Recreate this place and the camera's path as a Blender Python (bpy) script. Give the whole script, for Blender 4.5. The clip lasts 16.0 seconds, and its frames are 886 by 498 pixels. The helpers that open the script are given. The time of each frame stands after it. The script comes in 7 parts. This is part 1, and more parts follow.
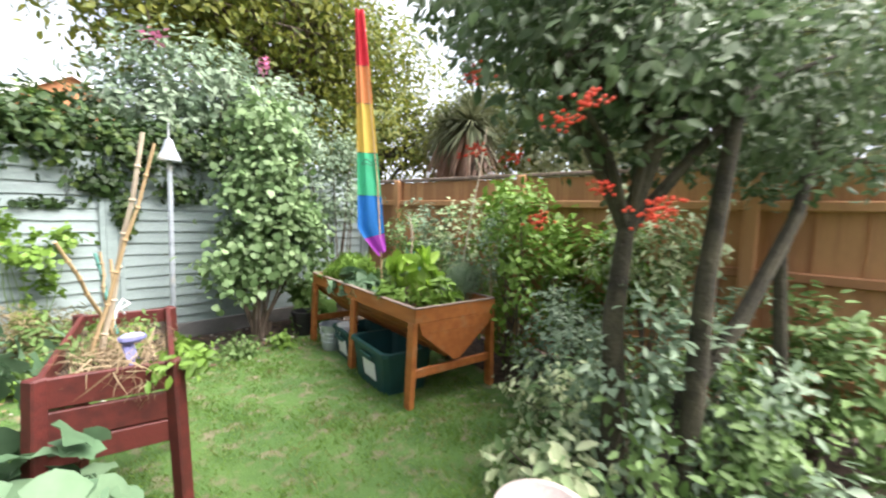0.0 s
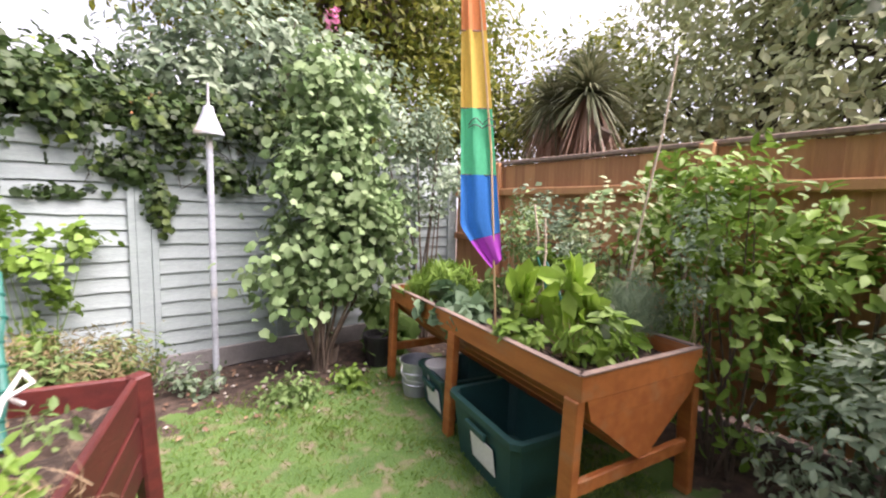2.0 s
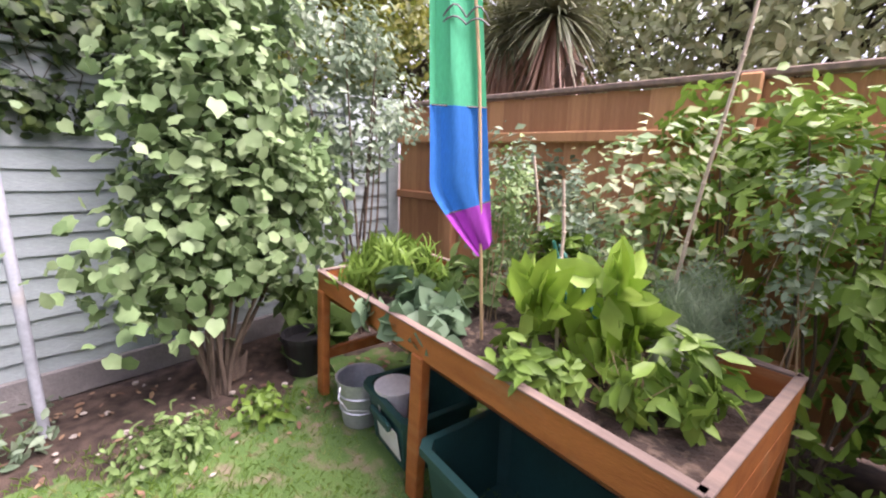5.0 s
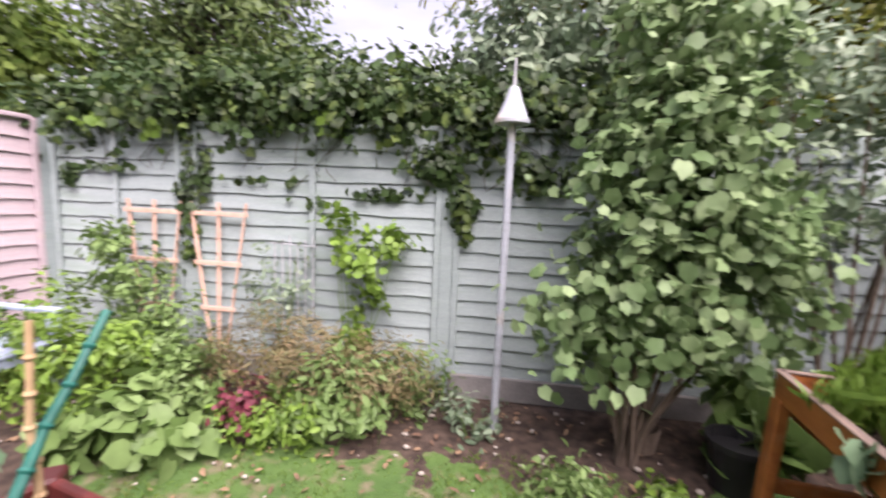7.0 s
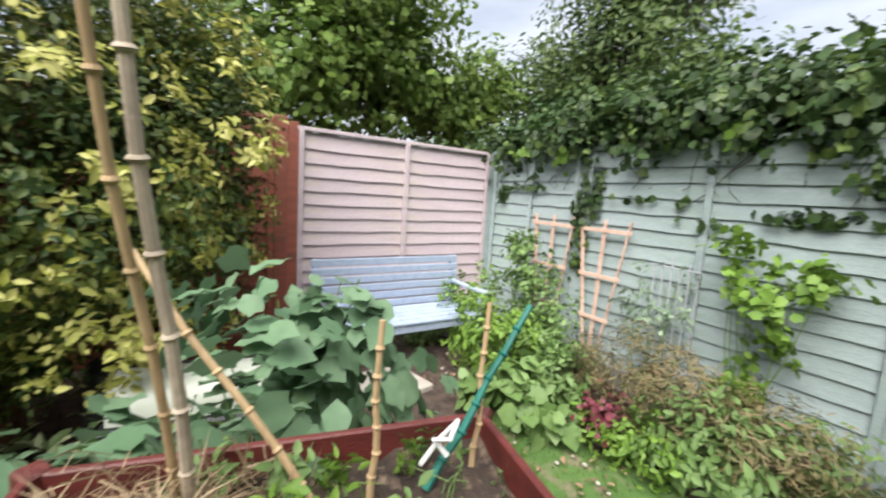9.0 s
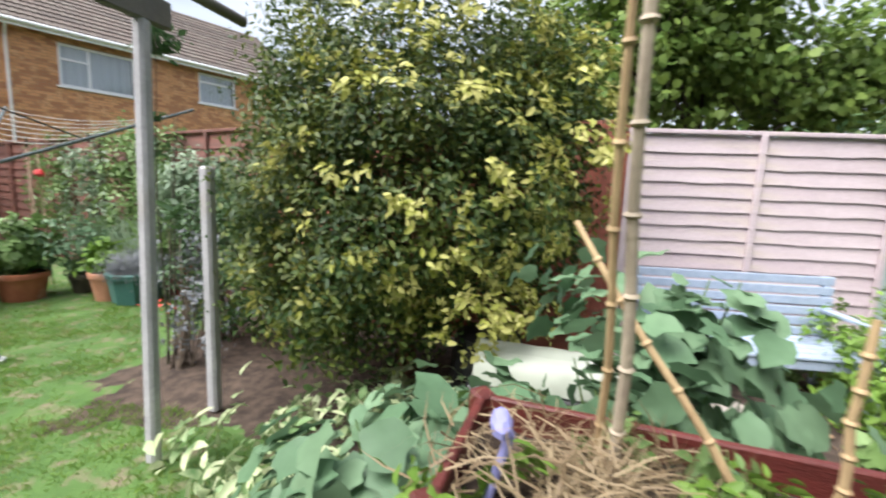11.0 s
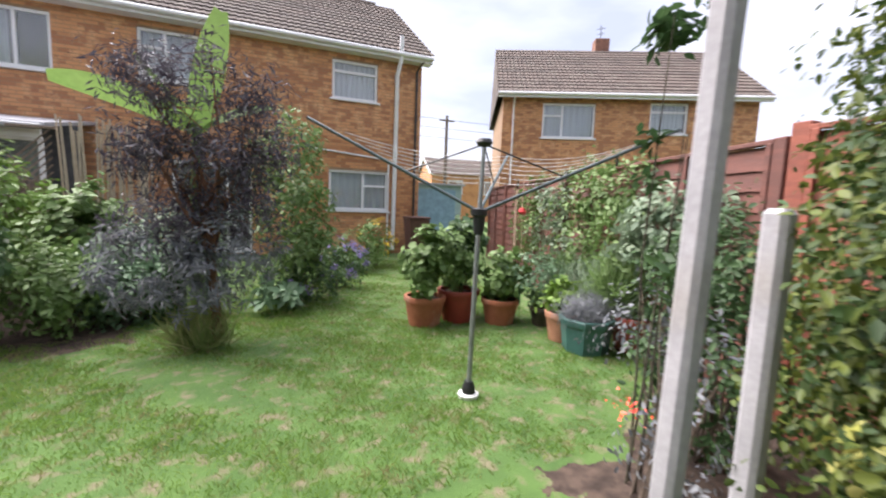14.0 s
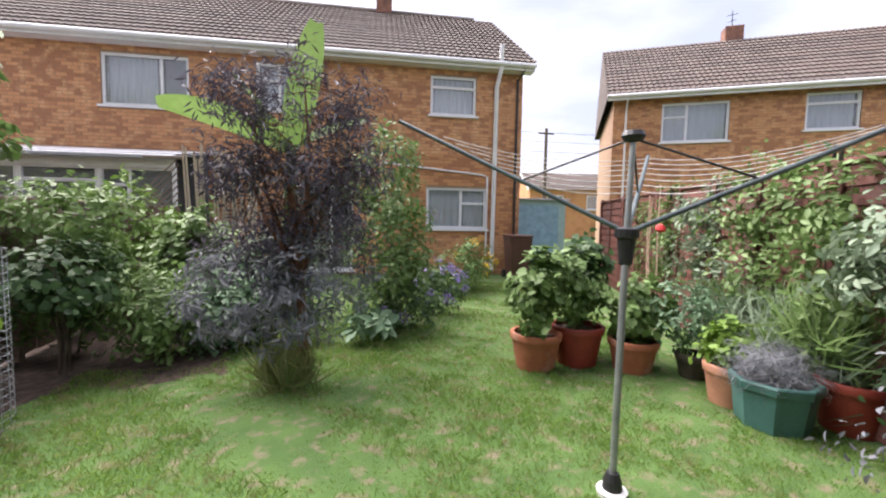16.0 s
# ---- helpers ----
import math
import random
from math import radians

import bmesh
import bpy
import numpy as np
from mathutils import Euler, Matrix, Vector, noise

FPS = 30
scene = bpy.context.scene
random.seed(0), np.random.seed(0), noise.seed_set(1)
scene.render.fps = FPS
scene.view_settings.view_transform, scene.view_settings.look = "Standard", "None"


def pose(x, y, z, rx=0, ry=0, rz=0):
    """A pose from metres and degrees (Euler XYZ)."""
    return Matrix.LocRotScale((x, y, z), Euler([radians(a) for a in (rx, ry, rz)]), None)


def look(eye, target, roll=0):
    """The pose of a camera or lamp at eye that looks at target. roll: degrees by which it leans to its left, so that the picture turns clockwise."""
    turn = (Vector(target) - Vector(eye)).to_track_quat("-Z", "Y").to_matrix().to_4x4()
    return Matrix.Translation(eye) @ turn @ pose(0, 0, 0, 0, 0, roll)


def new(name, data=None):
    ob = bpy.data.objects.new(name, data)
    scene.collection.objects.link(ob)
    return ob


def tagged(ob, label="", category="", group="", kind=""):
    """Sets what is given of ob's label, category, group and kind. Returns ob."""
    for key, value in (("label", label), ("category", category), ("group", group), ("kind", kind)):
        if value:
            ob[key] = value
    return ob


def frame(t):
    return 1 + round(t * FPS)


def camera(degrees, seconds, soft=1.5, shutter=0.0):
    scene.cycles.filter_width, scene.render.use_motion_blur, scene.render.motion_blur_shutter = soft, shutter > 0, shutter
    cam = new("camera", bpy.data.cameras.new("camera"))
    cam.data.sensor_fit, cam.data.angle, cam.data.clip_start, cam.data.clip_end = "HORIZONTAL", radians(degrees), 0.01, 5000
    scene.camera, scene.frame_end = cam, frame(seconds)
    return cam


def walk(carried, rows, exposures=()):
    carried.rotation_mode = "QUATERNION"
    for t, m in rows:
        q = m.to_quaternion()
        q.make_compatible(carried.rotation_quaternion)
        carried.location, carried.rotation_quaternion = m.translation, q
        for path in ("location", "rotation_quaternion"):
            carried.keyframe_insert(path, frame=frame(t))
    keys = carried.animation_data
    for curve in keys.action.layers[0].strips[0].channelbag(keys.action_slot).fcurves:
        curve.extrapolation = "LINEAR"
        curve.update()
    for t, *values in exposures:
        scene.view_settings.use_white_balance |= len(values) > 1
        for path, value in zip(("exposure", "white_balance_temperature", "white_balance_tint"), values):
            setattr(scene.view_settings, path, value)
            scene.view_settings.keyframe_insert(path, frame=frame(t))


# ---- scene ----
cam = camera(94.4, 16.0, 2.1, 0.4)
PATH = [
    (0, (-2.308, 4.749, 1.359), (-3.782, 3.408, 1.183), 1.7),
    (0.5, (-2.414, 4.416, 1.319), (-3.727, 2.916, 1.158), 1.3),
    (1, (-2.535, 4.073, 1.269), (-3.795, 2.527, 1.119), 1.5),
    (1.5, (-2.733, 3.815, 1.286), (-3.954, 2.243, 1.096), 1.1),
    (2, (-2.907, 3.607, 1.297), (-4.138, 2.043, 1.1), 1.4),
    (2.5, (-3.059, 3.381, 1.294), (-4.346, 1.86, 1.114), 1.5),
    (3, (-3.228, 3.207, 1.312), (-4.577, 1.741, 1.132), 1.2),
    (3.2, (-3.315, 3.15, 1.319), (-4.7, 1.72, 1.131), 1.0),
    (5.3, (-3.386, 2.847, 1.308), (-4.834, 1.548, 0.842), 2.3),
    (5.5, (-3.4, 2.844, 1.279), (-4.671, 1.353, 0.877), 3.6),
    (6, (-3.396, 2.753, 1.317), (-4.155, 0.936, 0.967), 3.5),
    (6.5, (-3.424, 2.715, 1.332), (-3.637, 0.748, 1.038), 3.3),
    (7, (-3.357, 2.708, 1.333), (-3.098, 0.739, 1.091), 2.5),
    (7.5, (-3.278, 2.715, 1.335), (-2.574, 0.853, 1.146), 2.3),
    (8, (-3.266, 2.703, 1.332), (-2.167, 1.04, 1.164), 3.0),
    (8.5, (-3.305, 2.728, 1.345), (-1.884, 1.334, 1.15), 3.7),
    (9, (-3.336, 2.771, 1.353), (-1.679, 1.682, 1.088), 3.8),
    (9.2, (-3.344, 2.787, 1.348), (-1.617, 1.823, 1.049), 4.1),
    (11.3, (-3.251, 3.1, 1.263), (-1.306, 3.496, 1.019), 2.2),
    (11.5, (-3.207, 3.161, 1.27), (-1.293, 3.697, 1.045), 2.1),
    (12, (-3.056, 3.287, 1.274), (-1.264, 4.155, 1.08), 2.2),
    (12.5, (-2.872, 3.409, 1.297), (-1.262, 4.578, 1.098), 2.0),
    (13, (-2.739, 3.592, 1.283), (-1.339, 5.006, 1.076), 2.2),
    (13.5, (-2.627, 3.797, 1.29), (-1.44, 5.393, 1.074), 2.2),
    (14, (-2.541, 3.966, 1.323), (-1.552, 5.691, 1.108), 2.1),
    (14.5, (-2.516, 4.21, 1.295), (-1.693, 6.022, 1.095), 1.8),
    (15, (-2.492, 4.405, 1.315), (-1.791, 6.269, 1.13), 1.6),
    (15.5, (-2.404, 4.533, 1.328), (-1.79, 6.429, 1.161), 1.2),
    (16, (-2.355, 4.629, 1.332), (-1.79, 6.542, 1.187), 1.0),
]
EXPOSURES = [(0, 2.25, 6350, 12), (1.5, 2.15, 6600, 28), (3, 2.15, 6600, 30), (5.5, 2.35, 6350, 36), (7, 1.65, 6500, 30), (9, 1.4, 6300, 10), (11.5, 1.65, 6150, 10), (13, 1.78, 6150, 14), (14.5, 1.68, 6350, 20), (16, 1.74, 6350, 21)]
walk(cam, [(t, look(eye, target, roll)) for t, eye, target, roll in PATH], EXPOSURES)


# ---- world, sun, exposure ----
world = bpy.data.worlds.new("world")
scene.world = world
world.use_nodes = True
_n, _l = world.node_tree.nodes, world.node_tree.links
_n.clear()
_sky = _n.new("ShaderNodeTexSky")
_sky.sky_type = "NISHITA"
_sky.sun_disc = False
_sky.sun_elevation, _sky.sun_rotation = radians(55), radians(-30)
_sky.air_density, _sky.dust_density, _sky.ozone_density = 1.0, 3.0, 1.0
_co = _n.new("ShaderNodeTexCoord")
_cl = _n.new("ShaderNodeTexNoise")
_cl.inputs["Scale"].default_value, _cl.inputs["Detail"].default_value = 2.2, 6.0
_mp = _n.new("ShaderNodeMapping")
_mp.inputs["Scale"].default_value = (1, 1, 3.0)
_rp = _n.new("ShaderNodeValToRGB")
_rp.color_ramp.elements[0].position, _rp.color_ramp.elements[0].color = 0.32, (2.7, 2.95, 3.5, 1)
_rp.color_ramp.elements[1].position, _rp.color_ramp.elements[1].color = 0.66, (5.0, 5.1, 5.3, 1)
_mx = _n.new("ShaderNodeMix")
_mx.data_type = "RGBA"
_mx.inputs["Factor"].default_value = 0.85
_bg = _n.new("ShaderNodeBackground")
_bg.inputs["Strength"].default_value = 0.092
_ow = _n.new("ShaderNodeOutputWorld")
_l.new(_co.outputs["Generated"], _mp.inputs["Vector"])
_l.new(_mp.outputs["Vector"], _cl.inputs["Vector"])
_l.new(_cl.outputs["Fac"], _rp.inputs["Fac"])
_l.new(_sky.outputs["Color"], _mx.inputs["A"])
_l.new(_rp.outputs["Color"], _mx.inputs["B"])
_l.new(_mx.outputs["Result"], _bg.inputs["Color"])
_l.new(_bg.outputs["Background"], _ow.inputs["Surface"])
sun = new("sun", bpy.data.lights.new("sun", "SUN"))
sun.data.energy, sun.data.angle, sun.data.color = 3.9, radians(60), (1.0, 0.95, 0.88)
sun.matrix_world = look((0, 0, 0), (0.34, -0.46, -0.82))


# ---- materials ----
def mat(name, a, b=None, rough=0.8, scale=6.0, bump=0.2, metal=0.0, c=None, fine=60.0, stretch=(1, 1, 1), island=0.0, objrand=0.0, trans=0.0, spec=0.5, fac=(0.35, 0.65), wear=None):
    """Two tones mixed by broad noise, shifted by fine grain; optional wear tone, per-piece variation and translucency."""
    m = bpy.data.materials.new(name)
    m.use_nodes = True
    nt = m.node_tree
    n, l = nt.nodes, nt.links
    p = n["Principled BSDF"]
    p.inputs["Roughness"].default_value, p.inputs["Metallic"].default_value = rough, metal
    p.inputs["Specular IOR Level"].default_value = spec
    tc = n.new("ShaderNodeTexCoord")
    mp = n.new("ShaderNodeMapping")
    mp.inputs["Scale"].default_value = stretch
    l.new(tc.outputs["Object"], mp.inputs["Vector"])
    b = b or tuple(x * 0.75 for x in a)

    def noise_tex(s, d=5.0):
        t = n.new("ShaderNodeTexNoise")
        t.inputs["Scale"].default_value, t.inputs["Detail"].default_value = s, d
        l.new(mp.outputs["Vector"], t.inputs["Vector"])
        return t

    def ramp(src, lo, hi):
        r = n.new("ShaderNodeMapRange")
        r.inputs["From Min"].default_value, r.inputs["From Max"].default_value = lo, hi
        l.new(src, r.inputs["Value"])
        return r.outputs["Result"]

    def mix(f, x, y, mode="MIX"):
        k = n.new("ShaderNodeMix")
        k.data_type, k.blend_type = "RGBA", mode
        if isinstance(f, float):
            k.inputs["Factor"].default_value = f
        else:
            l.new(f, k.inputs["Factor"])
        for s, v in (("A", x), ("B", y)):
            if isinstance(v, tuple):
                k.inputs[s].default_value = (*v, 1)
            else:
                l.new(v, k.inputs[s])
        return k.outputs["Result"]

    big, small = noise_tex(scale), noise_tex(fine, 3.0)
    src = big.outputs["Fac"]
    if island or objrand:
        r = n.new("ShaderNodeNewGeometry").outputs["Random Per Island"] if island else n.new("ShaderNodeObjectInfo").outputs["Random"]
        w = island or objrand
        ad = n.new("ShaderNodeMath")
        ad.operation = "MULTIPLY_ADD"
        l.new(r, ad.inputs[0])
        ad.inputs[1].default_value = w
        sb = n.new("ShaderNodeMath")
        sb.operation = "SUBTRACT"
        l.new(src, sb.inputs[0])
        sb.inputs[1].default_value = w / 2
        l.new(sb.outputs[0], ad.inputs[2])
        src = ad.outputs[0]
    col = mix(ramp(src, *fac), a, b)
    if c:
        col = mix(ramp(noise_tex(scale * 2.7).outputs["Fac"], 0.52, 0.68), col, c)
    if wear:
        col = mix(ramp(noise_tex(scale * 0.6, 8.0).outputs["Fac"], 0.55, 0.72), col, wear)
    g = n.new("ShaderNodeMapRange")
    g.inputs["To Min"].default_value, g.inputs["To Max"].default_value = 0.78, 1.18
    l.new(small.outputs["Fac"], g.inputs["Value"])
    gc = n.new("ShaderNodeCombineColor")
    for k in ("Red", "Green", "Blue"):
        l.new(g.outputs["Result"], gc.inputs[k])
    col = mix(1.0, col, gc.outputs["Color"], "MULTIPLY")
    l.new(col, p.inputs["Base Color"])
    if bump:
        bp = n.new("ShaderNodeBump")
        bp.inputs["Strength"].default_value, bp.inputs["Distance"].default_value = bump, 0.01
        l.new(small.outputs["Fac"], bp.inputs["Height"])
        l.new(bp.outputs["Normal"], p.inputs["Normal"])
    if trans:
        t = n.new("ShaderNodeBsdfTranslucent")
        l.new(col, t.inputs["Color"])
        ms = n.new("ShaderNodeMixShader")
        ms.inputs["Fac"].default_value = trans
        l.new(p.outputs["BSDF"], ms.inputs[1])
        l.new(t.outputs["BSDF"], ms.inputs[2])
        l.new(ms.outputs["Shader"], n["Material Output"].inputs["Surface"])
    return m


def leafmat(name, a, b, c=None, rough=0.5, trans=0.25):
    """Leaves differ one from the next and along the plant."""
    return mat(name, a, b, rough=rough, scale=3.0, bump=0.0, c=c, fine=25.0, island=0.75, trans=trans, spec=0.3, fac=(0.25, 0.75))


def paintmat(name, a, b, wear=None):
    return mat(name, a, b, rough=0.7, scale=3.0, bump=0.35, fine=40.0, stretch=(1, 1, 5), objrand=0.25, wear=wear)


MINT = paintmat("mint_paint", (0.315, 0.375, 0.375), (0.27, 0.33, 0.325), wear=(0.26, 0.33, 0.30))
PINK = paintmat("pink_paint", (0.513, 0.427, 0.456), (0.465, 0.38, 0.408), wear=(0.494, 0.418, 0.389))
REDBROWN = paintmat("red_brown_stain", (0.30, 0.085, 0.050), (0.21, 0.06, 0.038), wear=(0.15, 0.065, 0.045))
OLDRED = paintmat("weathered_red_brown_stain", (0.17, 0.062, 0.045), (0.115, 0.045, 0.035), wear=(0.10, 0.05, 0.04))
ORANGEWOOD = mat("orange_fence_wood", (0.5, 0.26, 0.12), (0.36, 0.17, 0.08), rough=0.85, scale=2.0, bump=0.4, fine=30, stretch=(8, 8, 0.7), objrand=0.5)
FENCECAP = mat("weathered_cap_wood", (0.25, 0.18, 0.14), (0.16, 0.12, 0.10), rough=0.9, scale=4, stretch=(6, 0.6, 6))
PLANTERWOOD = mat("orange_brown_stained_wood", (0.42, 0.145, 0.035), (0.31, 0.095, 0.022), rough=0.55, scale=4, bump=0.25, fine=50, stretch=(5, 1, 5), objrand=0.25, wear=(0.36, 0.17, 0.07))
MAHOGANY = mat("dark_red_stained_wood", (0.12, 0.022, 0.018), (0.07, 0.014, 0.012), rough=0.5, scale=5, bump=0.3, fine=45, stretch=(5, 1, 6), objrand=0.3)
SOIL = mat("dark_garden_soil", (0.055, 0.037, 0.026), (0.025, 0.017, 0.012), rough=1.0, scale=9, bump=1.0, fine=90, c=(0.14, 0.10, 0.07))
LEAFLITTER = mat("dry_leaf_litter", (0.26, 0.17, 0.10), (0.14, 0.08, 0.05), rough=0.9, island=0.9, bump=0.0)
BARK = mat("grey_brown_bark", (0.16, 0.12, 0.09), (0.08, 0.06, 0.045), rough=0.95, scale=8, bump=0.9, fine=50, stretch=(3, 3, 0.6))
DARKBARK = mat("dark_branch_bark", (0.075, 0.065, 0.042), (0.03, 0.026, 0.018), rough=0.95, scale=8, bump=0.8, fine=50)
REDBARK = mat("red_brown_bark", (0.24, 0.11, 0.065), (0.14, 0.065, 0.04), rough=0.9, scale=8, bump=0.8, stretch=(4, 4, 0.6))
GREYMETAL = mat("grey_coated_metal", (0.42, 0.43, 0.46), (0.34, 0.35, 0.38), rough=0.5, scale=8, bump=0.08)
WHITEMETAL = mat("white_painted_metal", (0.40, 0.43, 0.48), (0.33, 0.36, 0.40), rough=0.5, scale=8, bump=0.08, wear=(0.45, 0.42, 0.38))
DARKPOLE = mat("dark_green_grey_metal", (0.10, 0.13, 0.13), (0.06, 0.08, 0.085), rough=0.4, scale=9, bump=0.05, metal=0.3)
STEEL = mat("dull_steel_tube", (0.34, 0.36, 0.36), (0.24, 0.26, 0.26), rough=0.4, scale=9, bump=0.05, metal=0.6)
BLACKPLASTIC = mat("black_plastic", (0.02, 0.02, 0.022), (0.012, 0.012, 0.014), rough=0.45, bump=0.05)
PERGOLAPAINT = mat("grey_brown_painted_beam", (0.13, 0.115, 0.105), (0.095, 0.085, 0.08), rough=0.6, scale=5)
POSTPAINT = mat("pale_grey_painted_post", (0.40, 0.385, 0.41), (0.31, 0.30, 0.32), rough=0.6, scale=5, bump=0.12, wear=(0.32, 0.29, 0.27))
GALV = mat("galvanised_steel", (0.50, 0.53, 0.56), (0.38, 0.41, 0.44), rough=0.4, scale=14, metal=0.55, bump=0.05)
BINGREEN = mat("dark_green_plastic", (0.012, 0.062, 0.058), (0.010, 0.048, 0.046), rough=0.5, scale=5, bump=0.05)
WHITEPLASTIC = mat("white_plastic", (0.75, 0.75, 0.74), (0.62, 0.62, 0.61), rough=0.5, bump=0.05)
TERRACOTTA = mat("terracotta", (0.40, 0.14, 0.07), (0.32, 0.10, 0.05), rough=0.8, scale=7, bump=0.15, wear=(0.42, 0.25, 0.17))
REDPOT = mat("red_plastic_pot", (0.30, 0.045, 0.028), (0.22, 0.035, 0.022), rough=0.55, scale=5, bump=0.05)
TEALPOT = mat("teal_glazed_planter", (0.055, 0.15, 0.135), (0.04, 0.11, 0.10), rough=0.45, scale=5, bump=0.05)
PALEPOT = mat("pale_terracotta", (0.48, 0.23, 0.14), (0.38, 0.17, 0.10), rough=0.85, scale=7)
BAMBOO = mat("bamboo_cane", (0.50, 0.36, 0.20), (0.38, 0.26, 0.14), rough=0.6, scale=12, bump=0.15, stretch=(1, 1, 0.5))
PALECANE = mat("weathered_cane", (0.50, 0.42, 0.32), (0.38, 0.31, 0.24), rough=0.75, scale=10, bump=0.2)
TRELLIS = mat("salmon_softwood", (0.62, 0.43, 0.34), (0.52, 0.34, 0.26), rough=0.8, scale=9, bump=0.2, stretch=(3, 3, 0.6))
TEALSTAKE = mat("teal_green_stake", (0.012, 0.136, 0.104), (0.01, 0.104, 0.08), rough=0.5, bump=0.1)
BLUESLAT = mat("powder_blue_paint", (0.36, 0.42, 0.54), (0.30, 0.36, 0.48), rough=0.6, scale=5, bump=0.15, stretch=(4, 1, 4))
BRICK = mat("buff_orange_brick", (0.587, 0.294, 0.138), (0.388, 0.175, 0.088), rough=0.9, scale=1.6, bump=0.5, fine=45, island=0.9, c=(0.675, 0.388, 0.2))
BRICKP = mat("buff_orange_brick_piece", (0.55, 0.269, 0.119), (0.375, 0.163, 0.075), rough=0.9, scale=1.6, bump=0.5, fine=45, objrand=0.8)
MORTAR = mat("brick_mortar", (0.36, 0.24, 0.15), (0.28, 0.18, 0.11), rough=0.95, scale=5)
TILE = mat("brown_concrete_roof_tile", (0.115, 0.088, 0.075), (0.075, 0.06, 0.052), rough=0.9, scale=1.5, bump=0.3, island=0.5, c=(0.14, 0.12, 0.10))
UPVC = mat("white_upvc", (0.80, 0.80, 0.80), (0.74, 0.74, 0.75), rough=0.35, bump=0.0)
CURTAIN = mat("pale_net_curtain", (0.72, 0.76, 0.76), (0.58, 0.64, 0.65), rough=0.9, scale=3, stretch=(9, 1, 0.4))
# Dimness of the unlit rooms is put into this dark colour.
INTERIOR = mat("painted_room_gloom", (0.10, 0.10, 0.10), (0.06, 0.06, 0.065), rough=0.9)
PAVING = mat("pale_paving_stone", (0.42, 0.38, 0.33), (0.32, 0.29, 0.25), rough=0.9, scale=5)
BERRY = mat("orange_red_berries", (0.75, 0.085, 0.03), (0.55, 0.04, 0.02), rough=0.35, island=0.6, bump=0.0)
GLASS = bpy.data.materials.new("window_glass")
GLASS.use_nodes = True
_p = GLASS.node_tree.nodes["Principled BSDF"]
_p.inputs["Base Color"].default_value = (0.85, 0.89, 0.93, 1)
_p.inputs["Roughness"].default_value, _p.inputs["Metallic"].default_value = 0.05, 0.0
_p.inputs["Transmission Weight"].default_value, _p.inputs["IOR"].default_value = 0.9, 1.6
MILK = bpy.data.materials.new("milky_polythene")
MILK.use_nodes = True
_p = MILK.node_tree.nodes["Principled BSDF"]
_p.inputs["Base Color"].default_value = (0.50, 0.53, 0.45, 1)
_p.inputs["Roughness"].default_value, _p.inputs["Transmission Weight"].default_value = 0.38, 0.12


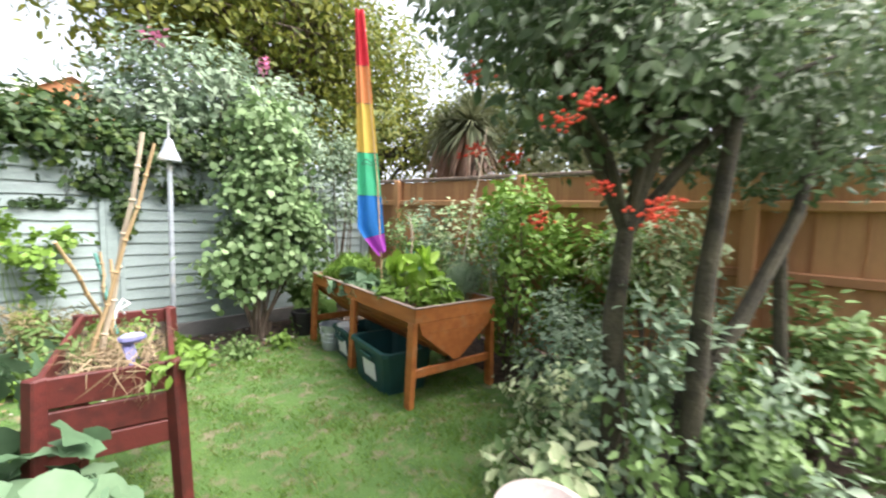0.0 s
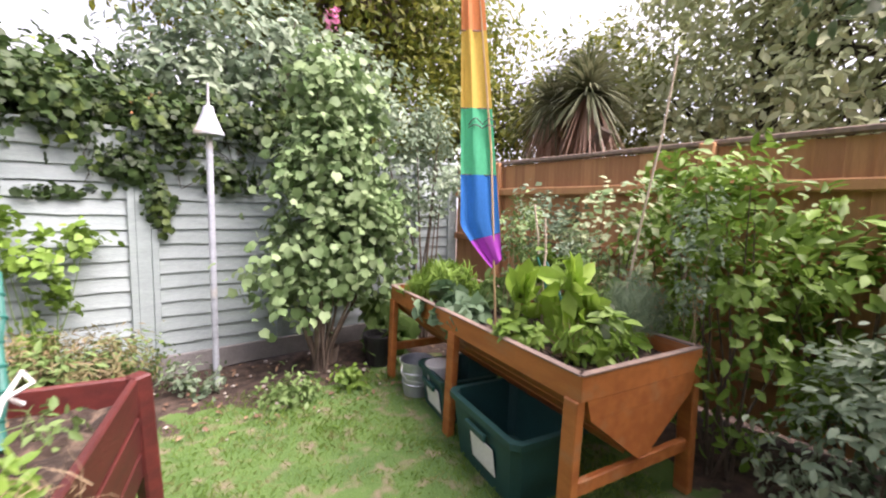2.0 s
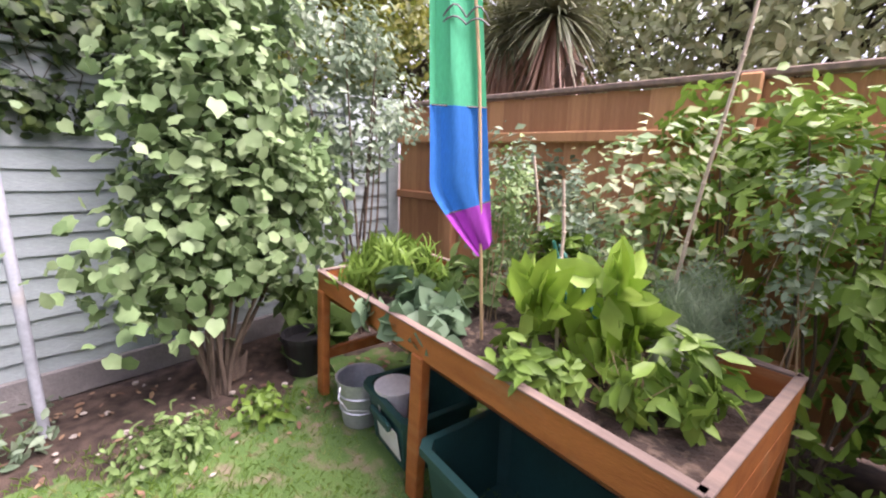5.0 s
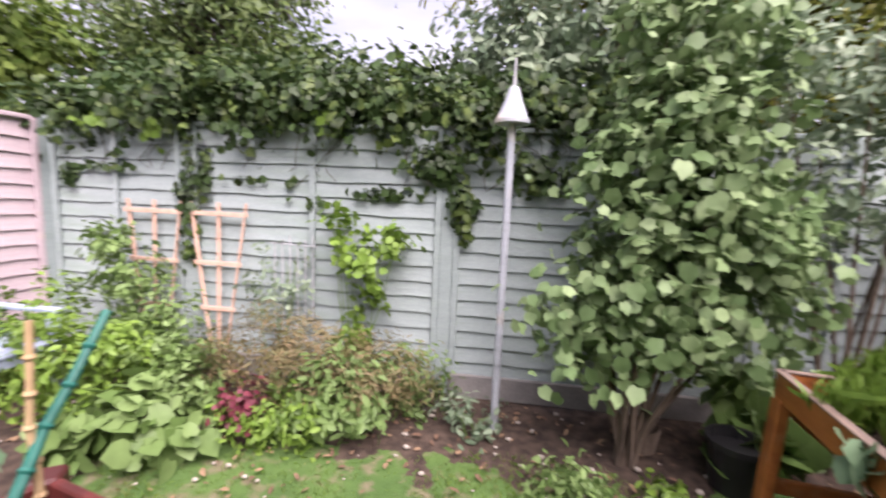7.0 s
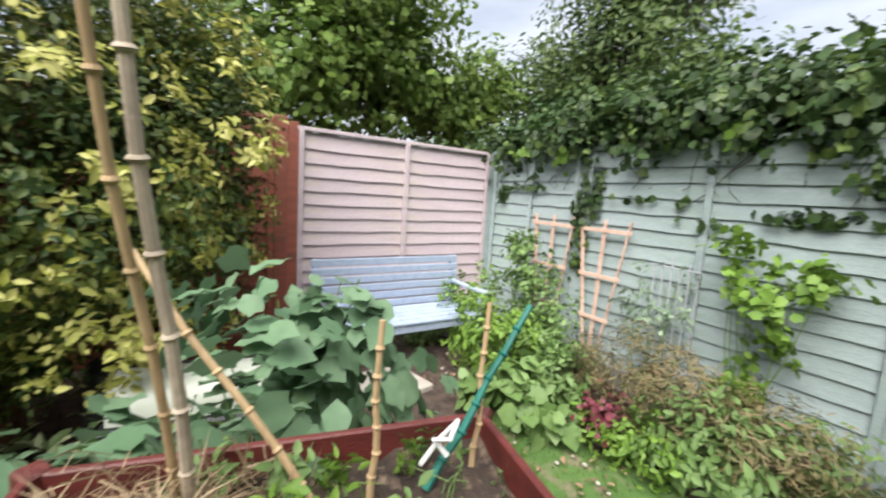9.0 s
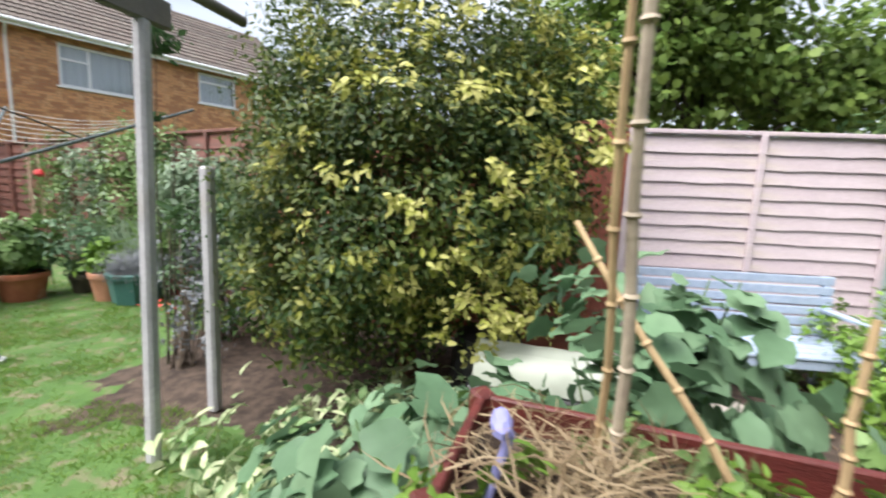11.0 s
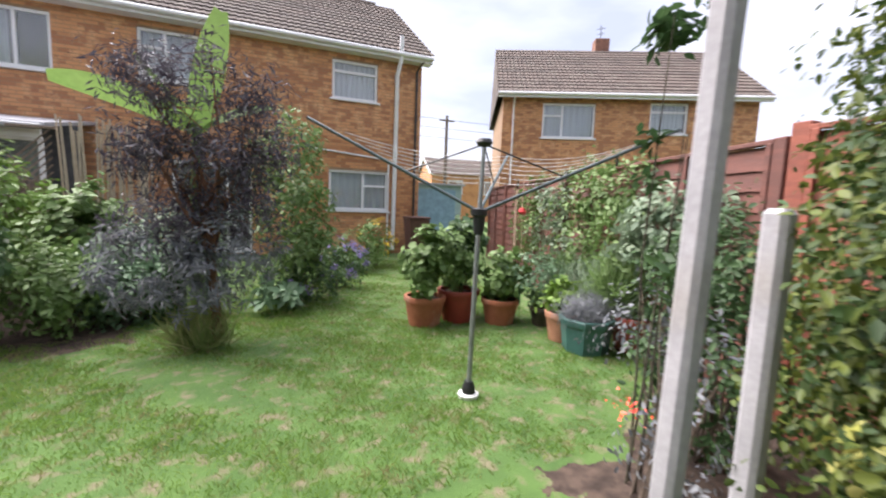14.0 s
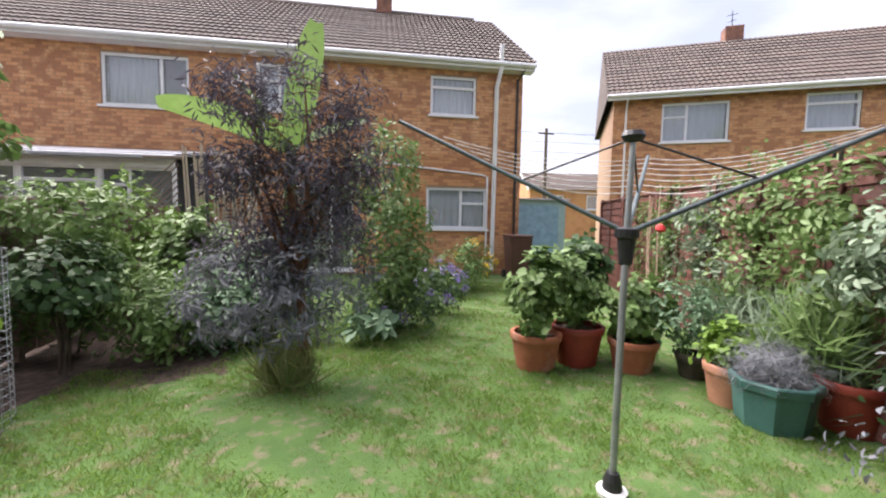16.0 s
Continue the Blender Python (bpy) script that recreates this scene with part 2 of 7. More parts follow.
# ---- mesh building ----
class Geo:
    """Vertices and faces of one mesh."""

    def __init__(self):
        self.v, self.f = [], []

    def add(self, verts, faces):
        k = len(self.v)
        self.v += [tuple(p) for p in verts]
        self.f += [tuple(i + k for i in q) for q in faces]
        return self

    def box(self, c, s, ch=0.004, rot=None):
        """A box of size s at c with chamfered edges, turned by the matrix rot."""
        hx, hy, hz = (x / 2 for x in s)
        ch = min(ch, hx * 0.45, hy * 0.45, hz * 0.45)
        vs, idx = [], {}
        for sx in (-1, 1):
            for sy in (-1, 1):
                for sz in (-1, 1):
                    for ax in range(3):
                        p = [sx * (hx - (0 if ax == 0 else ch)), sy * (hy - (0 if ax == 1 else ch)), sz * (hz - (0 if ax == 2 else ch))]
                        idx[(sx, sy, sz, ax)] = len(vs)
                        vs.append(Vector(p))
        fs = []
        for s1 in (-1, 1):
            fs.append([idx[(s1, a, b, 0)] for a, b in ((-1, -1), (1, -1), (1, 1), (-1, 1))][::s1])
            fs.append([idx[(a, s1, b, 1)] for a, b in ((-1, -1), (-1, 1), (1, 1), (1, -1))][::s1])
            fs.append([idx[(a, b, s1, 2)] for a, b in ((-1, -1), (1, -1), (1, 1), (-1, 1))][::s1])
        for s1 in (-1, 1):
            for s2 in (-1, 1):
                fs.append([idx[(s1, s2, -1, 0)], idx[(s1, s2, 1, 0)], idx[(s1, s2, 1, 1)], idx[(s1, s2, -1, 1)]][::-s1 * s2])
                fs.append([idx[(s1, -1, s2, 0)], idx[(s1, 1, s2, 0)], idx[(s1, 1, s2, 2)], idx[(s1, -1, s2, 2)]][::s1 * s2])
                fs.append([idx[(-1, s1, s2, 1)], idx[(1, s1, s2, 1)], idx[(1, s1, s2, 2)], idx[(-1, s1, s2, 2)]][::-s1 * s2])
                for s3 in (-1, 1):
                    fs.append([idx[(s1, s2, s3, 0)], idx[(s1, s2, s3, 1)], idx[(s1, s2, s3, 2)]][::s1 * s2 * s3])
        if rot is not None:
            vs = [rot @ p for p in vs]
        c = Vector(c)
        return self.add([p + c for p in vs], fs)

    def beam(self, a, b, w, h, ch=0.004, up=(0, 0, 1)):
        """A squared bar from a to b, w wide and h high."""
        a, b = Vector(a), Vector(b)
        d = b - a
        y = d.normalized()
        x = y.cross(Vector(up))
        if x.length < 1e-3:
            x = Vector((1, 0, 0))
        x.normalize()
        z = x.cross(y)
        return self.box((a + b) / 2, (w, d.length, h), ch, Matrix((x, y, z)).transposed())

    def tube(self, pts, rad, n=8, caps=True):
        """A round bar along pts, with one radius or one for each point."""
        pts = [Vector(p) for p in pts]
        rad = rad if isinstance(rad, (list, tuple)) else [rad] * len(pts)
        k, vs, fs = len(pts), [], []
        ref = Vector((0.31, 0.17, 0.93))
        for i, p in enumerate(pts):
            d = (pts[min(i + 1, k - 1)] - pts[max(i - 1, 0)])
            d = d.normalized() if d.length > 1e-9 else Vector((0, 0, 1))
            u = d.cross(ref)
            if u.length < 0.1:
                u = d.cross(Vector((1, 0, 0)))
            u.normalize()
            w = d.cross(u)
            for j in range(n):
                t = 2 * math.pi * j / n
                vs.append(p + (u * math.cos(t) + w * math.sin(t)) * rad[i])
        for i in range(k - 1):
            for j in range(n):
                fs.append((i * n + j, i * n + (j + 1) % n, (i + 1) * n + (j + 1) % n, (i + 1) * n + j))
        if caps:
            fs.append(tuple(range(n))[::-1])
            fs.append(tuple(range((k - 1) * n, k * n)))
        return self.add(vs, fs)

    def lathe(self, prof, c=(0, 0, 0), n=20, squash=1.0, wob=0.0):
        """Rings of (radius, height) turned round the upright axis."""
        vs, fs = [], []
        for r, z in prof:
            for j in range(n):
                t = 2 * math.pi * j / n
                rr = r * (1 + wob * math.sin(3 * t + z * 9))
                vs.append((c[0] + rr * math.cos(t), c[1] + rr * math.sin(t) * squash, c[2] + z))
        for i in range(len(prof) - 1):
            for j in range(n):
                fs.append((i * n + j, i * n + (j + 1) % n, (i + 1) * n + (j + 1) % n, (i + 1) * n + j))
        return self.add(vs, fs)

    def blob(self, c, s, n=8, m=5, jit=0.0, rnd=random):
        vs, fs = [], []
        for i in range(m + 1):
            a = math.pi * i / m
            for j in range(n):
                t = 2 * math.pi * j / n
                k = 1 + jit * (rnd.random() - 0.5)
                vs.append((c[0] + s[0] * k * math.sin(a) * math.cos(t), c[1] + s[1] * k * math.sin(a) * math.sin(t), c[2] + s[2] * k * math.cos(a)))
        for i in range(m):
            for j in range(n):
                fs.append((i * n + j, (i + 1) * n + j, (i + 1) * n + (j + 1) % n, i * n + (j + 1) % n))
        return self.add(vs, fs)

    def mesh(self, name, material, smooth=False):
        me = bpy.data.meshes.new(name)
        me.from_pydata(self.v, [], self.f)
        me.materials.append(material)
        if smooth:
            me.shade_smooth()
            me.set_sharp_from_angle(angle=radians(40))
        me.update()
        return me


# The far half of the garden and the houses stand turned a little against the fences of the near half.
FAR_HALF = pose(-0.299, 0.132, 0, 0, 0, -7.44) @ Matrix.Diagonal((0.971, 0.971, 0.985, 1))
SITE = Matrix.Identity(4)


def thing(name, label, category, at=(0, 0, 0), group="", rz=0):
    ob = new(name)
    ob.matrix_world = SITE @ pose(*at, 0, 0, rz)
    ob.empty_display_size = 0.1
    return tagged(ob, label, category, group)


def part(name, geo, material, parent, label="", smooth=False, kind=""):
    me = geo.mesh(name, material, smooth) if isinstance(geo, Geo) else geo
    ob = new(name, me)
    ob.parent = parent
    return tagged(ob, label, kind=kind)


def solo(name, geo, material, label, category, at=(0, 0, 0), group="", kind="", smooth=False, rz=0):
    me = geo.mesh(name, material, smooth) if isinstance(geo, Geo) else geo
    ob = new(name, me)
    ob.matrix_world = SITE @ pose(*at, 0, 0, rz)
    return tagged(ob, label, category, group, kind)


# ---- foliage ----
LEAF = {
    "oval": (np.array([(0, 0, 0), (0.23, 0.35, 0.07), (0.17, 0.72, 0.05), (0, 1, -0.08), (-0.17, 0.72, 0.05), (-0.23, 0.35, 0.07), (0, 0.5, 0)]), [(0, 1, 6), (1, 2, 3, 6), (6, 3, 4, 5), (0, 6, 5)]),
    "thin": (np.array([(0, 0, 0), (0.09, 0.45, 0.02), (0, 1, -0.1), (-0.09, 0.45, 0.02)]), [(0, 1, 2), (0, 2, 3)]),
    "diamond": (np.array([(0, 0, 0), (0.3, 0.5, 0.08), (0, 1, -0.04), (-0.3, 0.5, 0.08)]), [(0, 1, 2), (0, 2, 3)]),
    "lobed": (np.array([(0, 0.06, 0), (0.24, -0.02, 0.02), (0.37, 0.22, 0.07), (0.43, 0.48, -0.02), (0.27, 0.68, 0.05), (0, 0.96, -0.12), (-0.27, 0.68, 0.05), (-0.43, 0.48, -0.02), (-0.37, 0.22, 0.07), (-0.24, -0.02, 0.02), (0, 0.42, -0.03)]),
              [(0, 1, 2, 10), (10, 2, 3, 4), (10, 4, 5), (10, 5, 6), (10, 6, 7, 8), (0, 10, 8, 9)]),
    "heart": (np.array([(0, 0.1, 0), (0.25, 0, 0.04), (0.46, 0.22, 0.05), (0.38, 0.6, 0.02), (0, 1, -0.1), (-0.38, 0.6, 0.02), (-0.46, 0.22, 0.05), (-0.25, 0, 0.04), (0, 0.5, -0.03)]),
              [(0, 1, 2, 8), (8, 2, 3, 4), (8, 4, 5, 6), (0, 8, 6, 7)]),
    "blade": (np.array([(-0.016, 0, 0), (0.016, 0, 0), (0.013, 0.5, 0.10), (-0.013, 0.5, 0.10), (0, 1, -0.10)]), [(0, 1, 2, 3), (3, 2, 4)]),
    "strap": (np.array([(-0.05, 0, 0), (0.05, 0, 0), (0.07, 0.4, 0.12), (-0.07, 0.4, 0.12), (0.05, 0.75, 0.08), (-0.05, 0.75, 0.08), (0, 1, -0.08)]), [(0, 1, 2, 3), (3, 2, 4, 5), (5, 4, 6)]),
}


def leafmesh(name, pts, nrm, size, material, shape="oval", seed=1, vary=0.4, droop=0.0, flat=0.5):
    """Leaves at pts, each facing near its nrm, as one mesh. size: length in metres."""
    rng = np.random.default_rng(seed)
    tv, tf = LEAF[shape]
    n = len(pts)
    if droop < 0:
        nrm = nrm * np.array([1, 1, 0.1])
    z = nrm + rng.normal(0, flat, (n, 3)) * (np.array([1, 1, 0.15]) if droop < 0 else 1)
    z /= np.linalg.norm(z, axis=1)[:, None] + 1e-9
    y = rng.normal(0, 1, (n, 3))
    y[:, 2] -= droop * (3 if droop < 0 else 1)
    y -= (y * z).sum(1)[:, None] * z
    y /= np.linalg.norm(y, axis=1)[:, None] + 1e-9
    x = np.cross(y, z)
    s = size * (1 + vary * rng.uniform(-1, 1, n))
    v = pts[:, None, :] + s[:, None, None] * (tv[None, :, 0:1] * x[:, None, :] + tv[None, :, 1:2] * y[:, None, :] + tv[None, :, 2:3] * z[:, None, :])
    k = len(tv)
    me = bpy.data.meshes.new(name)
    lens = np.array([len(q) for q in tf])
    loop = np.concatenate([np.array(q) for q in tf])
    loops = (loop[None, :] + (np.arange(n) * k)[:, None]).ravel()
    starts = np.concatenate([[0], np.cumsum(np.tile(lens, n))[:-1]])
    me.vertices.add(n * k)
    me.vertices.foreach_set("co", v.astype(np.float32).ravel())
    me.loops.add(len(loops))
    me.loops.foreach_set("vertex_index", loops.astype(np.int32))
    me.polygons.add(n * len(tf))
    me.polygons.foreach_set("loop_start", starts.astype(np.int32))
    me.polygons.foreach_set("loop_total", np.tile(lens, n).astype(np.int32))
    me.materials.append(material)
    me.update(calc_edges=True)
    me.validate()
    return me


def cloud(blobs, n, seed=1, clump=0.0, shell=0.55):
    """Points and outward directions in a set of ellipsoids (cx, cy, cz, rx, ry, rz), gathered in clumps of that size."""
    rng = np.random.default_rng(seed)
    b = np.array(blobs, float)
    w = (b[:, 3] * b[:, 4] * b[:, 5]) ** 0.67
    m = max(1, n // 22) if clump else n
    which = rng.choice(len(b), m, p=w / w.sum())
    d = rng.normal(0, 1, (m, 3))
    d /= np.linalg.norm(d, axis=1)[:, None]
    r = shell + (1.06 - shell) * rng.random(m) ** 0.6
    r *= 1 + 0.16 * np.sin(d[:, 0] * 7 + which) * np.cos(d[:, 2] * 6 + which * 2)
    p = b[which, :3] + d * r[:, None] * b[which, 3:]
    if clump:
        t = rng.integers(0, m, n)
        p = p[t] + rng.normal(0, clump, (n, 3))
        d = d[t]
    d = d + np.array([0, 0, 0.6])
    return p, d


def plant(name, label, category, at, blobs, n, size, material, shape="oval", stems=6, bark=None, seed=1, clump=0.05, droop=0.3, group="", stemr=0.008, spread=0.06, shell=0.45, flat=0.5, extra=()):
    """A shrub: stems that rise from its foot into its leaves. blobs are from its foot."""
    root = thing(name, label, category, at, group)
    rng = random.Random(seed)
    for i in range(stems):
        b = blobs[i % len(blobs)]
        a = Vector((rng.uniform(-spread, spread), rng.uniform(-spread, spread), -0.02))
        e = Vector((b[0] + rng.uniform(-0.6, 0.6) * b[3], b[1] + rng.uniform(-0.6, 0.6) * b[4], b[2] + rng.uniform(0.0, 0.6) * b[5]))
        mid = a.lerp(e, 0.5) + Vector((rng.uniform(-0.05, 0.05), rng.uniform(-0.05, 0.05), 0.04))
        g = Geo().tube([a, a.lerp(mid, 0.5) + Vector((0.01, 0, 0.02)), mid, e], [stemr, stemr * 0.9, stemr * 0.7, stemr * 0.3], 6)
        part("stem", g, bark or BARK, root, smooth=True)
    p, d = cloud(blobs, n, seed, clump, shell)
    part("foliage", leafmesh("foliage", p, d, size, material, shape, seed, droop=droop, flat=flat), material, root)
    for k, (ename, eblobs, en, esize, emat, eshape) in enumerate(extra):
        p, d = cloud(eblobs, en, seed + 50 + k, clump * 0.6, 0.75)
        part(ename, leafmesh(ename, p, d, esize, emat, eshape, seed + 9 + k, droop=droop), emat, root, kind="stuff")
    return root

# ---- ground ----
OLDBRICK = mat("sooty_brick", (0.27, 0.13, 0.085), (0.15, 0.08, 0.06), rough=0.95, scale=6, bump=0.6, fine=30)


def build_ground():
    rng = np.random.default_rng(3)
    me = bpy.data.meshes.new("ground")
    xs = np.concatenate([[-900, -200, -60, -25], np.linspace(-12, 6, 91), [20, 60, 200, 900]])
    ys = np.concatenate([[-900, -200, -60, -20], np.linspace(-4, 16, 101), [25, 60, 200, 900]])
    X, Y = np.meshgrid(xs, ys, indexing="ij")
    Z = 0.012 * np.sin(X * 2.1 + 0.4) * np.cos(Y * 1.7) + 0.008 * np.sin(X * 5.3 + Y * 3.9)
    Z[(np.abs(X) > 13) | (np.abs(Y) > 17)] = 0
    nx, ny = X.shape
    v = np.stack([X, Y, Z], -1).reshape(-1, 3)
    f = [(i * ny + j, (i + 1) * ny + j, (i + 1) * ny + j + 1, i * ny + j + 1) for i in range(nx - 1) for j in range(ny - 1)]
    me.from_pydata(v.tolist(), [], f)
    m = mat("lawn_and_bare_earth", (0.088, 0.165, 0.036), (0.058, 0.122, 0.026), rough=1.0, scale=3.5, bump=1.0, fine=150, c=(0.19, 0.165, 0.10), fac=(0.35, 0.65))
    nt = m.node_tree
    n, l = nt.nodes, nt.links
    p = n["Principled BSDF"]
    lawn = p.inputs["Base Color"].links[0].from_socket
    tc = n.new("ShaderNodeTexCoord")
    sep = n.new("ShaderNodeSeparateXYZ")
    nz = n.new("ShaderNodeTexNoise")
    nz.inputs["Scale"].default_value, nz.inputs["Detail"].default_value = 2.2, 6
    l.new(tc.outputs["Object"], sep.inputs[0])
    l.new(tc.outputs["Object"], nz.inputs["Vector"])

    def math_node(op, a, b=None, c=None):
        k = n.new("ShaderNodeMath")
        k.operation = op
        for i, q in enumerate((a, b, c)):
            if q is None:
                continue
            if isinstance(q, (int, float)):
                k.inputs[i].default_value = q
            else:
                l.new(q, k.inputs[i])
        return k.outputs[0]

    wob = math_node("MULTIPLY_ADD", nz.outputs["Fac"], 1.1, -0.55)
    y2 = math_node("ADD", sep.outputs["Y"], wob)
    x2 = math_node("ADD", sep.outputs["X"], wob)
    bed = math_node("LESS_THAN", y2, 0.82)
    east = math_node("MULTIPLY", math_node("GREATER_THAN", x2, -1.5), math_node("LESS_THAN", y2, 5.3))
    west = math_node("LESS_THAN", math_node("MULTIPLY_ADD", math_node("ABSOLUTE", math_node("SUBTRACT", y2, 4.6)), 0.2, x2), -4.75)
    north = math_node("MULTIPLY", math_node("LESS_THAN", x2, -3.2), math_node("GREATER_THAN", y2, 8.3))
    corner = math_node("MULTIPLY", math_node("LESS_THAN", x2, -4.3), math_node("GREATER_THAN", y2, 7.0))
    north = math_node("MAXIMUM", north, corner)
    soil = math_node("MAXIMUM", math_node("MAXIMUM", math_node("MAXIMUM", bed, east), west), north)
    sn = n.new("ShaderNodeTexNoise")
    sn.inputs["Scale"].default_value, sn.inputs["Detail"].default_value = 14, 8
    l.new(tc.outputs["Object"], sn.inputs["Vector"])
    sr = n.new("ShaderNodeValToRGB")
    sr.color_ramp.elements[0].position, sr.color_ramp.elements[0].color = 0.35, (0.034, 0.022, 0.016, 1)
    sr.color_ramp.elements[1].position, sr.color_ramp.elements[1].color = 0.7, (0.105, 0.072, 0.053, 1)
    l.new(sn.outputs["Fac"], sr.inputs["Fac"])
    mx = n.new("ShaderNodeMix")
    mx.data_type = "RGBA"
    l.new(soil, mx.inputs["Factor"])
    l.new(lawn, mx.inputs["A"])
    l.new(sr.outputs["Color"], mx.inputs["B"])
    l.new(mx.outputs["Result"], p.inputs["Base Color"])
    me.materials.append(m)
    me.shade_smooth()
    ob = new("ground", me)
    tagged(ob, "lawn with worn patches and dark bare earth in the beds", "ground", kind="structure")
    return ob


ground = build_ground()


# ---- fences ----
def waney_board(length, h, seed, wav=0.007, t=0.009):
    """One lapped board, its lower edge uneven and standing proud of the board below."""
    rng = random.Random(seed)
    n, g = 10, Geo()
    vs, ph, ph2 = [], rng.uniform(0, 6), rng.uniform(0, 6)
    for i in range(n + 1):
        x = length * i / n
        lo = wav * math.sin(i * 1.3 + ph) * 0.5 + wav * 0.5 * math.sin(i * 2.9 + ph2)
        vs += [(x, t + 0.012, lo), (x, 0.002, h + 0.02), (x, -0.003, h + 0.02), (x, 0.010, lo)]
    fs = []
    for i in range(n):
        a, b = i * 4, i * 4 + 4
        for k in range(4):
            fs.append((a + k, b + k, b + (k + 1) % 4, a + (k + 1) % 4))
    fs += [(0, 3, 2, 1)[::-1], tuple(n * 4 + k for k in (0, 3, 2, 1))]
    return g.add(vs, fs)


def lap_fence(name, label, a, b, spans, material, height=1.8, first=0.02, boards=13, postw=0.09, capz=True, battens=True, group="", postmat=None, postmat0=None):
    """A run of lapped panels from a to b (their faces look to the left of the way), one span after the other."""
    a, b = Vector((*a, 0)), Vector((*b, 0))
    d = (b - a).normalized()
    rz = math.degrees(math.atan2(d.y, d.x))
    root = thing(name, label, "fence", (a.x, a.y, 0), rz=rz)
    root["kind"] = "structure"
    meshes = {}
    x = 0.0
    g = Geo().box((0, -0.01, height / 2), (postw, 0.09, height), 0.006)
    part("post", g, postmat0 or postmat or material, root)
    for s, w in enumerate(spans):
        x0, x1 = x + postw / 2, x + w - postw / 2
        bh = (height - 0.06 - first) / boards
        key = round(x1 - x0, 3)
        if key not in meshes:
            meshes[key] = [waney_board(x1 - x0, bh, s * 7 + k).mesh("board", material) for k in range(4)]
        for i in range(boards):
            ob = part("board", meshes[key][(i * 3 + s) % 4], material, root)
            ob.location = (x0, 0, first + i * bh)
        back = Geo().box(((x0 + x1) / 2, -0.02, height / 2), (x1 - x0, 0.015, height - 0.1), 0.003)
        part("panel_back", back, material, root)
        if capz:
            part("cap", Geo().box(((x0 + x1) / 2, 0.012, height - 0.02), (x1 - x0 + 0.02, 0.055, 0.03)), material, root)
        if battens:
            part("batten", Geo().box(((x0 + x1) / 2, 0.034, height / 2), (0.045, 0.018, height - 0.06), 0.003), material, root)
            for xx in (x0 + 0.02, x1 - 0.02):
                part("batten", Geo().box((xx, 0.034, height / 2), (0.04, 0.018, height - 0.06), 0.003), material, root)
        x += w
        part("post", Geo().box((x, -0.01, height / 2 + 0.01), (postw, 0.09, height + 0.02), 0.006), postmat or material, root)
    return root


def gravel_boards(name, label, a, b, spans, material, h=0.16):
    """Concrete boards between the posts at the fence's foot."""
    a, b = Vector((*a, 0)), Vector((*b, 0))
    d = (b - a).normalized()
    root = thing(name, label, "gravel board", (a.x, a.y, 0), rz=math.degrees(math.atan2(d.y, d.x)))
    x = 0.0
    for w in spans:
        part("gravel_board", Geo().box((x + w / 2, 0.048, h / 2), (w - 0.10, 0.03, h), 0.006), material, root)
        x += w
    return root


CONCRETE = mat("weathered_concrete", (0.26, 0.25, 0.24), (0.17, 0.165, 0.16), rough=0.95, scale=4, bump=0.4, fine=70)
gravel_boards("gravel_boards", "grey concrete gravel boards at the foot of the mint fence", (-5.86, 0.0), (0.0, 0.0), [1.0, 1.83, 1.88, 1.15], CONCRETE)
mint_fence = lap_fence("fence_south", "pale mint painted lapped panel fence overgrown with ivy", (-5.86, 0.0), (0.0, 0.0), [1.0, 1.83, 1.88, 1.15], MINT, 1.8, boards=16)
pink_fence = lap_fence("fence_east", "faded pink painted lapped fence panel", (0.0, 0.06), (0.0, 2.02), [1.96], PINK, 1.8, boards=16, postmat=REDBROWN, postmat0=MINT)
red_fence = lap_fence("fence_north_east", "red brown lapped fence panels behind shrubs", (0.0, 2.10), (0.45, 5.08), [1.46, 1.52], REDBROWN, 1.85, postw=0.10)
red_fence_far = lap_fence("fence_far", "red brown lapped garden fence overgrown with climbers", (0.476, 5.15), (3.763, 12.607), [1.63] * 5, OLDRED, 1.8)


def close_board(name, label, a, b, height, material, arris=True):
    """Upright boards that overlap, with rails and a cap."""
    a, b = Vector((*a, 0)), Vector((*b, 0))
    d = (b - a).normalized()
    L = (b - a).length
    root = thing(name, label, "fence", (a.x, a.y, 0), rz=math.degrees(math.atan2(d.y, d.x)))
    root["kind"] = "structure"
    n = int(L / 0.118)
    ms = [Geo().box((0, 0, height / 2), (0.122, 0.012, height - 0.05 - 0.006 * k), 0.002).mesh("board", material) for k in range(3)]
    for i in range(n):
        ob = part("board", ms[i % 3], material, root)
        ob.location = ((i + 0.5) * L / n, -0.006 * (i % 2), 0.0)
        ob.rotation_euler = (0, 0, radians(4))
    if arris:
        for z in (0.35, 1.0, height - 0.28):
            part("rail", Geo().box((L / 2, 0.03, z), (L, 0.04, 0.07), 0.01), material, root)
    part("cap", Geo().box((L / 2, 0.0, height), (L, 0.07, 0.035), 0.006), FENCECAP, root)
    for i in range(int(L / 1.85) + 1):
        part("post", Geo().box((i * 1.85 + 0.05, 0.03, height / 2), (0.09, 0.09, height), 0.008), FENCECAP if i == 0 else material, root)
    return root


west_fence = close_board("fence_west", "orange brown upright board fence with weathered grey cap", (-5.9, 6.3), (-5.9, 0.06), 1.75, ORANGEWOOD)
west_fence_far = close_board("fence_north_west", "old brown board fence behind tall shrubs", (-4.81, 12.86), (-5.01, 8.83), 1.45, FENCECAP)
west_fence_link = close_board("fence_bend", "old brown board fence where the garden side bends", (-5.03, 8.76), (-5.88, 6.35), 1.5, FENCECAP)


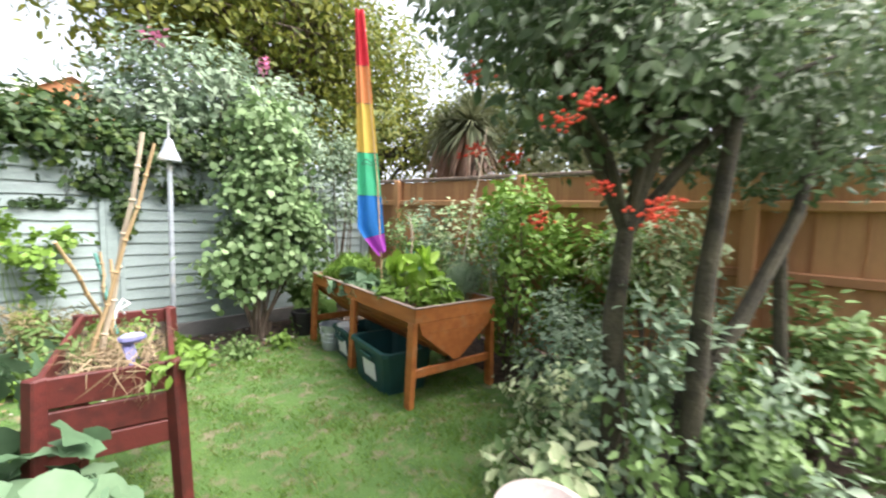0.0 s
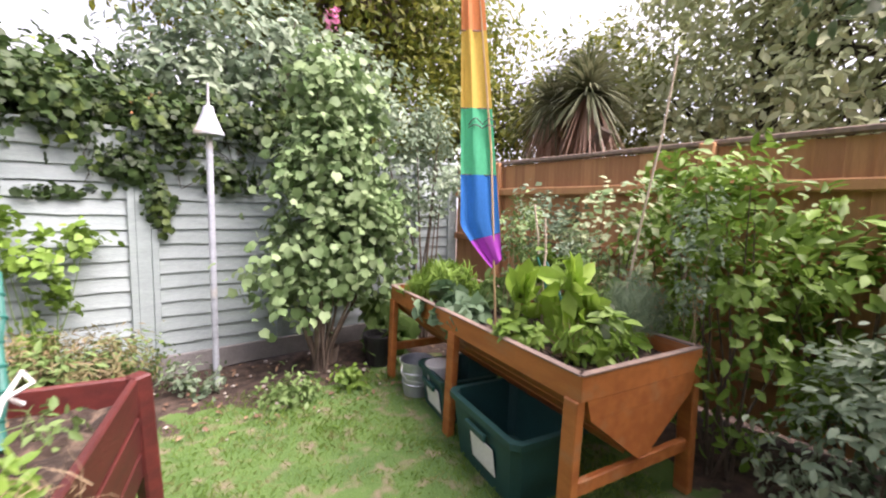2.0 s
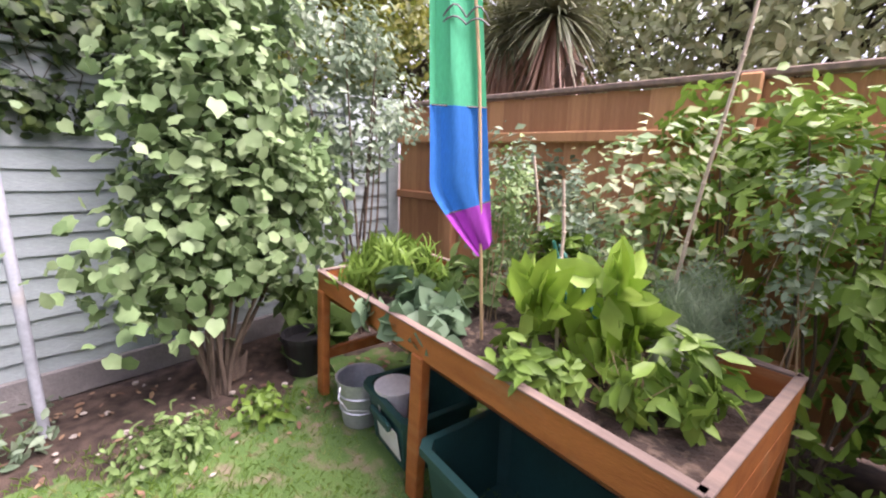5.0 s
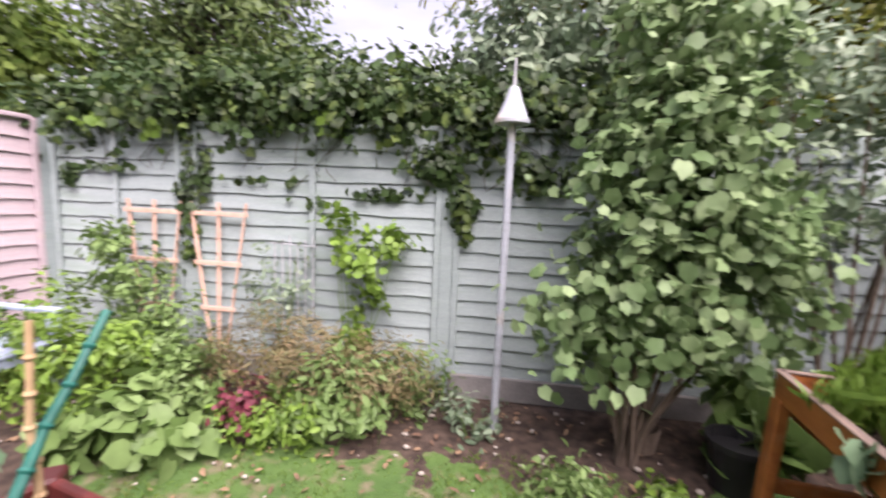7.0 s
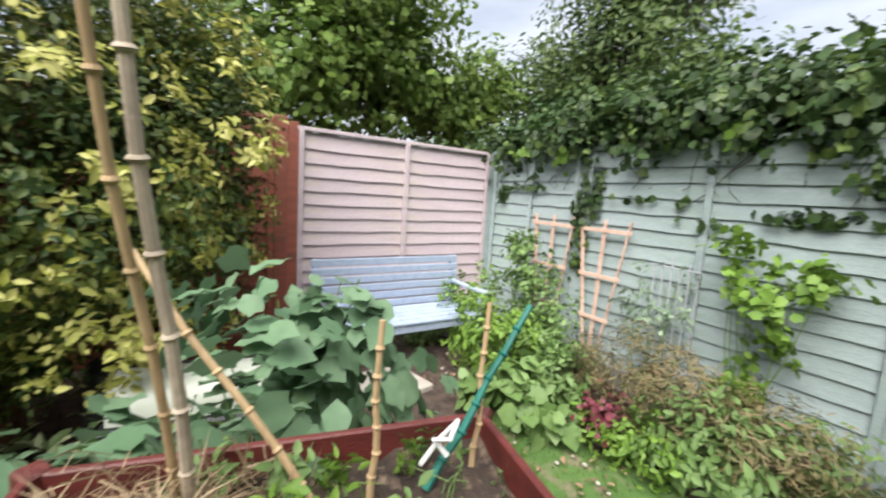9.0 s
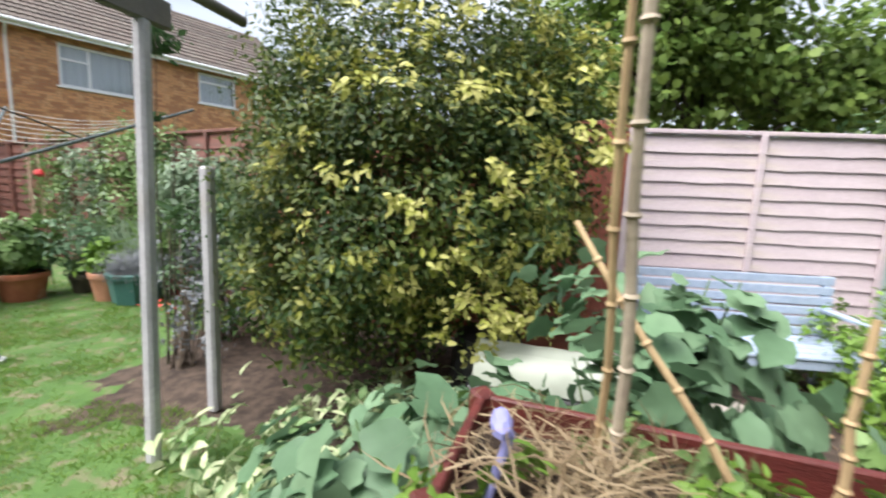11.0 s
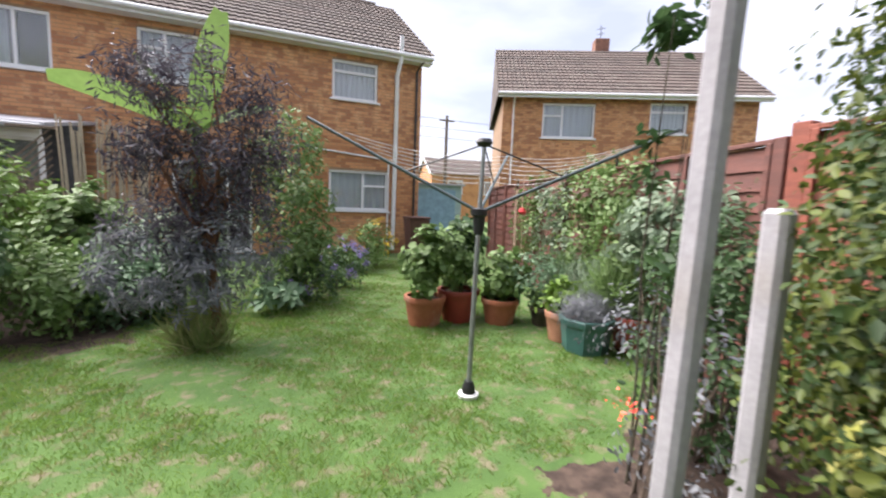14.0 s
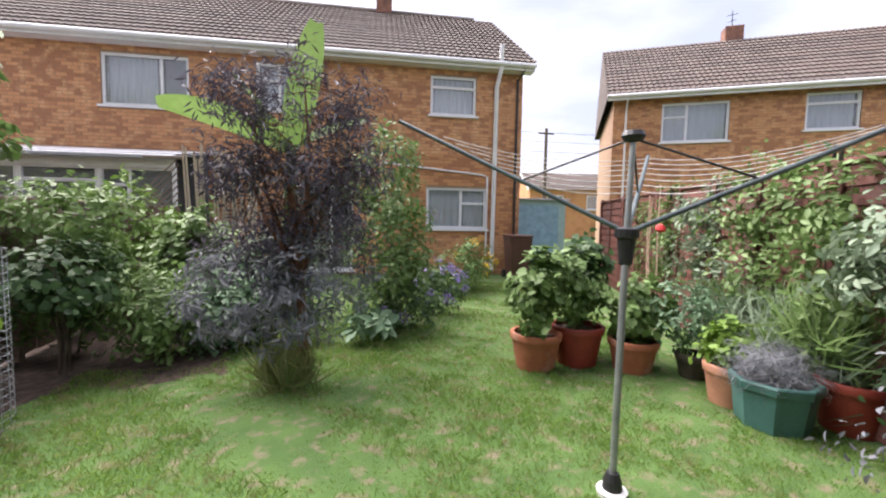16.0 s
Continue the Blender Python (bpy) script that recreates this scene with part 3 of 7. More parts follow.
# ---- houses ----
def wave_roof(name, lo, hi, edge0, edge1, rows, parent, material=None):
    """Courses of tiles from the eave line lo to the ridge line hi, each line a pair of points."""
    g = Geo()
    l0, l1, h0, h1 = (Vector(p) for p in (*lo, *hi))
    nrm = (l1 - l0).cross(h0 - l0).normalized()
    if nrm.z < 0:
        nrm = -nrm
    L = (l1 - l0).length
    cols = int(L / 0.15)
    for r in range(rows):
        t0, t1 = r / rows, (r + 1.12) / rows
        vs = []
        for c in range(cols * 4 + 1):
            s = c / (cols * 4)
            h = 0.022 * (0.5 + 0.5 * math.cos(2 * math.pi * (c % 4) / 4)) 
            a, b = l0.lerp(l1, s), h0.lerp(h1, s)
            vs.append(a.lerp(b, t0) + nrm * (0.045 + h))
            vs.append(a.lerp(b, min(t1, 1.0)) + nrm * (0.008 + h))
            vs.append(a.lerp(b, t0) + nrm * (0.012 + h))
        fs = []
        for c in range(cols * 4):
            k = c * 3
            fs += [(k, k + 3, k + 4, k + 1), (k, k + 2, k + 5, k + 3)]
        g.add(vs, fs)
    ob = part(name, g, material or TILE, parent, kind="stuff")
    return ob


def window(parent, c, w, h, style, u=(1, 0), depth=0.10, curtain=True):
    """A white framed window at c (left, lower corner, on the wall's face). u runs to the right as seen from outside."""
    u = Vector((u[0], u[1], 0))
    nrm = Vector((u.y, -u.x, 0))
    rot = Matrix((u, -nrm, Vector((0, 0, 1)))).transposed()
    root = new("window")
    root.parent = parent
    root.matrix_basis = Matrix.Translation(c) @ rot.to_4x4()
    tagged(root, "white framed house window")

    def bar(name, x0, x1, z0, z1, y=0.0, d=0.06, m=UPVC):
        return part(name, Geo().box(((x0 + x1) / 2, y, (z0 + z1) / 2), (x1 - x0, d, z1 - z0), 0.006), m, root)

    f = 0.06
    bar("window_frame", 0, w, 0, f)
    bar("window_frame", 0, w, h - f, h)
    bar("window_frame", 0, f, f, h - f)
    bar("window_frame", w - f, w, f, h - f)
    bar("window_sill", -0.06, w + 0.06, -0.05, 0.0, -0.05, 0.16)
    panes = []
    if style == "top":
        zz = h * 0.68
        bar("glazing_bar", f, w - f, zz, zz + 0.06)
        panes = [(f, w - f, f, zz), (f, w - f, zz + 0.06, h - f)]
    elif style == "side":
        xx = w * 0.66
        bar("glazing_bar", xx, xx + 0.06, f, h - f)
        panes = [(f, xx, f, h - f), (xx + 0.06, w - f, f, h - f)]
    elif style == "left":
        xx = w * 0.36
        bar("glazing_bar", xx, xx + 0.06, f, h - f)
        bar("glazing_bar", f, xx, h * 0.62, h * 0.62 + 0.05)
        panes = [(f, xx, f, h * 0.62), (f, xx, h * 0.62 + 0.05, h - f), (xx + 0.06, w - f, f, h - f)]
    else:
        xx = w * 0.55
        bar("glazing_bar", xx, xx + 0.06, f, h - f)
        bar("glazing_bar", xx + 0.06, w - f, h * 0.6, h * 0.6 + 0.05)
        panes = [(f, xx, f, h - f), (xx + 0.06, w - f, f, h * 0.6), (xx + 0.06, w - f, h * 0.6 + 0.05, h - f)]
    for x0, x1, z0, z1 in panes:
        bar("pane", x0 - 0.005, x1 + 0.005, z0 - 0.005, z1 + 0.005, 0.012, 0.008, GLASS)
    if curtain:
        g, k = Geo(), 26
        x1 = w * (0.62 if style == "side" else 1.0)
        vs = []
        for i in range(k + 1):
            x = f + (x1 - 2 * f) * i / k
            y = 0.16 + 0.02 * math.sin(i * 1.9)
            vs += [(x, y, 0.02), (x, y, h - 0.03)]
        g.add(vs, [(i * 2, i * 2 + 2, i * 2 + 3, i * 2 + 1) for i in range(k)])
        part("curtain", g, CURTAIN, root)
    # Added dark sheet behind the glass, painted as an unlit room.
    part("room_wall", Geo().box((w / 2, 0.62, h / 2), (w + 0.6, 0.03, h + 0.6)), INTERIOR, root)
    return root


def wall_with_holes(g, L, H, t, holes, org, u):
    """A wall of thickness t with true openings; holes are (x0, x1, z0, z1) along u from org."""
    u = Vector((u[0], u[1], 0))
    inw = Vector((-u.y, u.x, 0))
    rot = Matrix((u, inw, Vector((0, 0, 1)))).transposed()
    xs = sorted({0, L, *[q for h in holes for q in h[:2]]})
    for x0, x1 in zip(xs, xs[1:]):
        cuts = sorted([(h[2], h[3]) for h in holes if h[0] <= x0 + 1e-6 and h[1] >= x1 - 1e-6])
        z = 0
        for z0, z1 in cuts + [(H, H)]:
            if z0 > z:
                c = rot @ Vector(((x0 + x1) / 2, t / 2, (z + z0) / 2)) + Vector(org)
                g.box(c, (x1 - x0, t, z0 - z), 0.0005, rot)
            z = z1


def bricks(L, H, holes, org, u, seed, parent, near=None):
    """Stretcher bond standing 6 mm proud of its mortar. near: a box (x0, x1, z0, z1) whose bricks are parts of their own."""
    rng = random.Random(seed)
    u = Vector((u[0], u[1], 0))
    inw = Vector((-u.y, u.x, 0))
    rot = Matrix((u, inw, Vector((0, 0, 1)))).transposed()
    g = Geo()
    bw, bh, jt = 0.215, 0.065, 0.010
    one = {}
    made = 0
    r = 0
    z = 0.0
    while z + bh < H:
        x = -(bw + jt) / 2 * (r % 2)
        while x < L:
            x0, x1 = max(x, 0), min(x + bw, L)
            for h in holes:
                if h[2] - 0.03 < z + bh / 2 < h[3] + 0.03:
                    if x0 < h[0] < x1:
                        x1 = h[0]
                    elif x0 < h[1] < x1:
                        x0 = h[1]
                    elif h[0] <= x0 and x1 <= h[1]:
                        x1 = x0
            if x1 - x0 > 0.03:
                pr = rng.uniform(0.004, 0.009)
                w = x1 - x0
                loc = rot @ Vector((x0 + w / 2, -pr / 2, z + bh / 2)) + Vector(org)
                if near and near[0] < x0 and x1 < near[1] and near[2] < z < near[3] and made < 300:
                    key = round(w, 2)
                    if key not in one:
                        one[key] = Geo().box((0, 0, 0), (w, 0.012, bh), 0.003).mesh("brick", BRICKP)
                    ob = part("brick", one[key], BRICKP, parent)
                    ob.matrix_basis = Matrix.Translation(loc) @ rot.to_4x4()
                    made += 1
                else:
                    hx, hz, dy = w / 2, bh / 2, 0.008
                    vs = [rot @ Vector(q) + loc for q in ((-hx, dy, -hz), (hx, dy, -hz), (hx, dy, hz), (-hx, dy, hz), (-hx + 0.002, -pr / 2, -hz + 0.002), (hx - 0.002, -pr / 2, -hz + 0.002), (hx - 0.002, -pr / 2, hz - 0.002), (-hx + 0.002, -pr / 2, hz - 0.002))]
                    g.add(vs, [(4, 5, 6, 7), (0, 1, 5, 4), (1, 2, 6, 5), (2, 3, 7, 6), (3, 0, 4, 7)])
            x += bw + jt
        z += bh + jt
        r += 1
    part("brickwork", g, BRICK, parent, kind="stuff")


def house_a():
    root = thing("house", "two storey orange brick semi detached house with brown tiled roof", "house", (0, 0, 0), "houses")
    x0, x1, y0 = -13.5, 0.84, 14.4
    hole = [(-8.6, -6.85, 3.66, 4.76), (-5.45, -4.15, 3.73, 4.76), (-1.47, -0.34, 3.84, 4.76), (-1.54, -0.02, 1.12, 2.12), (-4.9, -3.3, 0.1, 2.1)]
    holes = [(a - x0, b - x0, c, d) for a, b, c, d in hole]
    g = Geo()
    wall_with_holes(g, x1 - x0, 5.1, 0.25, holes, (x0, y0, 0), (1, 0))
    g.box((x1 - 0.125, y0 + 4.25, 2.55), (0.25, 8.0, 5.1))
    g.box(((x0 + x1) / 2, y0 + 8.1, 2.55), (x1 - x0, 0.25, 5.1))
    g.add([(x1, y0, 5.1), (x1, y0 + 8.25, 5.1), (x1, y0 + 4.1, 7.9), (x1 - 0.25, y0, 5.1), (x1 - 0.25, y0 + 8.25, 5.1), (x1 - 0.25, y0 + 4.1, 7.9)], [(0, 1, 2), (5, 4, 3), (0, 2, 5, 3), (1, 4, 5, 2)])
    part("wall", g, MORTAR, root)
    bricks(x1 - x0, 5.05, holes, (x0, y0, 0), (1, 0), 5, root, near=(x1 - x0 - 3.2, x1 - x0, 0.9, 2.9))
    bricks(8.0, 5.05, [], (x1, y0, 0), (0, 1), 6, root)
    wave_roof("roof", ((x0, y0 - 0.32, 5.08), (x1 + 0.22, y0 - 0.32, 5.08)), ((x0, y0 + 4.1, 8.0), (x1 + 0.22, y0 + 4.1, 8.0)), 0, 0, 16, root)
    back = Geo().add([(x0, y0 - 0.3, 5.06), (x1 + 0.2, y0 - 0.3, 5.06), (x1 + 0.2, y0 + 4.1, 7.97), (x0, y0 + 4.1, 7.97), (x0, y0 + 8.5, 5.06), (x1 + 0.2, y0 + 8.5, 5.06)], [(0, 1, 2, 3), (3, 2, 5, 4)])
    part("roof_underlay", back, TILE, root)
    g = Geo()
    for i in range(int((x1 - x0) / 0.45)):
        a = x0 + i * 0.45
        g.tube([(a, y0 + 4.1, 7.98), (a + 0.46, y0 + 4.1, 7.985)], 0.11, 8)
    part("ridge_tiles", g, TILE, root)
    g = Geo().tube([(x0, y0 - 0.36, 5.02), (x1 + 0.2, y0 - 0.36, 5.02)], 0.055, 10)
    part("gutter", g, UPVC, root, "white plastic rain gutter", smooth=True)
    part("fascia", Geo().box(((x0 + x1) / 2 + 0.1, y0 - 0.29, 4.99), (x1 - x0 + 0.2, 0.03, 0.16)), UPVC, root)
    part("soffit", Geo().box(((x0 + x1) / 2 + 0.1, y0 - 0.15, 4.92), (x1 - x0 + 0.2, 0.30, 0.02)), UPVC, root)
    part("bargeboard", Geo().beam((x1 + 0.16, y0 - 0.3, 4.98), (x1 + 0.16, y0 + 4.1, 7.88), 0.03, 0.18), BLACKPLASTIC, root)
    g = Geo().tube([(0.13, y0 - 0.07, 0.1), (0.16, y0 - 0.07, 4.55), (0.19, y0 - 0.30, 4.9), (0.19, y0 - 0.33, 5.45)], 0.055, 10)
    part("soil_pipe", g, UPVC, root, "tall white waste pipe", smooth=True)
    g = Geo().tube([(0.70, y0 - 0.05, 0.1), (0.70, y0 - 0.05, 4.75), (0.80, y0 - 0.30, 4.95)], 0.03, 8)
    part("downpipe", g, BLACKPLASTIC, root, smooth=True)
    g = Geo().tube([(-2.6, y0 - 0.04, 2.66), (-0.15, y0 - 0.04, 2.45), (-0.02, y0 - 0.04, 2.40), (-0.02, y0 - 0.04, 0.3)], 0.022, 8)
    part("waste_pipe", g, UPVC, root, smooth=True)
    g = Geo()
    for cx in (-2.75,):
        g.box((cx + 0.2, y0 + 4.1, 8.2), (0.5, 0.5, 0.9))
        g.tube([(cx + 0.1, y0 + 4.1, 8.6), (cx + 0.1, y0 + 4.1, 8.9)], 0.09, 10)
        g.tube([(cx + 0.32, y0 + 4.1, 8.6), (cx + 0.32, y0 + 4.1, 8.9)], 0.09, 10)
    part("chimney", g, OLDBRICK, root)
    window(root, (-8.6, y0 + 0.06, 3.66), 1.75, 1.10, "side")
    window(root, (-5.45, y0 + 0.06, 3.73), 1.3, 1.03, "left")
    window(root, (-1.47, y0 + 0.06, 3.84), 1.13, 0.92, "top")
    window(root, (-1.54, y0 + 0.06, 1.12), 1.52, 1.0, "other")
    window(root, (-4.9, y0 + 0.06, 0.1), 1.6, 2.0, "side", curtain=False)
    return root


def lean_to():
    root = thing("conservatory", "white framed lean to sun room with flat grey roof edge", "conservatory", (-12.5, 12.4, 0))
    L = 6.2
    part("base_wall", Geo().box((L / 2, 0.06, 0.62), (L, 0.12, 1.24), 0.004), FENCECAP, root)
    part("roof", Geo().add([(-0.1, -0.15, 2.40), (L + 0.1, -0.15, 2.40), (L + 0.1, 2.0, 2.75), (-0.1, 2.0, 2.75), (-0.1, -0.15, 2.34), (L + 0.1, -0.15, 2.34), (L + 0.1, 2.0, 2.69), (-0.1, 2.0, 2.69)], [(0, 1, 2, 3), (7, 6, 5, 4), (0, 4, 5, 1), (1, 5, 6, 2), (2, 6, 7, 3), (3, 7, 4, 0)]), GREYMETAL, root)
    part("gutter", Geo().box((L / 2, -0.19, 2.33), (L + 0.2, 0.09, 0.09), 0.02), GREYMETAL, root)
    part("fascia", Geo().box((L / 2, 0.0, 2.24), (L, 0.06, 0.16)), UPVC, root)
    for i in range(5):
        w = L / 5
        x = i * w
        c = (x, 0.05, 1.26)
        window(root, c, w, 0.92, "top" if i % 2 else "left", curtain=False)
    return root


def house_b():
    root = thing("house", "detached orange brick house with weathered brown tiled roof", "house", (4.30, 16.03, 0), "houses", rz=-26)
    L = 8.2
    hole = []
    for x0, w, z0, h in B_WIN:
        hole.append((x0, x0 + w, z0, z0 + h))
    g = Geo()
    wall_with_holes(g, L, 5.0, 0.25, hole, (0, 0, 0), (1, 0))
    g.box((0.125, 3.2, 2.5), (0.25, 5.9, 5.0))
    g.box((L - 0.125, 3.2, 2.5), (0.25, 5.9, 5.0))
    g.box((L / 2, 6.1, 2.5), (L, 0.25, 5.0))
    part("wall", g, MORTAR, root)
    bricks(L, 5.0, hole, (0, 0, 0), (1, 0), 8, root)
    wave_roof("roof", ((-0.2, -0.35, 5.02), (L + 0.2, -0.35, 5.02)), ((-0.2, 3.2, 7.55), (L + 0.2, 3.2, 7.55)), 0, 0, 15, root)
    part("roof_underlay", Geo().add([(-0.2, -0.3, 4.99), (L + 0.2, -0.3, 4.99), (L + 0.2, 3.2, 7.52), (-0.2, 3.2, 7.52), (-0.2, 6.4, 4.99), (L + 0.2, 6.4, 4.99)], [(0, 1, 2, 3), (3, 2, 5, 4), (1, 5, 2), (0, 3, 4)]), TILE, root)
    part("gutter", Geo().tube([(-0.2, -0.40, 4.98), (L + 0.2, -0.40, 4.98)], 0.05, 10), UPVC, root, smooth=True)
    part("fascia", Geo().box((L / 2, -0.33, 4.94), (L + 0.4, 0.03, 0.15)), UPVC, root)
    part("downpipe", Geo().tube([(0.35, -0.36, 4.93), (0.35, -0.05, 4.65), (0.35, -0.05, 0.0)], 0.03, 8), UPVC, root, smooth=True)
    part("downpipe", Geo().tube([(6.75, -0.36, 5.35), (6.75, -0.30, 4.85), (6.72, -0.06, 4.5), (6.72, -0.06, 0.0)], 0.05, 8), UPVC, root, smooth=True)
    part("chimney", Geo().box((4.0, 3.4, 7.65), (0.55, 0.5, 0.75), 0.01), OLDBRICK, root)
    part("aerial", Geo().tube([(4.0, 3.4, 7.6), (3.97, 3.4, 8.6)], 0.015, 5).tube([(3.8, 3.4, 8.45), (4.15, 3.4, 8.5)], 0.01, 5).tube([(3.85, 3.4, 8.25), (4.1, 3.4, 8.3)], 0.01, 5), BLACKPLASTIC, root)
    for (x0, w, z0, h), st in zip(B_WIN, ("left", "top")):
        window(root, (x0, 0.06, z0), w, h, st)
    return root


B_WIN = [(1.32, 1.72, 3.67, 1.1), (4.8, 1.2, 3.87, 0.97)]
SITE = FAR_HALF
house_a()
lean_to()
house_b()


def far_house(name, label, at, rz, L, D, H, R, wallmat, wins):
    root = thing(name, label, "house", at, "houses", rz)
    g = Geo()
    wall_with_holes(g, L, H, 0.25, [], (0, 0, 0), (1, 0))
    g.box((L / 2, D - 0.12, H / 2), (L, 0.25, H)).box((0.12, D / 2, H / 2), (0.25, D - 0.5, H)).box((L - 0.12, D / 2, H / 2), (0.25, D - 0.5, H))
    for x in (0.0, L - 0.25):
        g.add([(x, 0, H), (x, D, H), (x, D / 2, H + R), (x + 0.25, 0, H), (x + 0.25, D, H), (x + 0.25, D / 2, H + R)], [(0, 2, 1), (3, 4, 5), (0, 3, 5, 2), (1, 2, 5, 4)])
    part("wall", g, wallmat, root)
    wave_roof("roof", ((-0.2, -0.3, H - 0.1), (L + 0.2, -0.3, H - 0.1)), ((-0.2, D / 2, H + R + 0.05), (L + 0.2, D / 2, H + R + 0.05)), 0, 0, 9, root)
    wave_roof("roof", ((-0.2, D + 0.3, H - 0.1), (L + 0.2, D + 0.3, H - 0.1)), ((-0.2, D / 2, H + R + 0.05), (L + 0.2, D / 2, H + R + 0.05)), 0, 0, 9, root)
    for x in (-0.2, L + 0.2):
        part("bargeboard", Geo().beam((x, -0.35, H - 0.12), (x, D / 2, H + R + 0.0), 0.04, 0.2), UPVC, root)
        part("bargeboard", Geo().beam((x, D + 0.35, H - 0.12), (x, D / 2, H + R + 0.0), 0.04, 0.2), UPVC, root)
    for x, z, w, h in wins:
        window(root, (x, -0.05, z), w, h, "side", curtain=False)
    return root


far_house("house", "distant low brick house with white windows", (9.3, 36, 0), -8, 8.0, 6, 3.9, 1.5, BRICKP, [(1.4, 2.3, 1.3, 1.1), (4.6, 2.3, 1.2, 1.1)])
SITE = Matrix.Identity(4)
far_house("house", "orange brick gabled house beyond the garden end", (-2.2, -26.0, 0), 90, 8.0, 5.0, 4.9, 1.6, BRICKP, [])


SITE = FAR_HALF


def sheds():
    root = thing("garage", "pale teal painted garage beside the house", "garage", (1.5, 17.0, 0))
    part("wall", Geo().box((0.9, 1.5, 1.0), (1.9, 3.0, 2.0), 0.01), mat("pale_teal_render", (0.36, 0.50, 0.49), (0.30, 0.43, 0.42), rough=0.8), root)
    part("roof", Geo().box((0.9, 1.45, 2.03), (2.05, 3.2, 0.06), 0.01), GREYMETAL, root)
    part("door", Geo().box((0.9, -0.02, 0.95), (1.4, 0.04, 1.8), 0.008), mat("blue_door_paint", (0.25, 0.42, 0.52), rough=0.6), root)
    b = thing("wheelie_bin", "brown wheeled bin against the house corner", "bin", (0.55, 13.6, 0))
    part("body", Geo().add([(-0.2, -0.22, 0.05), (0.2, -0.22, 0.05), (0.2, 0.2, 0.05), (-0.2, 0.2, 0.05), (-0.26, -0.3, 0.95), (0.26, -0.3, 0.95), (0.26, 0.28, 0.95), (-0.26, 0.28, 0.95)], [(3, 2, 1, 0), (0, 1, 5, 4), (1, 2, 6, 5), (2, 3, 7, 6), (3, 0, 4, 7), (4, 5, 6, 7)]), mat("brown_plastic", (0.10, 0.045, 0.035), rough=0.5), b)
    part("lid", Geo().box((0, 0, 0.99), (0.56, 0.62, 0.06), 0.02), mat("brown_lid_plastic", (0.13, 0.06, 0.045), rough=0.5), b)
    part("wheel", Geo().tube([(-0.27, 0.25, 0.1), (-0.22, 0.25, 0.1)], 0.1, 12), BLACKPLASTIC, b)
    part("wheel", Geo().tube([(0.22, 0.25, 0.1), (0.27, 0.25, 0.1)], 0.1, 12), BLACKPLASTIC, b)
    p = thing("utility_pole", "wooden utility pole with crossarm behind the houses", "utility pole", (7.6, 29.0, 0), "utility poles")
    part("pole", Geo().tube([(0, 0, 0), (0, 0, 7.0)], [0.13, 0.09], 8), BARK, p)
    part("crossarm", Geo().beam((-0.5, 0, 6.7), (0.5, 0, 6.7), 0.09, 0.09), BARK, p)
    w = Geo()
    for z in (6.75, 6.2, 5.6):
        w.tube([(-30 + 7.6 * 0, 31, z + 1.2), (-8, 30, z + 0.2), (7.6, 29, z), (20, 28.5, z - 0.1), (40, 28, z + 0.6)], 0.012, 4)
    solo("overhead_wires", w, BLACKPLASTIC, "thin dark overhead wires between poles", "wires")


sheds()
SITE = Matrix.Identity(4)
# ---- leaf colours ----
L_IVY = leafmat("ivy_leaf", (0.024, 0.046, 0.014), (0.044, 0.084, 0.024), (0.128, 0.184, 0.048))
L_MID = leafmat("mid_green_leaf", (0.108, 0.185, 0.051), (0.185, 0.281, 0.099))
L_GREY = leafmat("grey_green_leaf", (0.158, 0.23, 0.145), (0.266, 0.339, 0.23))
L_VIB = leafmat("soft_green_leaf", (0.127, 0.209, 0.083), (0.231, 0.325, 0.154))
L_BRIGHT = leafmat("bright_green_leaf", (0.115, 0.21, 0.03), (0.19, 0.31, 0.055))
L_LIME = leafmat("lime_leaf", (0.24, 0.40, 0.04), (0.34, 0.50, 0.10))
L_DARK = leafmat("dark_green_leaf", (0.044, 0.088, 0.035), (0.081, 0.15, 0.056))
L_VARI = leafmat("yellow_margined_leaf", (0.032, 0.065, 0.018), (0.126, 0.155, 0.029), (0.04, 0.076, 0.023))
L_GOLD = leafmat("golden_leaf", (0.279, 0.297, 0.05), (0.468, 0.45, 0.153))
L_CREAM = leafmat("cream_edged_leaf", (0.167, 0.261, 0.107), (0.546, 0.594, 0.356), (0.119, 0.214, 0.083))
L_TREE = leafmat("yellow_green_tree_leaf", (0.115, 0.155, 0.025), (0.25, 0.26, 0.045), (0.07, 0.11, 0.025), trans=0.4)
L_TREE2 = leafmat("green_tree_leaf", (0.06, 0.102, 0.034), (0.132, 0.192, 0.054), trans=0.35)
L_TREE3 = leafmat("fresh_tree_leaf", (0.10, 0.17, 0.035), (0.19, 0.27, 0.06), trans=0.4)
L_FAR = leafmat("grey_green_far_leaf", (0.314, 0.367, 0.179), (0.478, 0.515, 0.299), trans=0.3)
L_PURPLE = leafmat("dark_purple_leaf", (0.042, 0.032, 0.046), (0.095, 0.082, 0.10), (0.16, 0.155, 0.175))
L_LILAC = leafmat("grey_lilac_leaf", (0.13, 0.14, 0.16), (0.20, 0.21, 0.22))
L_RED = leafmat("crimson_leaf", (0.12, 0.022, 0.035), (0.21, 0.05, 0.07))
L_BROWN = leafmat("bronze_leaf", (0.20, 0.155, 0.075), (0.145, 0.155, 0.06), (0.26, 0.19, 0.11))
L_STRAW = leafmat("dry_straw_leaf", (0.40, 0.31, 0.19), (0.28, 0.20, 0.12))
L_BANANA = leafmat("banana_leaf", (0.14, 0.25, 0.06), (0.20, 0.31, 0.09), trans=0.4)
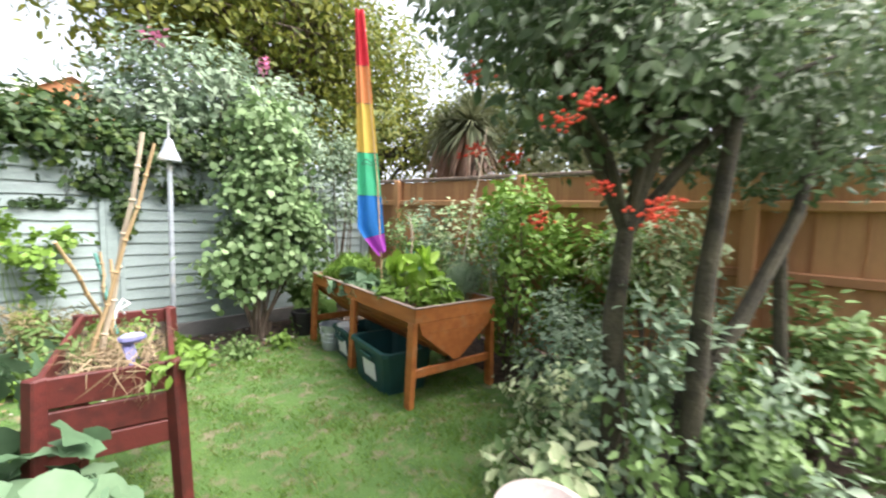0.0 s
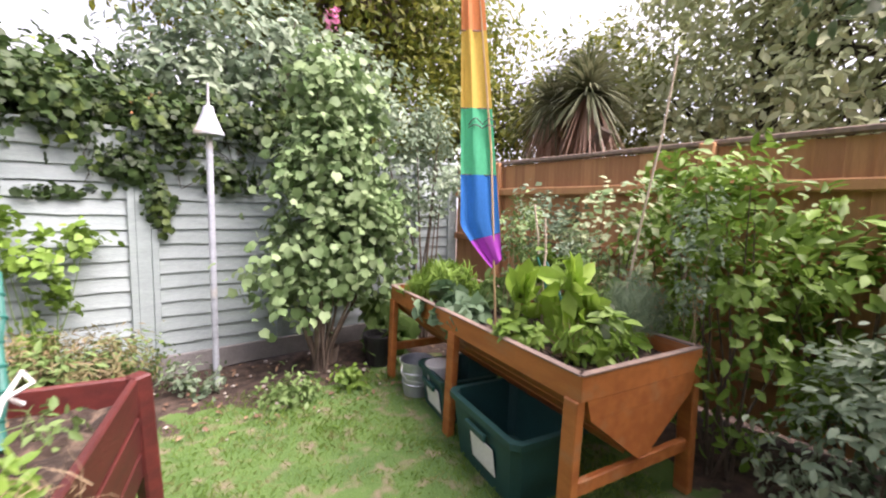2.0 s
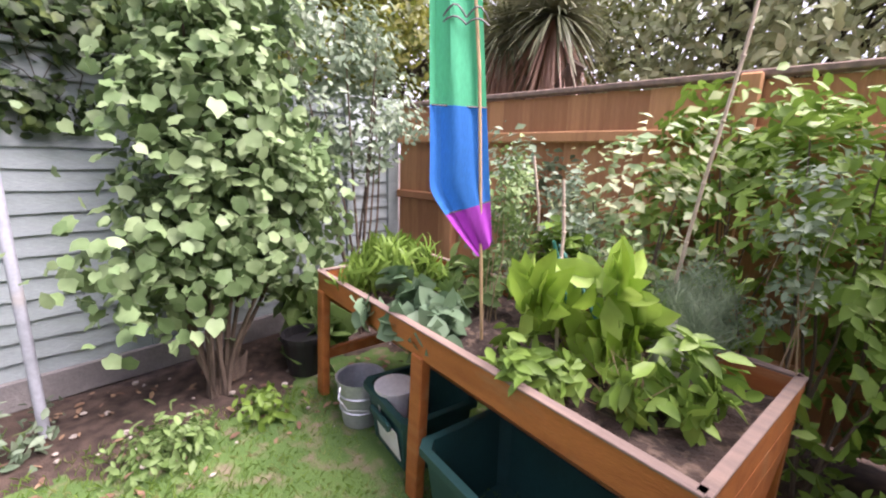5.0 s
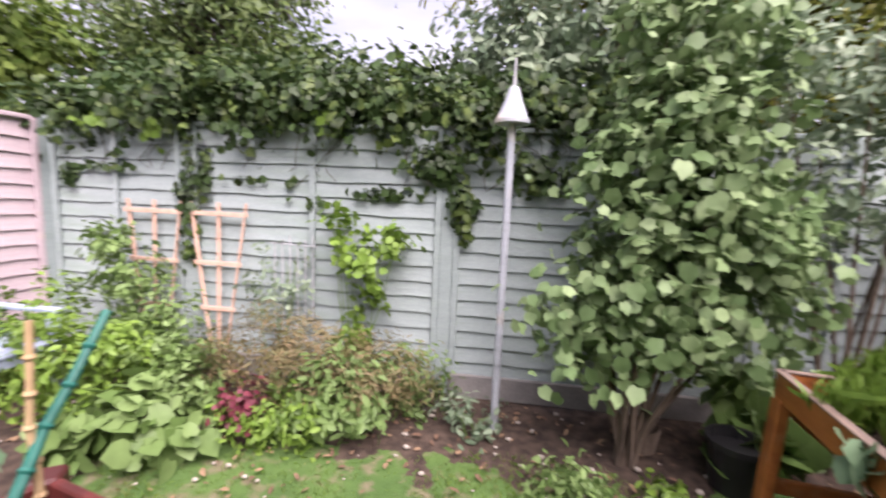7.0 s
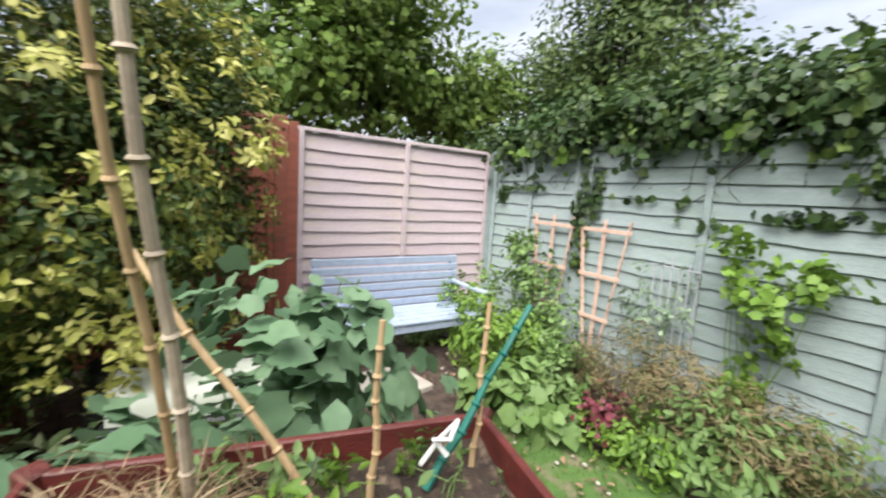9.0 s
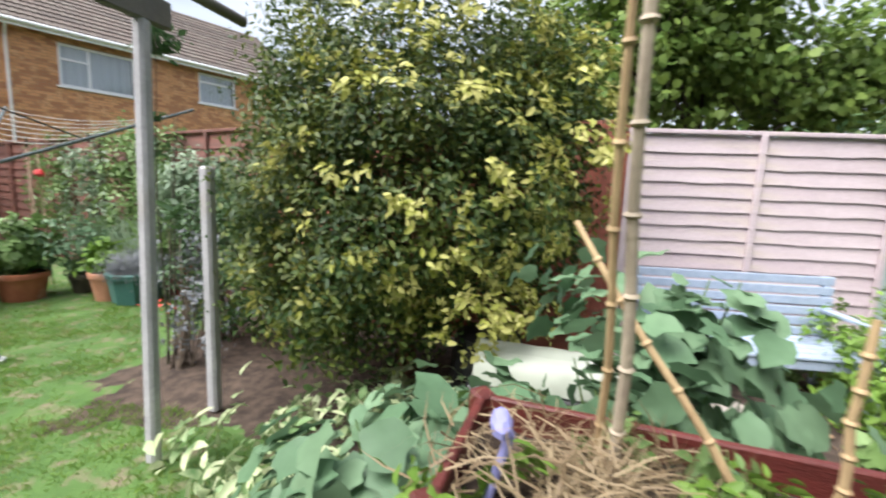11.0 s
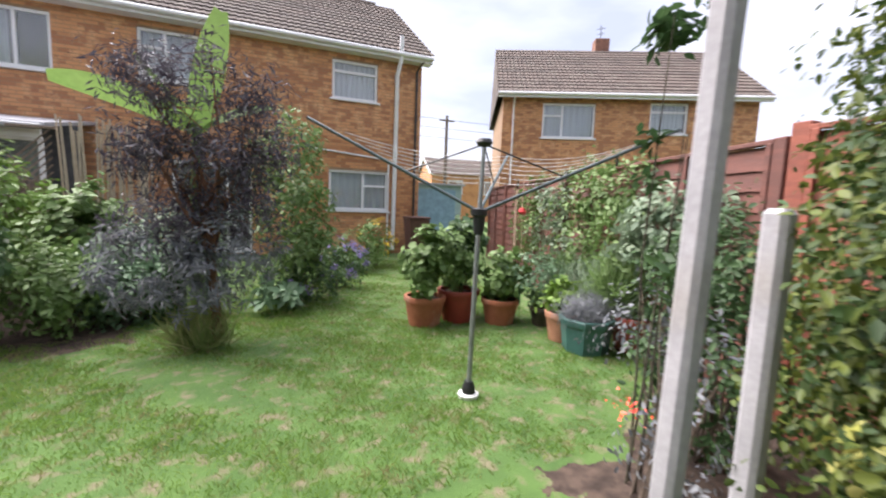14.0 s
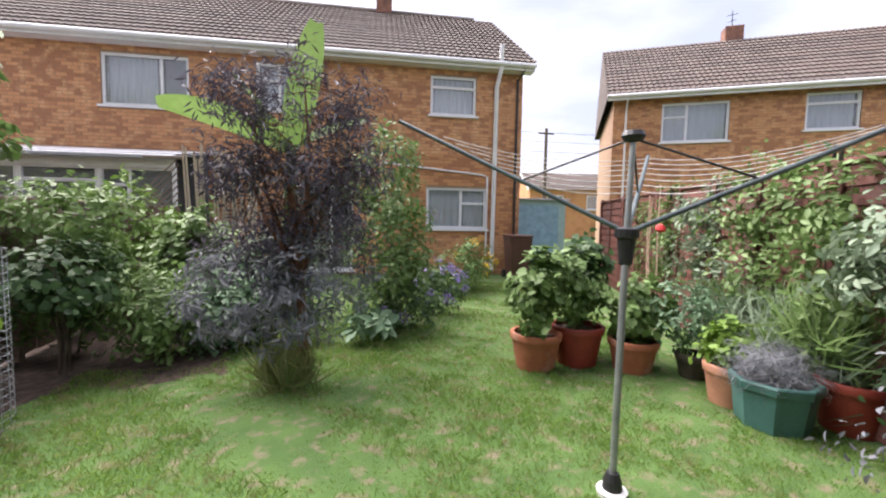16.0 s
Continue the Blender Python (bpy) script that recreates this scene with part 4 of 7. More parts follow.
L_DRYG = leafmat("half_dry_grass", (0.24, 0.24, 0.10), (0.14, 0.20, 0.06))
L_CORD = leafmat("cordyline_blade", (0.10, 0.12, 0.06), (0.19, 0.20, 0.11))
L_SKIRT = leafmat("dry_cordyline_blade", (0.30, 0.19, 0.13), (0.42, 0.28, 0.21))
L_SQUASH = leafmat("broad_blue_green_leaf", (0.111, 0.196, 0.106), (0.17, 0.264, 0.153))
L_ASTER = leafmat("violet_petal", (0.22, 0.17, 0.42), (0.32, 0.26, 0.52))
L_YELLOWF = leafmat("yellow_petal", (0.65, 0.45, 0.03), (0.7, 0.5, 0.08))
L_PINKF = leafmat("pink_petal", (0.55, 0.16, 0.30), (0.6, 0.25, 0.4))
L_GRASS = leafmat("lawn_blade", (0.13, 0.235, 0.042), (0.19, 0.30, 0.06), (0.30, 0.27, 0.13), trans=0.5)


# ---- raised wooden trough planter ----
def trough_planter():
    root = thing("trough_planter", "orange brown stained raised wooden trough planter on legs, full of herbs", "planter", (-4.717, 1.941, 0), rz=-9.7)
    W, L, Ht = 0.75, 1.87, 0.705
    hx, hy = W / 2, L / 2
    for sx in (-1, 1):
        part("rail", Geo().beam((sx * (hx - 0.012), -hy, Ht - 0.055), (sx * (hx - 0.012), hy, Ht - 0.055), 0.024, 0.11, 0.004), PLANTERWOOD, root)
        part("top_edge", Geo().beam((sx * (hx - 0.008), -hy, Ht + 0.004), (sx * (hx - 0.008), hy, Ht + 0.004), 0.034, 0.008, 0.002), FENCECAP, root)
        for k in range(3):
            za, zb = Ht - 0.112 - k * 0.095, Ht - 0.203 - k * 0.095
            xa, xb = sx * (hx - 0.02 - k * 0.095), sx * (hx - 0.115 - k * 0.095)
            o = -sx * 0.014
            vs = [(xa, -hy + 0.03, za), (xa, hy - 0.03, za), (xb, hy - 0.03, zb), (xb, -hy + 0.03, zb), (xa + o, -hy + 0.03, za + 0.014), (xa + o, hy - 0.03, za + 0.014), (xb + o, hy - 0.03, zb + 0.014), (xb + o, -hy + 0.03, zb + 0.014)]
            part("sloping_board", Geo().add(vs, [(0, 1, 2, 3), (7, 6, 5, 4), (0, 4, 5, 1), (1, 5, 6, 2), (2, 6, 7, 3), (3, 7, 4, 0)]), PLANTERWOOD, root)
        for y in (-hy + 0.035, 0.0, hy - 0.035):
            part("leg", Geo().beam((sx * (hx + 0.008), y, 0.0), (sx * (hx - 0.012 + (0.0)), y, Ht - 0.10), 0.045, 0.07, 0.005, up=(0, 1, 0)), PLANTERWOOD, root)
    for sy in (-1, 1):
        y = sy * (hy - 0.004)
        part("end_rail", Geo().beam((-hx, y, Ht - 0.05), (hx, y, Ht - 0.05), 0.022, 0.10), PLANTERWOOD, root)
        part("top_edge", Geo().beam((-hx, y, Ht + 0.004), (hx, y, Ht + 0.004), 0.03, 0.008, 0.002), FENCECAP, root)
        part("cross_rail", Geo().beam((-hx, y - sy * 0.03, 0.24), (hx, y - sy * 0.03, 0.24), 0.03, 0.06), PLANTERWOOD, root)
        zz, t = (Ht - 0.10, Ht - 0.18, 0.30), 0.011
        xs = (hx - 0.035, hx - 0.06, 0.03)
        for k in range(2):
            a, b, za, zb = xs[k], xs[k + 1], zz[k] - 0.002 * k, zz[k + 1]
            vs = [(-a, y - t, za), (a, y - t, za), (b, y - t, zb), (-b, y - t, zb), (-a, y + t, za), (a, y + t, za), (b, y + t, zb), (-b, y + t, zb)]
            part("end_board", Geo().add(vs, [(0, 1, 2, 3), (7, 6, 5, 4), (0, 4, 5, 1), (1, 5, 6, 2), (2, 6, 7, 3), (3, 7, 4, 0)]), PLANTERWOOD, root)
    rng = random.Random(4)
    nx, ny = 14, 30
    vs = [(-hx + 0.03 + (W - 0.06) * i / nx, -hy + 0.02 + (L - 0.04) * j / ny, Ht - 0.075 + rng.uniform(-0.012, 0.016)) for i in range(nx + 1) for j in range(ny + 1)]
    part("soil", Geo().add(vs, [(i * (ny + 1) + j, (i + 1) * (ny + 1) + j, (i + 1) * (ny + 1) + j + 1, i * (ny + 1) + j + 1) for i in range(nx) for j in range(ny)]), SOIL, root, kind="stuff")
    return root


trough_planter()


def bin_box(at, rz, s=(0.40, 0.56, 0.34), label="dark green plastic recycling box with white label under the planter"):
    root = thing("recycling_box", label, "storage box", at, "recycling boxes", rz)
    hx, hy, h = s[0] / 2, s[1] / 2, s[2]
    g = Geo()
    t = 0.012
    rings = [(hx * 0.86, hy * 0.88, 0.0), (hx, hy, h - 0.03), (hx + 0.018, hy + 0.018, h - 0.03), (hx + 0.018, hy + 0.018, h), (hx - t, hy - t, h), (hx * 0.86 - t, hy * 0.88 - t, 0.015)]
    vs = []
    for a, b, z in rings:
        c = 0.035
        for x, y in ((a - c, -b), (a, -b + c), (a, b - c), (a - c, b), (-a + c, b), (-a, b - c), (-a, -b + c), (-a + c, -b)):
            vs.append((x, y, z))
    fs = [(i * 8 + j, i * 8 + (j + 1) % 8, (i + 1) * 8 + (j + 1) % 8, (i + 1) * 8 + j) for i in range(5) for j in range(8)]
    fs += [tuple(range(8))[::-1], tuple(range(40, 48))]
    part("body", g.add(vs, fs), BINGREEN, root)
    part("handle", Geo().beam((hx + 0.02, -0.09, h - 0.08), (hx + 0.02, 0.09, h - 0.08), 0.02, 0.035, 0.005), BINGREEN, root)
    part("label", Geo().box((hx * 0.94 + 0.008, 0.03, h * 0.45), (0.004, 0.2, 0.14), 0.001, Euler((0, radians(9), 0)).to_matrix()), WHITEPLASTIC, root, "white paper label")
    return root


bin_box((-4.42, 2.30, 0.0), -12, (0.42, 0.58, 0.33))
bin_box((-4.58, 1.66, 0.0), -14, (0.36, 0.40, 0.28), "dark green plastic box holding a white tub")
solo("tub", Geo().lathe([(0.0, 0.0), (0.075, 0.0), (0.09, 0.13), (0.095, 0.13), (0.095, 0.14), (0.0, 0.14)], n=20), WHITEPLASTIC, "small white plastic tub in the green box", "tub", (-4.50, 1.58, 0.16))
g = Geo().lathe([(0.0, 0.0), (0.085, 0.0), (0.09, 0.02), (0.115, 0.24), (0.122, 0.245), (0.122, 0.255), (0.112, 0.25), (0.085, 0.02), (0.0, 0.02)], n=24)
bucket = thing("bucket", "small galvanised metal bucket beside the planter legs", "bucket", (-4.49, 1.335, 0.0))
part("body", g, GALV, bucket, smooth=True)
for z, r in ((0.09, 0.1), (0.17, 0.108)):
    part("rib", Geo().lathe([(r, z), (r + 0.006, z + 0.006), (r, z + 0.012)], n=24), GALV, bucket)
part("handle", Geo().tube([(0.12, 0, 0.235), (0.15, 0.03, 0.20), (0.14, 0.09, 0.16), (0.05, 0.14, 0.14), (-0.05, 0.14, 0.14), (-0.13, 0.08, 0.17), (-0.12, 0, 0.235)], 0.004, 5), GALV, bucket)


def flag():
    root = thing("banner_flag", "tall narrow rainbow striped cloth banner hanging on a bent pole", "flag", (-4.491, 1.943, 0.0))
    part("pole", Geo().tube([(-0.08, 0.06, 0.55), (-0.029, 0.022, 1.6), (0.049, -0.037, 2.5), (0.086, -0.064, 2.95)], [0.006, 0.006, 0.006, 0.005], 6), BAMBOO, root)
    cols = [("purple", (0.42, 0.06, 0.50), 1.02, 1.17), ("blue", (0.025, 0.20, 0.62), 1.17, 1.485), ("green", (0.07, 0.50, 0.27), 1.485, 1.84), ("yellow", (0.70, 0.48, 0.10), 1.84, 2.24), ("orange", (0.72, 0.27, 0.10), 2.24, 2.54), ("red", (0.62, 0.03, 0.05), 2.54, 2.98)]

    def edges(z):
        t = (z - 1.0) / 1.85
        w = 0.215 * min(1.0, max(0.05, (z - 0.97) / 0.28)) ** 0.75 * (1 - 0.62 * max(0, t - 0.15) / 0.85)
        right = 0.121 - 0.20 * t
        return right - w, right

    d = Vector((-0.80, 0.60, 0)).normalized()
    for name, col, z0, z1 in cols:
        m = mat(name + "_cloth", col, tuple(c * 0.8 for c in col), rough=0.85, scale=3, bump=0.15, fine=150, stretch=(1, 1, 0.3), trans=0.35)
        g = Geo()
        nz, nx = 10, 14
        vs = []
        for i in range(nz + 1):
            z = z0 + (z1 - z0) * i / nz
            a, b = edges(z)
            for j in range(nx + 1):
                s = j / nx
                off = 0.014 * math.sin(s * 9 + z * 2.3) + 0.012 * math.sin(s * 17 + z) * (1 - s)
                q = d * (a + (b - a) * s) + Vector((d.y, -d.x, 0)) * off
                vs.append((q.x, q.y, z - 0.05 * (1 - s) * (z < 1.3)))
        g.add(vs, [(i * (nx + 1) + j, i * (nx + 1) + j + 1, (i + 1) * (nx + 1) + j + 1, (i + 1) * (nx + 1) + j) for i in range(nz) for j in range(nx)])
        part(name + "_stripe", g, m, root, name + " cloth stripe", smooth=True)
        a, b = edges(z0)
        part("seam", Geo().tube([(d.x * a, d.y * a, z0 - 0.05 * (z0 < 1.3)), (d.x * b, d.y * b, z0)], 0.003, 4), BLACKPLASTIC, root)
    g = Geo()
    for sx in (-1, 1):
        for k in range(2):
            base = Vector((0.0, 0.0, 1.73 + 0.02 * k))
            pts = [base + d * (-0.02) + Vector((d.y, -d.x, 0)) * 0.022]
            for q in range(1, 6):
                t = q / 5
                pts.append(base + d * (-0.02 + sx * 0.075 * t) + Vector((d.y, -d.x, 0)) * 0.024 + Vector((0, 0, (0.02 + 0.02 * k) * math.sin(t * 3.1) - 0.005 * k)))
            g.tube(pts, 0.003, 4)
    part("dragonfly_print", g, BLACKPLASTIC, root)


flag()


# ---- canes, stakes and plants of the trough ----
def cane(a, b, r=0.007, m=BAMBOO, label="thin bamboo cane stuck in the soil", name="garden_cane", group="garden canes"):
    a, b = Vector(a), Vector(b)
    k = 7
    pts = [(b - a) * (i / k) + Vector((0.004 * math.sin(i * 2.1), 0.004 * math.cos(i * 1.3), 0)) for i in range(k + 1)]
    g = Geo().tube(pts, [r * (1 - 0.25 * i / k) for i in range(k + 1)], 8)
    for i in range(1, k):
        dd = (b - a).normalized() * 0.005
        g.tube([pts[i] - dd, pts[i], pts[i] + dd], [r * 0.95, r * 1.28, r * 0.95], 8)
    return solo(name, g, m, label, "garden cane", tuple(a), group, smooth=True)


PZ = 0.635
cane((-4.62, 2.283, PZ), (-4.699, 2.217, 1.255), m=PALECANE)
cane((-4.948, 2.517, PZ), (-5.134, 2.642, 2.085), m=PALECANE)
cane((-4.846, 2.109, PZ), (-4.875, 1.995, 1.335), m=PALECANE)
cane((-4.547, 2.579, PZ), (-4.754, 2.197, 1.015), 0.008, TEALSTAKE, "short dark green plastic plant stake", "plant_stake", "plant stakes")
cane((-4.681, 2.332, PZ), (-4.623, 2.237, 1.055), 0.008, TEALSTAKE, "short dark green plastic plant stake", "plant_stake", "plant stakes")
# (foot x, foot y, label, category, blobs, leaves, size, material, shape, seed)
TROUGH = [
    (-4.714, 1.318, "dense bright green sorrel clump in the trough", [(0, 0, 0.10, 0.24, 0.26, 0.11)], 1300, 0.10, L_BRIGHT, "strap", 1),
    (-4.528, 1.701, "blue green strawberry leaves trailing over the trough rail", [(0.0, 0, 0.06, 0.20, 0.28, 0.09)], 420, 0.075, L_SQUASH, "heart", 2),
    (-4.893, 1.707, "broad mid green leaves in the trough", [(0, 0, 0.08, 0.18, 0.28, 0.12)], 260, 0.09, L_MID, "oval", 3),
    (-4.626, 2.411, "tall yellow green chard leaves in the trough", [(0, 0, 0.16, 0.17, 0.22, 0.15)], 150, 0.15, L_LIME, "oval", 4),
    (-4.9, 2.596, "feathery grey green fennel in the trough", [(0, 0, 0.17, 0.16, 0.17, 0.16)], 3200, 0.075, L_GREY, "blade", 5),
    (-4.424, 2.32, "mixed green weeds with dry stalks in the trough", [(0, 0, 0.06, 0.15, 0.22, 0.08)], 240, 0.06, L_BRIGHT, "oval", 6),
    (-4.576, 2.627, "straggly green leaves on pale stems in the trough", [(0, 0, 0.12, 0.18, 0.16, 0.13)], 260, 0.07, L_BRIGHT, "oval", 8),
    (-4.838, 2.224, "tall mid green leafy stems in the trough", [(0, 0, 0.22, 0.14, 0.22, 0.22)], 340, 0.07, L_BRIGHT, "oval", 9),
    (-4.662, 2.469, "dry straw coloured stalks in the trough", [(0, 0, 0.05, 0.20, 0.2, 0.09)], 260, 0.14, L_STRAW, "blade", 7),
]
for x, y, lab, bl, n, s, m, sh, sd in TROUGH:
    plant("trough_plant", lab, "plant", (x, y, PZ), bl, n, s, m, sh, stems=5, bark=m, seed=sd, clump=0.02, droop=-0.35 if sd in (1, 4, 5, 7) else 0.1, stemr=0.003, spread=0.1, shell=0.2, group="trough plants")
for k, (x, y, h) in enumerate([(-4.807, 1.876, 0.755), (-4.949, 2.171, 0.655), (-5.103, 1.775, 0.735), (-4.969, 2.865, 0.785), (-4.825, 2.431, 0.485)]):
    plant("tall_herb", "tall thin herb gone to seed in the trough", "plant", (x, y, PZ), [(0, 0, h * 0.62, 0.10, 0.10, h * 0.40)], 420, 0.032, [L_MID, L_GREY][k % 2], "oval", stems=4, bark=L_STRAW, seed=k + 20, clump=0.03, stemr=0.003, group="tall herbs")
solo("plant_cloche", Geo().lathe([(0.045, 0.0), (0.05, 0.08), (0.045, 0.14), (0.02, 0.18), (0.018, 0.21)], n=16), MILK, "clear plastic bottle cloche over a seedling", "bottle cloche", (-4.751, 2.589, 0.645), smooth=True)


# ---- dark red planter with wigwam of canes ----
def dark_planter():
    root = thing("wooden_planter", "dark red stained raised wooden planter on splayed legs", "planter", (-2.65, 2.60, 0), rz=-13)
    W, L, Ht = 0.35, 0.92, 0.81
    hx, hy = W / 2, L / 2
    for s in (-1, 1):
        for k, z in enumerate((0.755, 0.645, 0.55)):
            part("side_board", Geo().beam((s * hx, -hy, z), (s * hx, hy, z), 0.02, 0.10 if k < 2 else 0.08, 0.004), MAHOGANY, root)
            part("end_board", Geo().beam((-hx + 0.012, s * (hy - 0.01), z), (hx - 0.012, s * (hy - 0.01), z), 0.02, 0.10 if k < 2 else 0.08, 0.004), MAHOGANY, root)
        for s2 in (-1, 1):
            part("leg", Geo().beam((s * (hx + 0.035), s2 * (hy + 0.02), 0), (s * (hx + 0.005), s2 * (hy - 0.01), Ht), 0.05, 0.05, 0.006), MAHOGANY, root)
    rng = random.Random(9)
    nx, ny = 10, 24
    vs = [(-hx + 0.012 + (W - 0.024) * i / nx, -hy + 0.012 + (L - 0.024) * j / ny, Ht - 0.075 + rng.uniform(-0.012, 0.018)) for i in range(nx + 1) for j in range(ny + 1)]
    part("soil", Geo().add(vs, [(i * (ny + 1) + j, (i + 1) * (ny + 1) + j, (i + 1) * (ny + 1) + j + 1, i * (ny + 1) + j + 1) for i in range(nx) for j in range(ny)]), SOIL, root, kind="stuff")


dark_planter()
cane((-2.56, 2.75, 0.73), (-2.71, 2.83, 1.63), 0.011, PALECANE, "thick pale bamboo cane leaning from the planter")
cane((-2.52, 2.77, 0.73), (-2.74, 2.86, 1.59), 0.008, BAMBOO)
cane((-2.66, 2.54, 0.73), (-2.45, 2.84, 1.22), 0.008, BAMBOO, "bamboo cane lying at a slant over the planter")
cane((-2.645, 2.45, 0.73), (-2.655, 2.45, 1.11), 0.008, BAMBOO, "short bamboo cane in the planter")
cane((-2.665, 2.21, 0.73), (-2.655, 2.19, 1.12), 0.007, BAMBOO, "short bamboo cane in the planter")
cane((-2.68, 2.34, 0.74), (-2.652, 2.06, 1.10), 0.010, TEALSTAKE, "teal green stake with brown tip leaning in the planter", "plant_stake", "plant stakes")
solo("twine_knot", Geo().tube([(0, 0, 0), (0.02, 0.02, 0.03), (-0.02, 0.01, 0.05), (0.0, -0.02, 0.07), (0.03, 0.0, 0.02), (0.05, 0.03, -0.04)], 0.006, 5), WHITEPLASTIC, "white string knotted round the stake", "string", (-2.715, 2.32, 0.83))
solo("plant_label", Geo().box((0, 0, 0.05), (0.035, 0.012, 0.13), 0.006, Euler((0.3, 0.2, 0)).to_matrix()).blob((0.0, 0.0, 0.13), (0.045, 0.02, 0.02)), mat("lavender_cloth", (0.30, 0.30, 0.62), rough=0.7), "lavender coloured plant label in dry soil", "plant label", (-2.625, 2.97, 0.75))
for k, (dx, dy, m, sh, n, s) in enumerate([(-2.42, 2.6, L_STRAW, "blade", 380, 0.11), (-2.45, 2.45, L_STRAW, "blade", 300, 0.10), (-2.5, 2.2, L_BRIGHT, "oval", 150, 0.035), (-2.55, 2.0, L_MID, "oval", 110, 0.03), (-2.56, 2.35, L_STRAW, "blade", 160, 0.08), (-2.58, 2.66, L_BRIGHT, "oval", 260, 0.045), (-2.36, 2.3, L_MID, "oval", 120, 0.035)]):
    plant("seedling", ["dry straw stalks in the dark planter", "small green seedlings in dark soil"][m is not L_STRAW], "plant", (dx - 0.165, dy + 0.31, 0.72), [(0, 0, 0.06, 0.13, 0.17, 0.06)], n, s, m, sh, stems=5, bark=m, seed=k + 40, clump=0.02, stemr=0.002, group="seedlings")

# ---- lamp post shaped bird feeder ----
lamp = thing("garden_lamp", "slim white metal garden lamp post with cone shade", "garden lamp", (-3.40, 0.40, -0.05))
part("pole", Geo().tube([(0, 0, 0), (0, 0, 1.83)], 0.022, 10), WHITEMETAL, lamp, smooth=True)
part("shade", Geo().lathe([(0.0, 2.0), (0.028, 1.99), (0.045, 1.93), (0.085, 1.83), (0.095, 1.82), (0.095, 1.80), (0.07, 1.795), (0.0, 1.80)], n=20), WHITEMETAL, lamp, smooth=True)
part("finial", Geo().tube([(0, 0, 1.98), (0, 0, 2.14)], [0.010, 0.006], 6), GREYMETAL, lamp)


# ---- trellises against the mint fence ----
def fan_trellis(at, w, h, rz, foot=0.10):
    root = thing("fan_trellis", "salmon coloured softwood fan trellis leaning on the mint fence", "trellis", at, "fan trellises", rz)
    n = 3
    for i in range(n):
        s = i / (n - 1) - 0.5
        part("lath", Geo().beam((s * foot, 0.0, 0), (s * w, -0.03, h), 0.028, 0.012, 0.002), TRELLIS, root)
    for t in (0.33, 0.62, 0.93):
        ww = foot + (w - foot) * t
        part("crossbar", Geo().beam((-ww / 2 - 0.03, 0.012 - 0.03 * t, h * t), (ww / 2 + 0.03, 0.012 - 0.03 * t, h * t), 0.010, 0.03, 0.002), TRELLIS, root)


fan_trellis((-1.42, 0.10, 0.12), 0.42, 1.12, 0)
fan_trellis((-0.92, 0.10, 0.12), 0.42, 1.12, 0, 0.16)
ob = thing("wire_obelisk", "thin grey wire plant supports before the mint fence", "plant support", (-2.0, 0.12, 0.0))
for i in range(6):
    part("rod", Geo().tube([(i * 0.055 - 0.14, 0, 0), (i * 0.055 - 0.14, 0.0, 1.05 - 0.03 * (i % 3))], 0.005, 5), GREYMETAL, ob)
part("ring", Geo().tube([(-0.17, 0.008, 0.98), (0.16, 0.008, 0.99)], 0.004, 5), GREYMETAL, ob)


# ---- bench ----
def bench():
    root = thing("bench", "powder blue slatted wooden bench against the pink fence", "bench", (-0.45, 1.23, 0), rz=-90)
    L = 1.36
    for k in range(6):
        part("back_slat", Geo().beam((-L / 2, 0.22 + 0.006 * k, 0.40 + k * 0.072), (L / 2, 0.22 + 0.006 * k, 0.40 + k * 0.072), 0.018, 0.058, 0.004), BLUESLAT, root)
    for k in range(5):
        part("seat_slat", Geo().beam((-L / 2, -0.22 + k * 0.095, 0.36), (L / 2, -0.22 + k * 0.095, 0.36), 0.08, 0.02, 0.004), BLUESLAT, root)
    for s in (-1, 1):
        x = s * (L / 2 - 0.04)
        part("back_leg", Geo().beam((x, 0.235, 0), (x, 0.265, 0.79), 0.05, 0.04), BLUESLAT, root)
        part("front_leg", Geo().beam((x, -0.22, 0), (x, -0.22, 0.54), 0.05, 0.05), BLUESLAT, root)
        part("armrest", Geo().beam((x, -0.27, 0.55), (x, 0.25, 0.55), 0.06, 0.025), BLUESLAT, root)
        part("seat_rail", Geo().beam((x, -0.22, 0.33), (x, 0.23, 0.33), 0.04, 0.045), BLUESLAT, root)
    part("front_apron", Geo().beam((-L / 2, -0.235, 0.315), (L / 2, -0.235, 0.315), 0.02, 0.06), BLUESLAT, root)


bench()
solo("paving_slab", Geo().box((0, 0, 0.02), (0.45, 0.45, 0.05), 0.01), PAVING, "pale square paving slab on the soil", "paving slab", (-0.90, 1.55, 0), rz=12)
solo("terracotta_edging", Geo().box((0, 0, 0.06), (0.5, 0.06, 0.14), 0.01), TERRACOTTA, "terracotta edging tile near the mint fence", "edging", (-0.25, 0.30, 0), rz=70)

